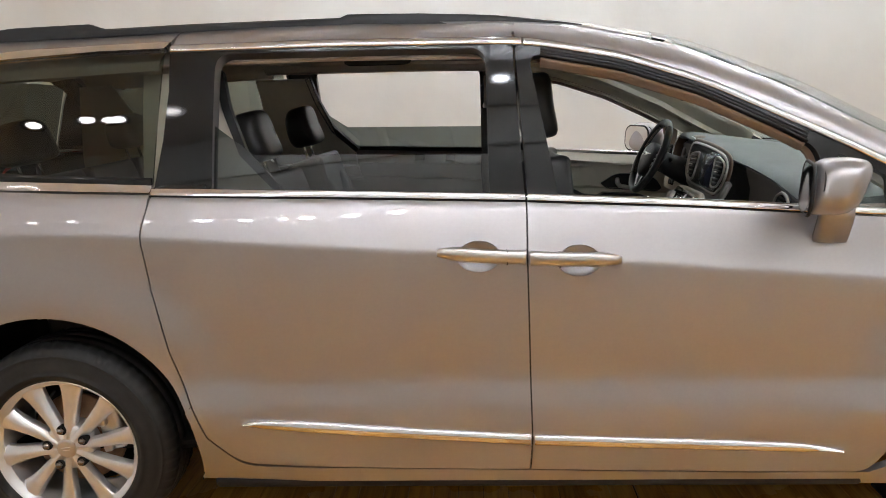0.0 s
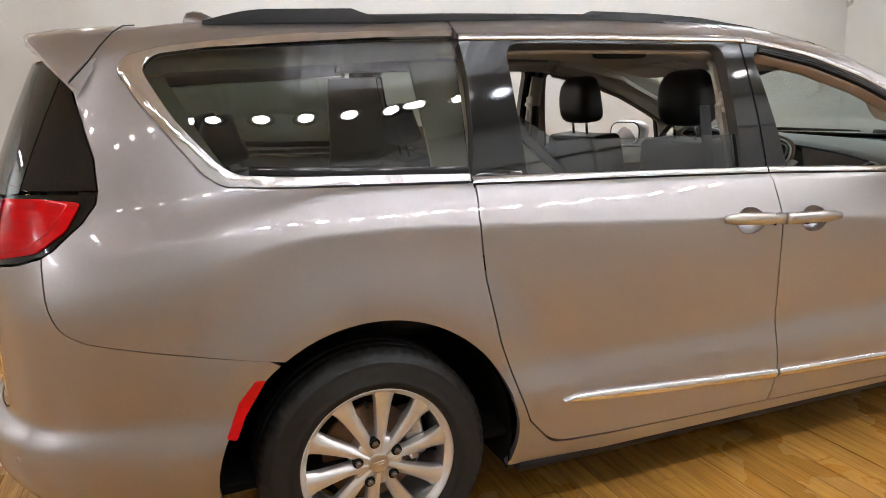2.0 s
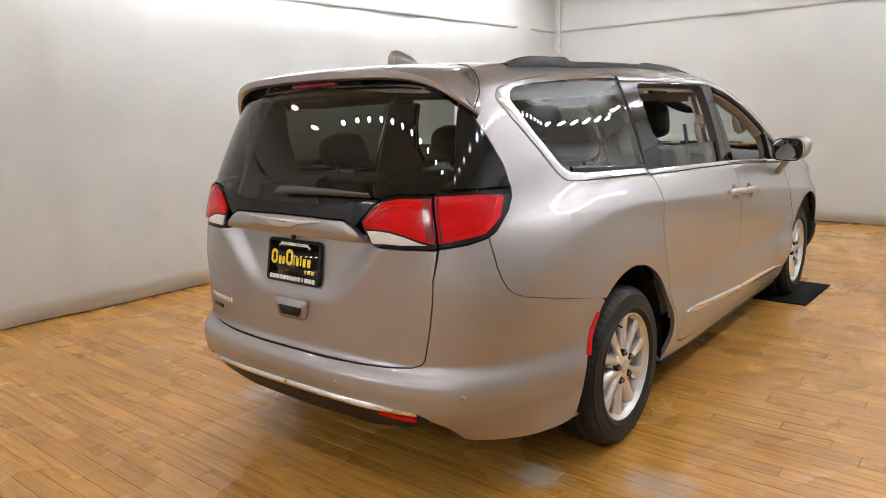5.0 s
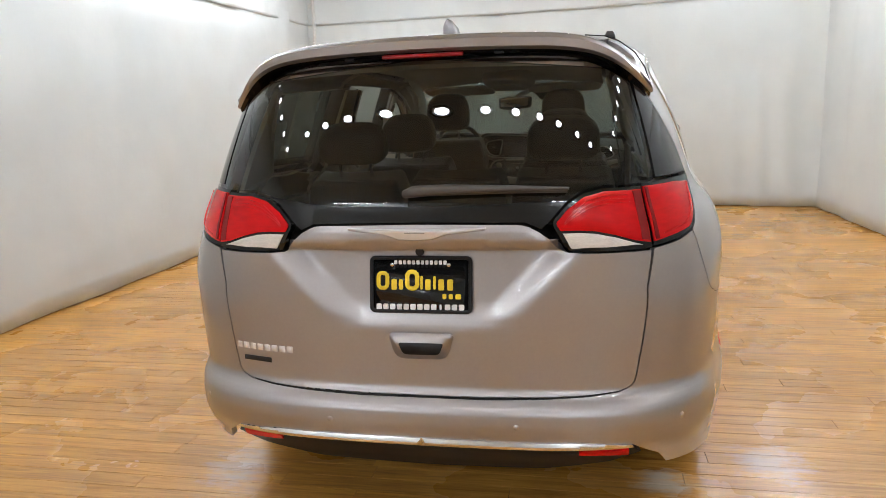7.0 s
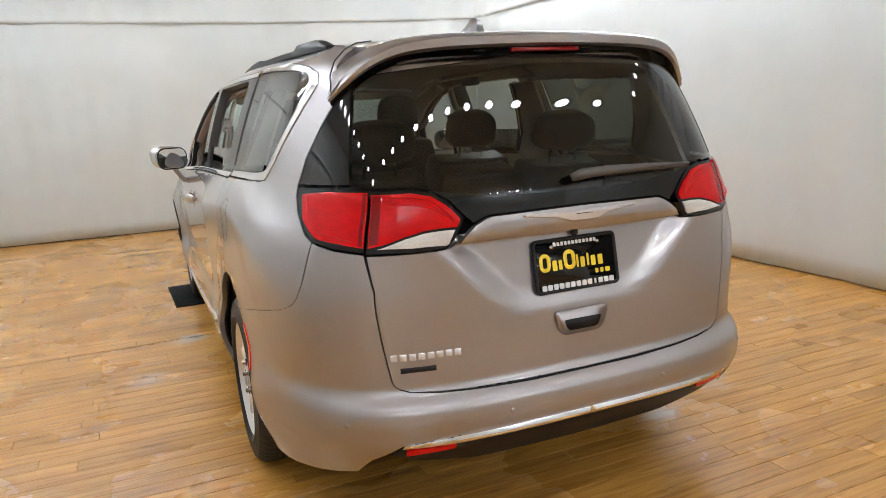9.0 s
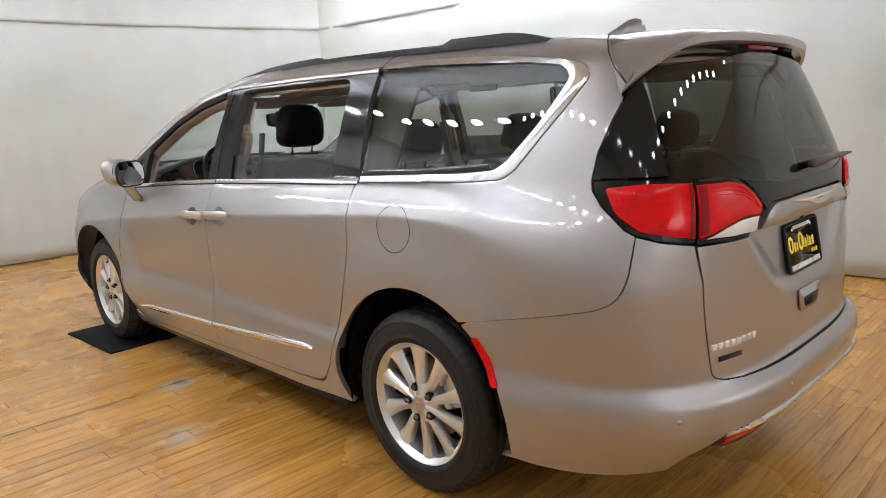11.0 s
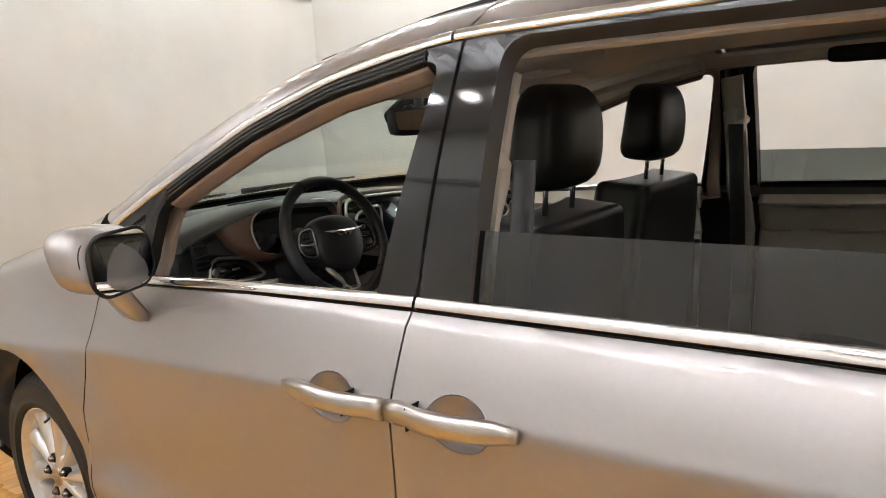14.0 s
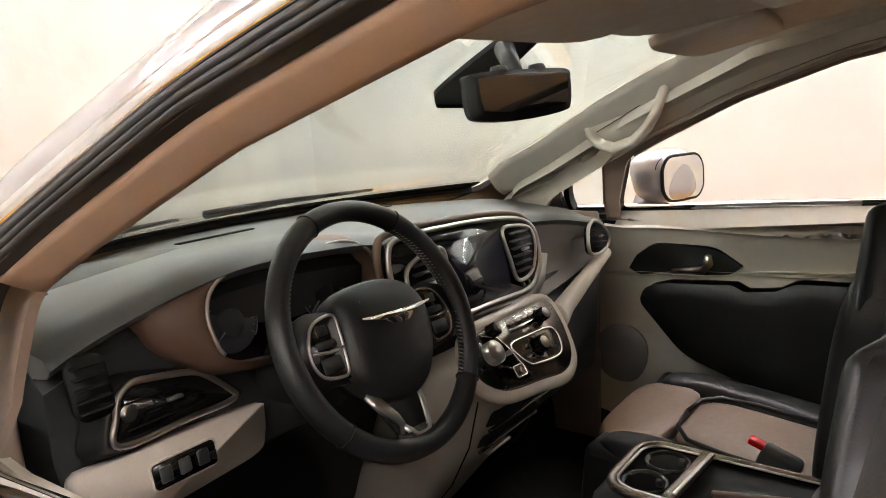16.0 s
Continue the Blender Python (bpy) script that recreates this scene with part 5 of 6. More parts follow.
part("handle_recess", plate_of(resample([(-.072, .012, .008), (.072, .012, .008), (.058, -.026, .016), (-.058, -.026, .016)], .02), .0022, facing(-1.0742, 0, .738, 0)), BLACK_PLASTIC, gh)
part("wiper", joined(tube([(-1.062, .030, 1.213), (-1.073, .0, 1.222), (-1.075, -.10, 1.228), (-1.068, -.28, 1.227), (-1.050, -.455, 1.222)], [.016, .022, .018, .012, .006], 8, squash=(1, .8)),
                     tube([(-1.058, -.02, 1.210), (-1.05, -.25, 1.214), (-1.035, -.45, 1.213)], .005, 6)), TRIM_DARK, gate, "black rear wiper arm")
for t0 in (.30, .83, -.30, -.83):
    c, n = Vector(shell(t0, .505)), Vector(shell_normal(t0, .505))
    part("parking_sensor", lathe([(0, .0016), (.009, .0012), (.010, -.002)], 16, "z"), PAINT, van, at=Matrix.Translation(c) @ n.to_track_quat("Z", "Y").to_matrix().to_4x4())
for v0, v1 in ((.80, .12), (.02, -.62)):
    a = [Vector(span(t_of(2.985 - .02 * u * (1 - u)), v0 + (v1 - v0) * u)) + Vector((0, 0, .016)) for u in np.linspace(0, 1, 9)]
    part("windscreen_wiper", tube(a, [.012, .012, .011, .010, .009, .008, .007, .006, .005], 6), BLACK_PLASTIC, van)

# ---- inside ----
part("cabin_floor", rbox(3.45, 1.80, .03, .005, 1, pose(1.25, 0, .34)), CARPET, van)
part("footwell_wall", rbox(.04, 1.7, .75, .01, 1, pose(2.93, 0, .70)), CARPET, van)
span_panel("headliner", t_of(-.95), t_of(1.97), HEADLINER, van, v0=-.97, v1=.97, off=-.050, depth=.015, nt=40)
for side in (1, -1):
    inner = dict(depth=.015, res=.06, gap=0)
    skin("cant_rail_trim", tx(along(roofline, .30, 1.56, -.012, 8) + [(1.56, 1.675), (.3, 1.695)]), HEADLINER, van, side, off=-.062, **inner)
    skin("cant_rail_trim", tx([(-.75, 1.55), (.33, 1.590), (.33, 1.695), (-.3, 1.685), (-.75, 1.65)]), HEADLINER, van, side, off=-.055, **inner)
    skin("a_pillar_trim", tx([(1.55, 1.588), (1.816, 1.534), (2.05, 1.455), (2.27, 1.352), (2.42, 1.272), (2.66, 1.13), (2.86, 1.10), (2.80, 1.215), (2.62, 1.302), (2.36, 1.442), (2.02, 1.588), (1.70, 1.655), (1.55, 1.675)]), TRIM_BEIGE, van, side, off=-.055, depth=.03, res=.05, gap=0,
         label="beige windscreen pillar trim")
    skin("b_pillar_trim", tx([(1.42, .40), (1.42, 1.58), (1.49, 1.57), (1.50, .40)]), TRIM_BEIGE, van, side, off=-.085, **inner)
    skin("c_pillar_trim", tx([(.30, .90), (.25, 1.60), (.52, 1.60), (.56, 1.45), (.62, 1.30), (.72, 1.20), (.78, .45), (.55, .45), (.52, .75)]), TRIM_BEIGE, van, side, off=-.105, **inner)
    skin("door_seal", tx([(.50, 1.60), (.535, 1.47), (.60, 1.32), (.72, 1.20), (.74, 1.215), (.62, 1.34), (.56, 1.48), (.53, 1.60)]), SEAL, van, side, off=-.09, depth=.03, res=.04, gap=0)
    skin("d_pillar_trim", tx([(-.55, 1.10), (-.33, 1.25), (-.50, 1.50), (-.58, 1.60), (-.80, 1.60), (-.80, 1.10)]), TRIM_BEIGE, van, side, off=-.075, **inner)
    skin("rear_side_trim", tx([(-.62, .60), (-.60, 1.20), (-.33, 1.232), (.30, 1.205), (.40, .80)] + arch(0, .53, 45, 150, 14)), TRIM_BEIGE, van, side, off=-.075, **inner)
    skin("inner_panel", tx([(.60, .42), (.55, 1.168), (1.40, 1.140), (1.42, .42)]), TRIM_BEIGE, doors["sliding_door", side], side, off=-.07, **inner)
    pan = skin("inner_panel", tx([(1.62, .38), (1.615, 1.132)] + along(belt, 1.75, 2.40, -.010, 6) + [(2.46, 1.088), (2.55, .9), (2.55, .40)]), TRIM_BEIGE, doors["front_door", side], side, off=-.085, **inner)
    skin("sill_pad", tx(along(belt, 1.610, 2.43, .013, 8) + along(belt, 2.43, 1.610, -.012, 8)), TRIM_BEIGE, doors["front_door", side], side, off=-.022, depth=.07, res=.05, gap=0)
    skin("sill_pad", tx(along(belt, .56, 1.40, .002, 8) + along(belt, 1.40, .56, -.022, 8)), TRIM_BEIGE, doors["sliding_door", side], side, off=-.040, depth=.045, res=.05, gap=0)
    # handle recess, arm rest, speaker on the front door card
    dr = doors["front_door", side]
    skin("handle_bowl", tx([(2.400, .950), (2.372, .990), (2.309, 1.036, .03), (2.133, 1.035, .03), (2.065, .984), (2.101, .956, .03), (2.37, .931, .03)]), DASH_DARK, dr, side, off=-.093, depth=-.008, res=.03, gap=0)
    hp = [flank(x, z, side, -.118) for x, z in ((2.258, .966), (2.20, .974), (2.166, .980), (2.150, 1.0), (2.148, 1.024))]
    part("inner_handle", tube(hp, [.008, .011, .013, .014, .010], 8), SATIN, dr)
    skin("arm_rest", tx([(2.345, .821, .02), (2.330, .866, .02), (2.267, .887), (2.075, .900), (2.043, .883), (1.962, .893), (1.915, .921, .02), (1.62, .932), (1.62, .60), (1.95, .60, .05), (2.200, .665, .05)]), LEATHER, dr, side, off=-.15, depth=-.066, res=.03, gap=0, crown=-.012, round_off=.02)
    rim = [(t_of(2.42 + .085 * math.cos(a)), .64 + .085 * math.sin(a)) for a in np.linspace(0, 2 * math.pi, 28, endpoint=False)]
    skin("speaker_grille", rim, TRIM_GREY, dr, side, off=-.092, depth=-.008, gap=0, crown=-.006, res=.02)
    # grab handles on the pillars
    a, b = flank(1.46, 1.22, side, -.07), flank(1.43, 1.42, side, -.07)
    off = Vector((0, -side * .045, 0))
    part("grab_handle", tube([a, a.lerp(b, .08) + off * .8, a.lerp(b, .25) + off, a.lerp(b, .75) + off, a.lerp(b, .92) + off * .8, b], [.018, .016, .015, .015, .016, .018], 10), TRIM_BEIGE, van)
    if side < 0:
        loop = [(2.468, -.765, 1.378), (2.443, -.742, 1.337), (2.409, -.730, 1.312), (2.366, -.722, 1.301), (2.309, -.718, 1.319), (2.269, -.716, 1.356), (2.246, -.716, 1.393), (2.226, -.718, 1.451), (2.224, -.735, 1.501)]
        gh_ = part("grab_handle", tube(loop, [.012, .015, .016, .017, .017, .017, .016, .015, .011], 12, squash=(1.2, .9)), TRIM_BEIGE, van, "beige moulded grab handle on the pillar")
        part("handle_shield", plate_of([(p[0], p[2]) for p in loop][::-1], .006, Matrix(((1, 0, 0, 0), (0, 0, -1, -.742), (0, 1, 0, 0), (0, 0, 0, 1)))), TRIM_BEIGE, gh_)
        part("shield_seam", tube([(2.425, -.735, 1.345), (2.35, -.735, 1.385), (2.28, -.735, 1.425), (2.235, -.735, 1.455)], .0015, 6), TRIM_DARK, gh_)
    part("sun_visor", rounded(.20, .50, .028, pose(1.985, side * .37, 1.552, 0, 13, side * -6)), HEADLINER, van)
    part("belt_reel", rbox(.03, .05, .08, .012, 2, pose(1.44, side * .765, 1.40)), TRIM_BEIGE, van)
    part("belt_strap", rbox(.05, .006, .62, .002, 1, pose(1.43, side * .72, 1.08, side * 9, 0, 0)), DASH_DARK, van)


def strip(name, a, b, mat, parent, bow=0.0, label=""):
    """A band of cloth or plastic between two curves."""
    rows = []
    for p, q in zip(a, b):
        p, q = Vector(p), Vector(q)
        rows.append([p.lerp(q, k / 5) + Vector((0, 0, -bow * math.sin(math.pi * k / 5))) for k in range(6)])
    verts = [v for r in rows for v in r]
    faces = [(i * 6 + j, i * 6 + j + 1, i * 6 + j + 7, i * 6 + j + 6) for i in range(len(rows) - 1) for j in range(5)]
    ob = part(name, mesh_of(name, verts, faces, mat), mat, parent, label)
    so = ob.modifiers.new("thickness", "SOLIDIFY")
    so.thickness, so.offset = .006, 0
    return ob


for side in (1, -1):
    xs = np.linspace(1.50, 2.86, 30)
    ta = [shell(t_of(x) * side, top_z(x) - .035) - .058 * shell_normal(t_of(x) * side, top_z(x) - .035) for x in xs]
    tb = [span(t_of(x), side * (.985 if x < 2.0 else .965)) - .012 * span_normal(t_of(x), side * .96) for x in xs]
    strip("pillar_edge_trim", ta, tb, TRIM_BEIGE, van, .012)
    # inner faces of the door frames
    skin("frame_trim", tx([(1.535, 1.15), (1.505, 1.602)] + along(roofline, 1.57, 2.40, -.012, 12) + [(2.45, 1.25), (2.46, 1.09)] + along(belt, 2.3, 1.6, 0, 6)), TRIM_TAN, doors["front_door", side], side,
         off=-.053, depth=.012, res=.06, gap=0, holes=[tx([(1.585, belt(1.585) + .004), (1.520, 1.587, .04), (1.816, 1.518), (2.05, 1.438), (2.26, 1.338), (2.37, 1.277, .03), (2.42, belt(2.42) + .004)])])
    # matt ribbed seal over the front window and the tan return of the frame behind it
    edge = [(x, float(np.interp(x, [1.56, 1.816, 2.05, 2.26, 2.36], [1.574, 1.522, 1.442, 1.342, 1.288]))) for x in np.linspace(1.57, 2.35, 24)]
    ribbon("frame_seal", tx([(x, z + .50 * (roofline(x) - z), .84 * (roofline(x) - z) / .05) for x, z in edge]), .05, BLACK_PLASTIC, doors["front_door", side], side, off=.004)
    for k in (.14, .40, .66):
        part("seal_rib", tube([flank(x, z + k * (roofline(x) - z), side, .003) for x, z in edge], .0042, 8), RUBBER, doors["front_door", side])
    strip("frame_return", [flank(x, z + .001, side, -.012) for x, z in edge], [flank(x, z - .009, side, -.058) for x, z in edge], TRIM_TAN, doors["front_door", side], .002)
    part("kick_panel", rbox(.50, .02, .80, .005, 1, pose(2.72, side * .84, .70)), TRIM_TAN, van)
a = [span(t_of(1.955), v) - .05 * span_normal(t_of(1.955), v) for v in np.linspace(-.97, .97, 30)]
b = [span(t_of(2.0), v * .985) - .012 * span_normal(t_of(2.0), v) for v in np.linspace(-.97, .97, 30)]
strip("header_trim", a, b, HEADLINER, van)
ohc = part("overhead_console", puffy(.46, .34, .085, pose(1.86, 0, 1.606, 0, 8, 0), None, 5), HEADLINER, van, "beige overhead console with reading lamps")
for y in (-.07, .07):
    part("reading_lamp", lathe([(0, -.004), (.022, -.003), (.026, .006)], 20, "z"), WHITE_LENS, ohc, at=pose(1.90, y, 1.562, 0, 8, 0))
part("console_lid", rbox(.10, .17, .010, .004, 2, pose(1.78, 0, 1.572, 0, 8, 0)), TRIM_BEIGE, ohc)
part("ceiling_vent", rounded(.22, .03, .05, pose(1.05, -.655, 1.588, 0, 0, 0)), SEAL, van)
part("dome_lamp", rbox(.10, .16, .02, .008, 2, pose(.55, 0, 1.672)), WHITE_LENS, van)


def seat(x, y, z, name, width=.50, top=.62, head=True, insert=True, tall=.235, lean=-14):
    s = new(name)
    s.parent = van
    s.matrix_basis = pose(x, y, z)
    tagged(s, "black leather seat with stitched panels")

    def puff(v):
        k = 1 - (2 * abs(v.y) / width) ** 2
        return (v.x, v.y, v.z + (.020 * abs(2 * v.y / width) ** 3 if v.z > 0 else 0) + (.010 * k if v.z > 0 else 0))
    part("cushion", rbox(.54, width, .15, .055, 4, pose(.27, 0, .0, 0, -6, 0), puff, cuts=6), LEATHER, s)
    if insert:
        part("cushion_insert", puffy(.35, width * .52, .060, pose(.215, 0, .077, 0, -6, 0), None, 5), LEATHER_TAN, s, "taupe leather seat panel")
        part("cushion_front", puffy(.165, width * .68, .070, pose(.470, 0, .092, 0, 2, 0), None, 4), LEATHER_TAN, s, "taupe leather front panel")
        for dy in (-1, 1):
            part("seat_piping", tube([pose(.27, 0, .09, 0, -6, 0) @ Vector((x, dy * y, z)) for x, y, z in ((-.22, width * .27, .026), (.0, width * .275, .024), (.08, width * .25, .022), (.115, width * .16, .022), (.122, 0, .023))], .0055, 8), LEATHER, s)
    for dy in (-1, 1):
        part("side_bolster", puffy(.50, .12, .12, pose(.27, dy * (width / 2 - .055), .062, 0, -6, 0)), LEATHER, s)
        m0 = pose(-.035, 0, top / 2 + .02, 0, lean, 0)
        part("back_bolster", puffy(.13, .12, top * .8, m0 @ pose(.055, dy * (width / 2 - .055), -.04)), LEATHER, s)
    part("backrest", rbox(.15, width, top, .06, 4, pose(-.035, 0, top / 2 + .02, 0, lean, 0),
                          lambda v: (v.x + (.03 * abs(2 * v.y / width) ** 3 if v.x > 0 else 0), v.y * (1 - .16 * max(0, v.z / (top / 2)) ** 3), v.z), cuts=6), LEATHER, s)
    if head:
        m = pose(-.035, 0, top / 2 + .02, 0, lean, 0)
        for dy in (-.065, .065):
            part("headrest_post", tube([m @ Vector((0, dy, top / 2 - .03)), m @ Vector((0, dy, top / 2 + .14))], .0065, 10), CHROME, s)
        part("headrest", puffy(.125, .275, tall, m @ pose(.010, 0, top / 2 + .056 + tall / 2), lambda v: (v.x * (1 - .25 * v.z / tall) + .012 * (2 * v.z / tall) ** 2, v.y * (1 - .22 * max(0, 2 * v.z / tall) ** 2), v.z), 4.6), LEATHER, s)
        part("headrest_seam", tube([m @ Vector((.010 + .062 * math.sin(a) * 1.0, .078 * math.copysign(1, 1), top / 2 + .056 + tall / 2 + tall * .48 * math.cos(a))) for a in np.linspace(.2, 2.9, 12)], .0016, 6), SEAL, s)
    return s


seat(1.59, .37, .60, "front_seat", lean=-5)
seat(1.655, -.37, .60, "front_seat", lean=-5)
seat(.67, .40, .585, "middle_seat", .48, .58, tall=.19)
seat(.67, -.40, .585, "middle_seat", .48, .58, tall=.19)
for y in (-.42, 0, .42):
    seat(-.22, y, .68, "rear_seat", .42, .50, head=y != 0, insert=False, tall=.16)


# dashboard: a moulded body across the car
def dash(name, prof, mat, ys, parent=van):
    rows = []
    for y in ys:
        rows.append([(x, y, z) for x, z in prof(y)])
    k = len(rows[0])
    verts = [p for r in rows for p in r]
    faces = []
    for i in range(len(rows) - 1):
        for j in range(k):
            a, b = i * k + j, i * k + (j + 1) % k
            faces.append((a, b, b + k, a + k))
    faces += [tuple(range(k))[::-1], tuple((len(rows) - 1) * k + j for j in range(k))]
    me = mesh_of(name, verts, faces, mat)
    bm = bmesh.new()
    bm.from_mesh(me)
    bmesh.ops.recalc_face_normals(bm, faces=bm.faces[:])
    bm.to_mesh(me)
    bm.free()
    return sharp(part(name, me, mat, parent), 50)


HOOD = smooth_table([-.85, -.72, -.5, -.25, 0, .20, .32, .45, .55, .62, .70, .77, .85], [1.085, 1.105, 1.150, 1.180, 1.200, 1.218, 1.238, 1.249, 1.248, 1.236, 1.214, 1.187, 1.14], .02)
EDGE = smooth_table([-.85, -.7, -.4, 0, .25, .45, .62, .75, .85], [2.44, 2.42, 2.42, 2.40, 2.385, 2.375, 2.39, 2.42, 2.45], .05)


def dash_top(y):
    z, x = float(np.interp(y, *HOOD)), float(np.interp(y, *EDGE))
    bx = 2.93 + .29 * (1 - (y / .8) ** 2)
    fz = 1.128 + .018 * (1 - (y / .8) ** 2)
    return [(bx, fz), (bx - .10, fz + .006), (.55 * bx + .45 * x, .40 * z + .60 * fz + .012), (.25 * bx + .75 * x, .74 * z + .26 * fz + .010), (x + .06, z - .001), (x + .015, z - .006), (x, z - .018), (x + .012, z - .030),
            (x + .10, z - .045), (bx - .05, 1.03), (bx, 1.03)]


def dash_face(y):
    z, x = float(np.interp(y, *HOOD)), float(np.interp(y, *EDGE))
    k = max(0.0, 1 - (y / .22) ** 2)
    return [(x + .06, z - .030), (x + .03, z - .055), (x + .035, 1.02), (x + .02 - .03 * k, .985), (x + .02 - .03 * k, .95), (x + .10, .90), (x + .22, .60), (x + .45, .60), (x + .45, z - .05)]


def fascia(y):
    """The grey sheet in front of the passenger, hollowed towards the bolster."""
    z, x = float(np.interp(y, *HOOD)), float(np.interp(y, *EDGE))
    low = .945 - .12 * (y + .40)
    return [(x + .05, z - .026), (x + .008, z - .030), (x + .012, z - .05), (x + .030, .55 * z + .45 * low), (x + .022, low + .03), (x + .002, low), (x + .05, low - .01), (x + .09, z - .05)]


ys = np.linspace(-.80, .80, 65)
board = dash("dashboard_top", dash_top, DASH_TOP, ys)
tagged(board, "dark grey soft dashboard")
dash("dashboard_lower", dash_face, DASH_DARK, ys, board)
tagged(dash("passenger_fascia", fascia, FASCIA, np.linspace(-.80, -.235, 33), board), "dull grey passenger fascia")

# instrument cluster
cm = facing(2.395, .453, 1.165, 14)
def flowing(points, n=8):
    """A closed, smooth outline through a few points."""
    p = np.array(points, float)
    a, b, c, d = np.roll(p, 1, 0), p, np.roll(p, -1, 0), np.roll(p, -2, 0)
    out = []
    for i in range(len(p)):
        for t in np.arange(n) / n:
            out.append(.5 * (2 * b[i] + (c[i] - a[i]) * t + (2 * a[i] - 5 * b[i] + 4 * c[i] - d[i]) * t * t + (3 * b[i] - a[i] - 3 * c[i] + d[i]) * t ** 3))
    return [(float(x), float(y)) for x, y in out]


def cowl(inner, outer, m, steps, mat=None):
    """A moulded surround between two outlines; steps of (share of the way inwards, height)."""
    k = len(inner)
    verts = [m @ Vector((o[0] + (i[0] - o[0]) * w, o[1] + (i[1] - o[1]) * w, h)) for w, h in steps for i, o in zip(inner, outer)]
    faces = [(r * k + j, r * k + (j + 1) % k, (r + 1) * k + (j + 1) % k, (r + 1) * k + j) for r in range(len(steps) - 1) for j in range(k)]
    return mesh_of("cowl", verts, faces, mat or BEZEL)


INNER = [(-.150, -.050), (-.161, -.013), (-.160, .015), (-.147, .040), (-.121, .057), (-.079, .066), (-.016, .067), (.06, .065), (.128, .061), (.172, .037), (.182, .0), (.160, -.05), (.06, -.074), (-.03, -.078), (-.111, -.068)]
OUTER = [(-.180, -.052), (-.218, -.017), (-.233, .018), (-.222, .043), (-.155, .063), (-.085, .078), (-.010, .083), (.07, .082), (.140, .078), (.205, .045), (.212, -.005), (.180, -.062), (.065, -.088), (-.035, -.094), (-.135, -.080)]
inner, outer = flowing(INNER), flowing(OUTER)
part("cluster_bezel", cowl(inner, outer, cm, [(-.02, -.08), (0, -.030), (.10, -.010), (.28, .000), (.55, .010), (.80, .017), (.95, .019), (1.0, .017), (1.01, -.03)]), BEZEL, board, "brown-beige cowl round the instruments")
clu = part("instrument_panel", plate_of(inner, .006, cm @ pose(0, 0, -.030)), SCREEN, board, "dark instrument cluster")
part("cluster_edge", rail([(x * .995, y * .99) for x, y in inner[:88]], cm @ pose(0, 0, .0185), .0032, 8, False), SATIN, clu)
for gx in (-.100, .085):
    part("dial", rail([(gx + .046 * math.cos(a), -.012 + .046 * math.sin(a)) for a in np.linspace(-.7, 3.84, 40)], cm @ pose(0, 0, -.022), .0011, 6, False), DIAL_PRINT, clu)
    part("dial_face", lathe([(0, .002), (.044, .002), (.046, 0)], 32, "z"), DIAL_FACE, clu, at=cm @ pose(gx, -.012, -.024))
    part("dial_hub", lathe([(0, .006), (.020, .005), (.023, 0)], 24, "z"), DASH_DARK, clu, at=cm @ pose(gx, -.012, -.022))
    part("pointer", plate_of([(0, -.0015), (.030, -.0006), (.030, .0006), (0, .0015)], .001, cm @ pose(gx, -.012, -.018, 0, 0, 215) @ pose(.014, 0, 0)), DIAL_PRINT, clu, smooth=False)
    for k in range(17):
        a = radians(220 - 16 * k)
        part("dial_mark", plate_of(rrect(.009 if k % 2 == 0 else .005, .0018, .0008, 2), .001, cm @ pose(gx, -.012, -.0215) @ pose(0, 0, 0, 0, 0, math.degrees(a)) @ pose(.039, 0, 0)), DIAL_PRINT, clu, smooth=False)

# centre stack: gloss black panel in a dull silver rim, screen, two vents
sm = facing(2.362, -.018, 1.118, 12)
STACK = flowing([(-.284, .015), (-.280, .070), (-.245, .096), (-.10, .094), (.05, .084), (.15, .070), (.198, .050), (.217, .018), (.212, -.028), (.185, -.062), (.135, -.086), (0, -.082), (-.18, -.074), (-.262, -.046)], 5)
stack = part("centre_panel", plate_of(STACK, .020, sm, .004), BLACK_GLOSS, board, "gloss black centre stack")
part("stack_trim", rail(STACK, sm @ pose(0, 0, .019), .0055), SATIN, stack, "dull silver rim round the centre stack")
part("stack_ledge", rail([(x * 1.045 - .002, y * 1.09 + .004) for x, y in STACK], sm @ pose(0, 0, .008), .0075), BEZEL, stack)
part("screen", plate_of(rrect(.194, .134, .005), .0025, sm @ pose(-.027, -.005, .0202)), DISPLAY, stack, "dark touch screen, switched off")
VENT_R = [(.078, .054), (.135, .056), (.186, .042), (.198, .015), (.192, -.014), (.166, -.048), (.128, -.061), (.096, -.054), (.086, -.01)]
for nm, sgn in (("right", 1), ("left", -1)):
    ol = flowing([(x if sgn > 0 else -.054 - x, y) for x, y in VENT_R][::sgn], 4)
    vent = part("air_vent", plate_of(ol, .003, sm @ pose(0, 0, .0201)), SEAL, stack, "black air vent in a silver frame")
    part("vent_frame", rail(ol, sm @ pose(0, 0, .0235), .0046), SATIN, vent)
    vx = .140 if sgn > 0 else -.194
    for k in range(6):
        part("slat", rbox(.084 - .006 * abs(k - 4), .003, .016, .001, 1, sm @ pose(vx - sgn * .002 * (5 - k), -.040 + .0165 * k, .024, 25, 0, 0)), DASH_DARK, vent)
    part("vent_tab", rbox(.024, .006, .010, .002, 2, sm @ pose(vx, .002, .032)), SATIN, vent)
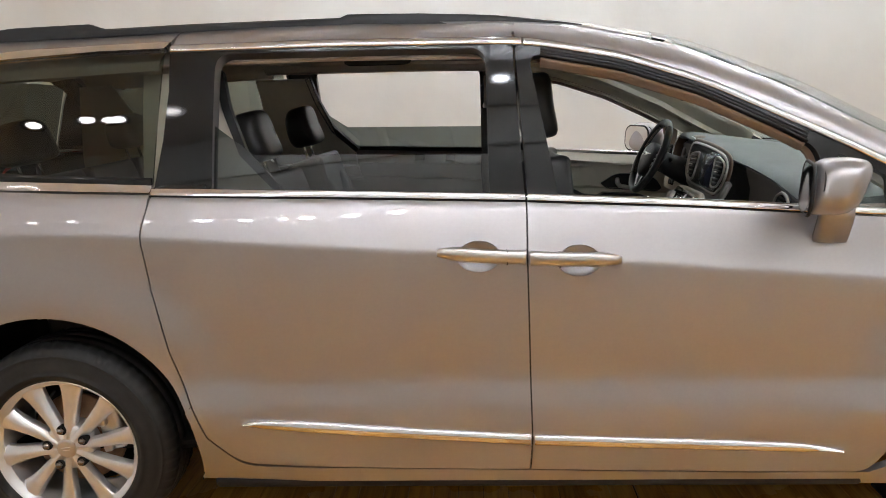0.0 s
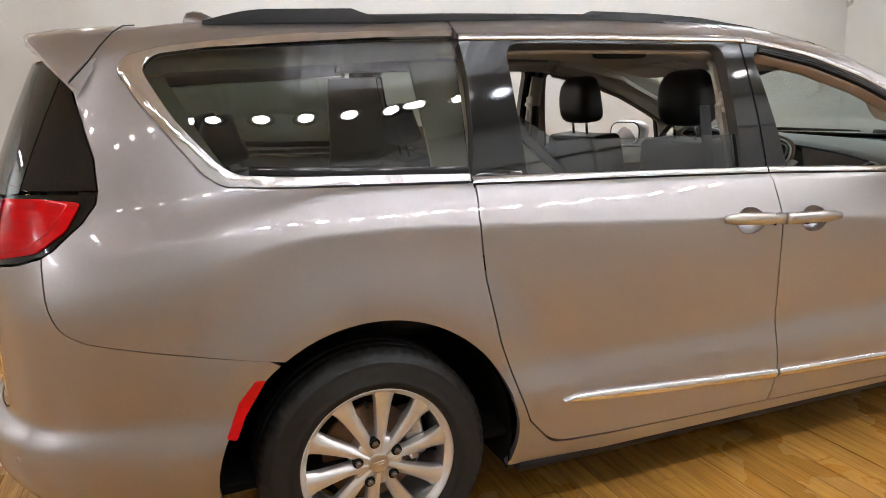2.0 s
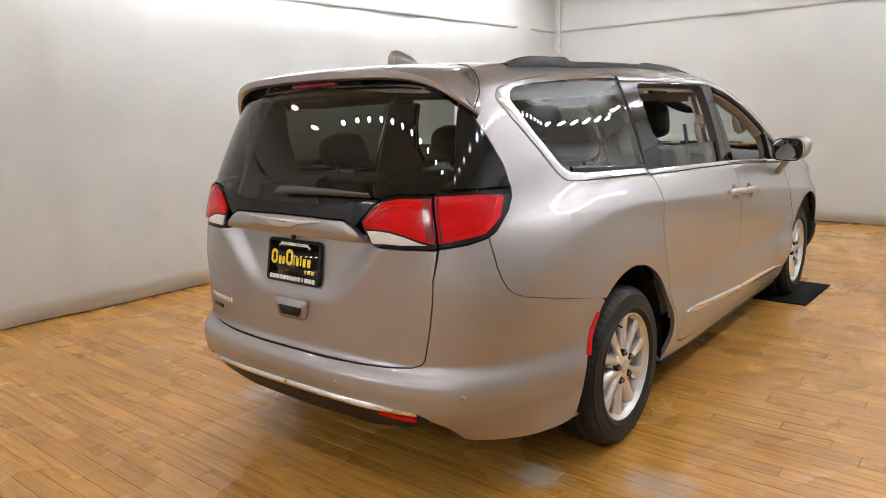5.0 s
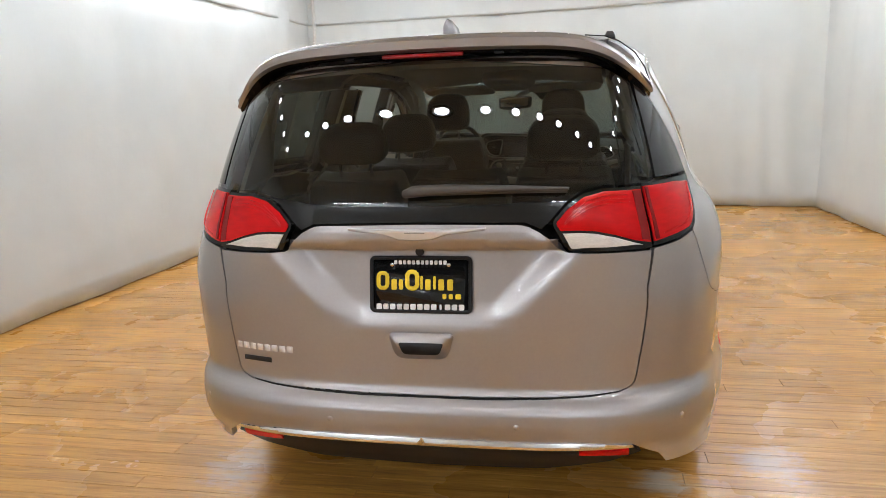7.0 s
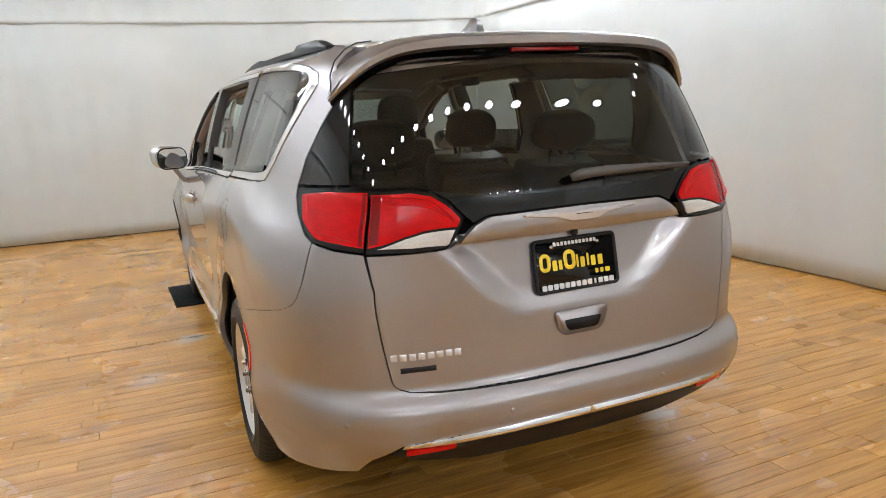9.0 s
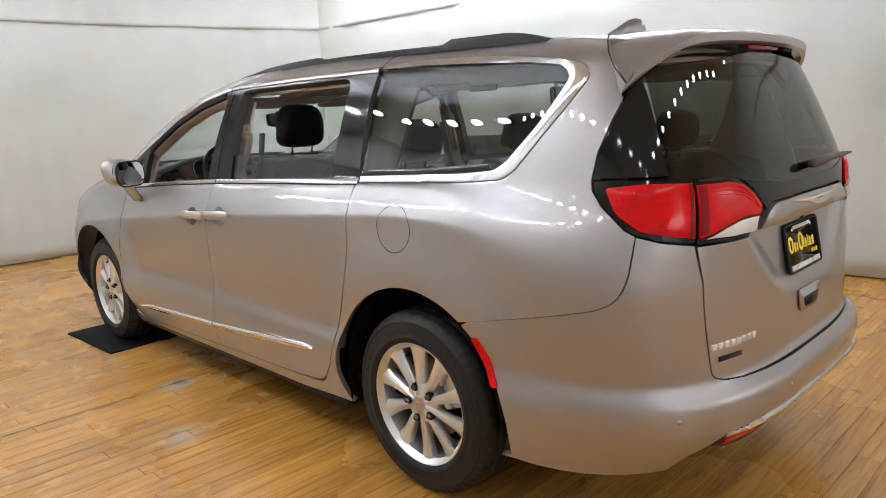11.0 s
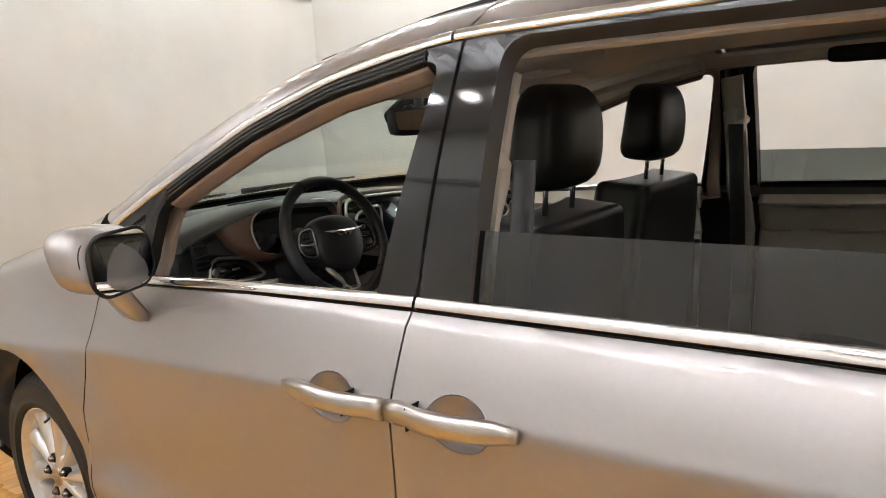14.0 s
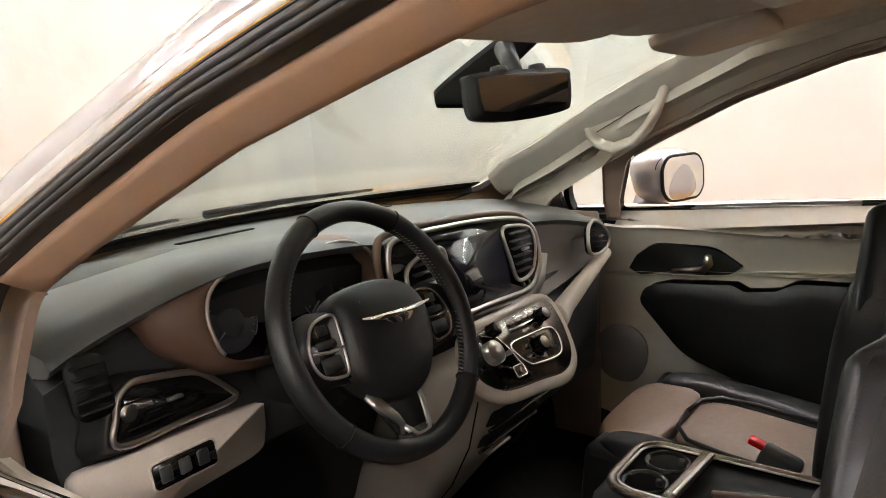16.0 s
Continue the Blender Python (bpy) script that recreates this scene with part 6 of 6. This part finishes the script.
part("stack_lower_band", plate_of([(-.285, -.030), (-.262, -.052), (-.18, -.080), (0, -.088), (.135, -.092), (.19, -.066), (.222, -.02), (.262, -.030), (.225, -.085), (.175, -.118), (0, -.118), (-.15, -.110), (-.25, -.085)][::-1], .016, sm, .006), FASCIA_LIGHT, stack, "dull silver-grey band under the screen")
for x in (.118, .140):
    part("button", plate_of(rrect(.014, .010, .003, 3), .003, sm @ pose(x, -.072, .020)), DASH_DARK, stack)

# climate and gear controls, leaning back below
km = facing(2.25, -.01, .985, 35)
PANEL = flowing([(-.13, .050), (.0, .051), (.120, .047), (.137, .003), (.118, -.060), (.088, -.091), (.041, -.101), (-.029, -.090), (-.13, -.075), (-.175, -.050), (-.192, -.018), (-.175, .03)], 5)
cons = part("control_panel", plate_of(PANEL, .026, km @ pose(0, 0, -.020), .004), GUNMETAL, board, "grey metallic control panel with knobs")
part("panel_rim", rail([(x * 1.05, y * 1.09) for x, y in PANEL], km @ pose(0, 0, -.008), .013, 12, squash=(1, 1)), TRIM_LOW, cons, "beige rim of the control panel")
part("shifter_plinth", plate_of(flowing([(-.159, .042), (-.136, .037), (-.098, .020), (-.083, -.009), (-.074, -.042), (-.064, -.066), (-.086, -.074), (-.150, -.066), (-.180, -.050), (-.196, -.020), (-.190, .012)], 4), .004, km @ pose(0, 0, .006), .0015), BLACK_GLOSS, cons, "gloss black gear selector plinth")
part("plinth_edge", rail([(-.136, .038), (-.096, .021), (-.080, -.009), (-.071, -.042), (-.060, -.070)], km @ pose(0, 0, .0075), .0022, 8, False), CHROME, cons)
for nm, x, y, r, h, mt in (("gear_knob", -.140, .000, .0225, .022, SATIN), ("volume_knob", -.101, .037, .0135, .020, BLACK_GLOSS), ("tuning_knob", .064, .020, .0145, .022, BLACK_GLOSS), ("fan_knob", .003, -.030, .0165, .024, BLACK_GLOSS)):
    k = part(nm, lathe([(0, h), (r * .86, h), (r, h - .003), (r * 1.02, .004), (r * 1.15, 0)], 28, "z"), mt, cons, at=km @ pose(x, y, .006))
    part("knob_cap", lathe([(0, h + .0012), (r * .74, h + .001), (r * .80, h - .001)], 24, "z"), SATIN if nm != "volume_knob" else GUNMETAL, k)
part("button_frame", rail(flowing([(-.071, -.004), (-.012, -.002), (.070, -.008), (.090, -.028), (.076, -.058), (.047, -.067), (-.024, -.058), (-.052, -.046)], 5), km @ pose(0, 0, .007), .0026), CHROME, cons)
part("radio_bar", plate_of(rrect(.104, .007, .002, 3), .003, km @ pose(.003, .019, .006, 0, 0, -3)), CHROME, cons)
for k in range(4):
    part("button", plate_of(rrect(.024, .011, .002, 3), .002, km @ pose(-.034 + .026 * k, .033 - .001 * k, .006)), GUNMETAL, cons)
for k in range(6):
    a = radians(30 + 60 * k)
    part("button", plate_of(rrect(.022, .012, .003, 3), .002, km @ pose(.008 + .044 * math.cos(a), -.032 + .022 * math.sin(a), .006)), GUNMETAL, cons)
part("park_button", plate_of(rrect(.030, .020, .003, 3), .005, km @ pose(-.094, -.052, .010, 0, 0, -4)), GUNMETAL, cons)
part("park_rim", rail(rrect(.032, .022, .004, 3), km @ pose(-.094, -.052, .015, 0, 0, -4), .0014), CHROME, cons)


lower = part("lower_panel", loft([oval(x + .13, y, z, .13, r) for x, y, z, r in ((2.255, 0, .955, .150), (2.250, 0, .940, .178), (2.252, 0, .90, .192), (2.275, 0, .84, .188), (2.310, 0, .77, .176), (2.355, 0, .70, .164), (2.42, 0, .62, .150), (2.50, 0, .52, .140))]),
             TRIM_LOW, board, "beige lower centre stack")
for x, z, w, yc in ((2.273, .835, .26, -.040), (2.303, .780, .22, -.025)):
    part("slot", rbox(.045, w, .034, .010, 3, pose(x + .016, yc, z, 0, 27, 0)), SEAL, lower)
    part("slot_lip", rbox(.012, w + .006, .006, .0025, 2, pose(x + .004, yc, z - .020, 0, 27, 0)), GUNMETAL, lower)
for x, y, z in ((2.275, -.158, .832), (2.270, -.130, .836)):
    part("socket", rbox(.02, .016, .018, .004, 2, pose(x, y, z, 0, 20, 0)), DASH_DARK, lower)
part("drawer_pull", rbox(.010, .09, .008, .003, 2, pose(2.338, -.03, .716, 0, 32, 0)), SATIN, lower)
for side in (-1, 1):
    part("panel_seam", tube([(2.262, side * .150, .90), (2.290, side * .146, .80), (2.345, side * .136, .70), (2.41, side * .122, .62)], .0015, 6), SEAL, lower)
part("knee_bolster", loft([oval(2.60, .40, z, .11 - .2 * (1.0 - z), .26, 4) for z in (1.02, .96, .90, .84, .78)]), LEATHER, board)
part("column_cover", loft([[(x + .018 * math.cos(a), .440 + r * 1.15 * math.cos(a), z + r * math.sin(a)) for a in (2 * math.pi * j / 24 for j in range(24))] for x, z, r in ((2.265, 1.105, .040), (2.29, 1.10, .056), (2.38, 1.06, .068), (2.47, 1.02, .072))]), DASH_DARK, board)

# driver's side vent, switch pod and lower cover
lm = facing(2.425, .705, 1.075, 10)
VENT = flowing([(-.046, -.034), (-.036, -.005), (-.027, .020), (-.008, .032), (.015, .031), (.078, .019), (.104, .004), (.137, -.029), (.140, -.038), (.121, -.043), (.059, -.042), (-.020, -.044)], 4)
pod = part("side_vent", plate_of(VENT, .012, lm, .004), BLACK_GLOSS, board, "gloss black side vent with silver rim")
part("vent_frame", rail(VENT, lm @ pose(0, 0, .012), .0048), SATIN, pod)
part("pod_housing", cowl(VENT, [(x * 1.32 - .012, y * 1.42 + .004) for x, y in VENT], lm, [(0, -.035), (.25, -.008), (.6, .006), (.9, .010), (1.0, .004)], BLACK_PLASTIC), BLACK_PLASTIC, board)
for k in range(3):
    part("slat", rbox(.12 - .02 * k, .0025, .008, .001, 1, lm @ pose(.035 - .008 * k, -.026 + .017 * k, .010)), SEAL, pod)
part("vent_tab", rbox(.022, .006, .010, .002, 2, lm @ pose(.046, -.006, .016)), SATIN, pod)
part("vent_wheel", lathe([(0, .003), (.010, .002), (.012, 0)], 20, "z"), SATIN, pod, at=lm @ pose(-.018, -.004, .012))
kn = part("knee_cover", plate_of(flowing([(-.10, -.060), (-.04, -.058), (.06, -.058), (.168, -.062), (.178, -.072), (.170, -.110), (.152, -.130), (.08, -.136), (-.04, -.140), (-.10, -.130)], 4), .040, lm @ pose(0, 0, -.018), .010), TRIM_LOW, board, "beige cover under the side vent")
sp_ = part("switch_panel", plate_of(rrect(.094, .034, .006, 4), .004, lm @ pose(.034, -.096, .022, 0, 0, 0)), BLACK_GLOSS, kn)
part("switch_rim", rail(rrect(.098, .038, .007, 4), lm @ pose(.034, -.096, .0225), .0022), TRIM_LOW, kn)
for k in range(3):
    part("switch_key", rbox(.018, .022, .006, .003, 2, lm @ pose(.004 + .028 * k, -.096, .027)), DASH_DARK, sp_)
vm = facing(2.405, .772, 1.128, 12)
dv = part("door_vent", plate_of(rrect(.050, .080, .016), .008, vm, .002), SEAL, board, "black side demister vent")
for k in range(5):
    part("slat", rbox(.042, .003, .010, .001, 1, vm @ pose(0, -.028 + .014 * k, .009, 20, 0, 0)), SEAL, dv)
rm = facing(2.398, -.655, 1.060, 10)
RV = flowing([(-.009, .046), (.030, .030), (.066, -.012), (.040, -.038), (-.023, -.047), (-.068, -.030), (-.058, .022), (-.035, .042)], 5)
rv = part("side_vent", plate_of(RV, .012, rm, .004), SEAL, board, "black side vent in a silver rim")
part("vent_frame", rail(RV, rm @ pose(0, 0, .012), .0055), SATIN, rv)
for k in range(5):
    part("slat", rbox(.080 - .012 * abs(k - 1.5), .003, .010, .001, 1, rm @ pose(.0, -.030 + .015 * k, .014, 0, 0, -8)), DASH_DARK, rv)
part("vent_tab", rbox(.018, .006, .010, .002, 2, rm @ pose(0, .0, .020)), SATIN, rv)
part("passenger_bolster", tube([(2.31, -.235, .955), (2.335, -.30, .925), (2.365, -.40, .928), (2.385, -.55, .955), (2.398, -.66, .978), (2.405, -.75, .996)], [.030, .030, .026, .022, .020, .016], 14, squash=(1.0, 1.0)), TRIM_LOW, board, "beige bolster along the passenger fascia")
part("glove_box", loft([oval(2.50, -.48, z, .10 - .1 * (.93 - z), .28, 5) for z in (.93, .86, .76, .66)]), DASH_DARK, board)
for x, y, w in ((2.72, .66, .12), (2.93, -.30, .20), (2.93, .20, .20)):
    part("demister_grille", rbox(.025, w, .004, .001, 1, pose(x, y, float(np.interp(y, *HOOD)) * .36 + .64 * 1.140 + .012, 0, 6, 12 if y > .5 else 0)), SEAL, board)

# steering wheel
sw = new("steering_wheel")
sw.parent = van
sw.matrix_basis = facing(2.215, .442, 1.140, 25) @ pose(0, 0, 0, 0, 0, -3)
tagged(sw, "black leather steering wheel with silver lower spokes")
R = .1752
turn_ = [2 * math.pi * k / 96 for k in range(96)]
part("wheel_rim", tube([(R * math.cos(a), R * math.sin(a), 0) for a in turn_], [.0155 + .0016 * math.exp(-((math.degrees(a) % 180 - 25) / 22) ** 2) + .0012 * math.cos(3 * a) ** 2 for a in turn_], 16, True), LEATHER, sw, "black leather rim with stitched joints")
for a in (58, 114, 222, 318):
    q = radians(a)
    part("rim_joint", tube([(R * math.cos(q) + .0172 * math.cos(u) * math.cos(q), R * math.sin(q) + .0172 * math.cos(u) * math.sin(q), .0172 * math.sin(u)) for u in np.linspace(0, 2 * math.pi, 20, endpoint=False)], .0012, 6, True), SEAL, sw)
for a0, a1 in ((4, 58), (318, 356), (116, 172), (188, 222)):
    n = int((a1 - a0) / 2.2)
    st = joined(*[tube([((R - .0158) * math.cos(radians(a0 + (a1 - a0) * (k + .1) / n)), (R - .0158) * math.sin(radians(a0 + (a1 - a0) * (k + .1) / n)), .005), ((R - .0164) * math.cos(radians(a0 + (a1 - a0) * (k + .8) / n)), (R - .0164) * math.sin(radians(a0 + (a1 - a0) * (k + .8) / n)), -.004)], .0011, 4) for k in range(n)])
    part("stitching", st, TRIM_TAN, sw, "tan stitching inside the rim")
BAG = flowing([(-.083, .045), (-.060, .062), (-.013, .068), (.035, .064), (.070, .050), (.089, .022), (.091, -.012), (.078, -.050), (.052, -.085), (.022, -.103), (-.006, -.107), (-.036, -.102), (-.070, -.080), (-.086, -.055), (-.086, -.020), (-.080, .015)], 4)
bag = part("airbag_cover", loft([[(x * k, (y + .015) * k - .015, h) for x, y in BAG] for k, h in ((.96, -.040), (1.0, -.022), (1.0, -.006), (.985, .004), (.94, .011), (.84, .016), (.62, .021), (.30, .023), (.06, .0235))]), LEATHER, sw, "black moulded airbag cover")
part("cover_crease", tube([(-.047, .040, .0175), (-.050, .003, .0175), (-.040, -.024, .0180), (-.018, -.058, .0165), (.002, -.082, .0120), (.024, -.062, .0160), (.052, -.022, .0155), (.066, .012, .014)], .0022, 8), LEATHER, bag)
part("wing_badge", plate_of([(x * .33, y * .55) for x, y in wing], .003, pose(.012, .004, .0235)), CHROME, bag, "plain chrome wing badge")
LPAD = [(-.126, .026), (-.106, .034), (-.084, .033), (-.083, .010), (-.086, -.020), (-.090, -.042), (-.100, -.047), (-.130, -.041), (-.142, -.022), (-.140, .002)]
for s in (-1, 1):
    ol = flowing([(x * s if s < 0 else -x, y) for x, y in LPAD], 4) if s > 0 else flowing(LPAD, 4)
    sp = part("wheel_spoke", plate_of([(s * .070, .040), (s * .12, .046), (s * .172, .030), (s * .176, -.020), (s * .14, -.052), (s * .07, -.060)][::-s], .020, pose(0, 0, -.022), .006), LEATHER, sw)
    part("button_pad", plate_of(ol, .004, pose(0, 0, -.002), .0015), BLACK_GLOSS, sp)
    part("pad_frame", rail(ol, pose(0, 0, .0015), .0024), SATIN if s < 0 else GUNMETAL, sp)
    part("pad_bar", tube([(s * .138, -.008, .003), (s * .112, -.012, .0035), (s * .085, -.010, .003)], .0022, 6), SATIN if s < 0 else GUNMETAL, sp)
    for bx, by, bw, bh in ((.112, .018, .020, .014), (.112, -.001, .034, .010), (.112, -.028, .034, .020)):
        part("pad_key", plate_of(rrect(bw, bh, .003, 3, s * bx, by), .002, pose(0, 0, .0018), .0008), DASH_DARK, sp)
part("lower_spoke", tube([(-.072, -.082, -.006), (-.058, -.100, -.002), (-.038, -.124, -.001), (-.030, -.136, -.002), (-.034, -.150, -.004)], [.005, .010, .008, .006, .004], 10, squash=(1.1, .5)), SATIN, sw)
part("lower_spoke", tube([(.026, -.090, -.006), (.024, -.115, -.002), (.022, -.150, -.002), (.012, -.160, -.002), (-.008, -.160, -.002), (-.030, -.138, -.002)], [.003, .0045, .006, .006, .006, .004], 10, squash=(1.1, .5)), SATIN, sw)
part("spoke_web", plate_of([(-.068, -.080), (.026, -.085), (.022, -.150), (-.010, -.158), (-.034, -.150)][::-1], .006, pose(0, 0, -.014)), DASH_DARK, sw)
part("rim_tie", plate_of([(-.040, -.148), (.026, -.148), (.030, -.170), (-.044, -.170)][::-1], .010, pose(0, 0, -.010), .003), LEATHER, sw)
part("steering_column", tube([(2.24, .442, 1.128), (2.45, .442, 1.03)], [.048, .06], 16), DASH_DARK, van)
for s in (-1, 1):
    part("stalk", tube([(2.30, .440 + s * .05, 1.115), (2.285, .440 + s * .10, 1.125), (2.272, .440 + s * .150, 1.140)], [.008, .007, .010], 8), DASH_DARK, van)

# inside mirror, and the dark sensor cover on the windscreen behind it
im = facing(2.225, .004, 1.455, 6) @ pose(0, 0, 0, 0, -16, 0)
imr = part("inside_mirror", plate_of(flowing([(-.122, .024), (-.118, .040), (-.06, .044), (.06, .044), (.122, .040), (.128, .020), (.122, -.024), (.10, -.038), (0, -.046), (-.10, -.040), (-.122, -.022)], 4), .032, im @ pose(0, 0, -.032), .008), BLACK_PLASTIC, van, "black inside mirror on a windscreen mount")
part("mirror_glass", plate_of(flowing([(-.110, .022), (-.100, .031), (0, .034), (.10, .031), (.112, .020), (.106, -.020), (.09, -.028), (0, -.033), (-.09, -.028), (-.106, -.020)], 4), .003, im @ pose(0, .002, .0002)), MIRROR, imr, smooth=False)
skin("sensor_cover", [(t_of(2.181), -.30), (t_of(2.16), -.12), (t_of(2.26), -.17), (t_of(2.378), -.235, .02), (t_of(2.428), -.33, .02), (t_of(2.428), -.47, .03), (t_of(2.36), -.445), (t_of(2.25), -.36)], BLACK_PLASTIC, imr, off=-.012, depth=.010, gap=0, res=.03, surface=span, surf_normal=span_normal)
part("mirror_arm", tube([(2.245, .0, 1.485), (2.28, -.04, 1.515), (2.33, -.10, 1.545)], [.016, .018, .022], 10), BLACK_PLASTIC, imr)
for x in (-.045, .05):
    part("mirror_knob", lathe([(0, .012), (.014, .010), (.018, 0)], 16, "y"), BLACK_PLASTIC, imr, at=im @ pose(x, .043, -.014))

# centre console with cup holders, seat buckle
con = part("centre_console", rbox(.58, .235, .46, .03, 3, pose(1.775, 0, .535)), DASH_DARK, van, "dark centre console with cup holders")
part("console_well", plate_of(rrect(.49, .185, .04), .004, Matrix.Translation((1.785, 0, .764))), SEAL, con)
part("console_rim", rail(rrect(.51, .200, .05, 8), Matrix.Translation((1.785, 0, .772)), .0085, 10), GUNMETAL, con, "dark bronze rim of the console tray")
part("rim_edge", rail(rrect(.488, .178, .042, 8), Matrix.Translation((1.785, 0, .776)), .0022), SATIN, con)
part("console_divider", rbox(.026, .19, .018, .006, 3, pose(1.922, -.008, .772, 0, 0, -4)), GUNMETAL, con)
part("divider_edge", rbox(.008, .17, .004, .0015, 2, pose(1.915, -.008, .782, 0, 0, -4)), SATIN, con)
part("console_divider", rbox(.16, .012, .014, .004, 2, pose(1.80, .0, .770, 0, 0, 20)), BEZEL, con)
for x, y in ((1.985, .045), (1.975, -.045)):
    part("cup_holder", lathe([(.032, .001), (.036, .006), (.041, .006), (.043, .001)], 28, "z"), BLACK_GLOSS, con, at=pose(x, y, .767))
    part("cup_tab", rbox(.014, .012, .014, .004, 2, pose(x - .028, y, .776)), DASH_DARK, con)
bk = part("seat_buckle", rbox(.075, .034, .10, .012, 3, pose(1.815, -.165, .735, 0, -20, 0)), DASH_DARK, van)
part("release_button", rbox(.056, .024, .012, .004, 2, pose(1.835, -.165, .784, 0, -20, 0)), RED_LENS, bk, "red release button")


# ---- floor mats and the plank floor ----
for side in (1, -1):
    mt = part("floor_mat", rbox(.74, .52, .012, .004, 2), MAT_RUBBER, at=pose(3.17, side * .88, .006, 0, 0, side * 2))
    tagged(mt, "black rubber mat under a front wheel", "mat", "mats under the front wheels")

ground = new("floor", mesh_of("floor", [(-7, -3.9, -.012), (7.4, -3.9, -.012), (7.4, 3.9, -.012), (-7, 3.9, -.012), (-7, -3.9, -.06), (7.4, -3.9, -.06), (7.4, 3.9, -.06), (-7, 3.9, -.06)],
                              [(0, 1, 2, 3), (7, 6, 5, 4), (0, 4, 5, 1), (1, 5, 6, 2), (2, 6, 7, 3), (3, 7, 4, 0)], SEAL, smooth=False))
tagged(ground, "glossy honey-brown bamboo plank floor", "floor", kind="structure")
PW, GAPW = .094, .0018
rnd = random.Random(5)


def plank_data(x, y0, y1):
    c = .0008
    a, b = x + GAPW / 2, x + PW - GAPW / 2
    y0, y1 = y0 + GAPW / 2, y1 - GAPW / 2
    v = [(a, y0, -.0119), (b, y0, -.0119), (b, y1, -.0119), (a, y1, -.0119), (a, y0, -c), (b, y0, -c), (b, y1, -c), (a, y1, -c),
         (a + c, y0 + c, 0), (b - c, y0 + c, 0), (b - c, y1 - c, 0), (a + c, y1 - c, 0)]
    f = [(0, 1, 5, 4), (1, 2, 6, 5), (2, 3, 7, 6), (3, 0, 4, 7), (4, 5, 9, 8), (5, 6, 10, 9), (6, 7, 11, 10), (7, 4, 8, 11), (8, 9, 10, 11)]
    return v, f


near, rest = [], []
for i in range(int(14.0 / PW)):
    x = -6.9 + i * PW + (.007 if i * PW > 8.83 else 0)
    y = -3.85 + rnd.uniform(-1.2, 0)
    while y < 3.85:
        ln = rnd.choice((.92, 1.25, 1.85))
        if y + ln > -3.85:
            (near if -1.9 < x < 4.4 and (1.1 < abs(y + ln / 2) < 2.9 or x < -1.2 or x > 4.0) and len(near) < 290 else rest).append((x, max(y, -3.85), min(y + ln, 3.85)))
        y += ln
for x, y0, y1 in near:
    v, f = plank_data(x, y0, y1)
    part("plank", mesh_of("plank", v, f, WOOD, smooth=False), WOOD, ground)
vs, fs = [], []
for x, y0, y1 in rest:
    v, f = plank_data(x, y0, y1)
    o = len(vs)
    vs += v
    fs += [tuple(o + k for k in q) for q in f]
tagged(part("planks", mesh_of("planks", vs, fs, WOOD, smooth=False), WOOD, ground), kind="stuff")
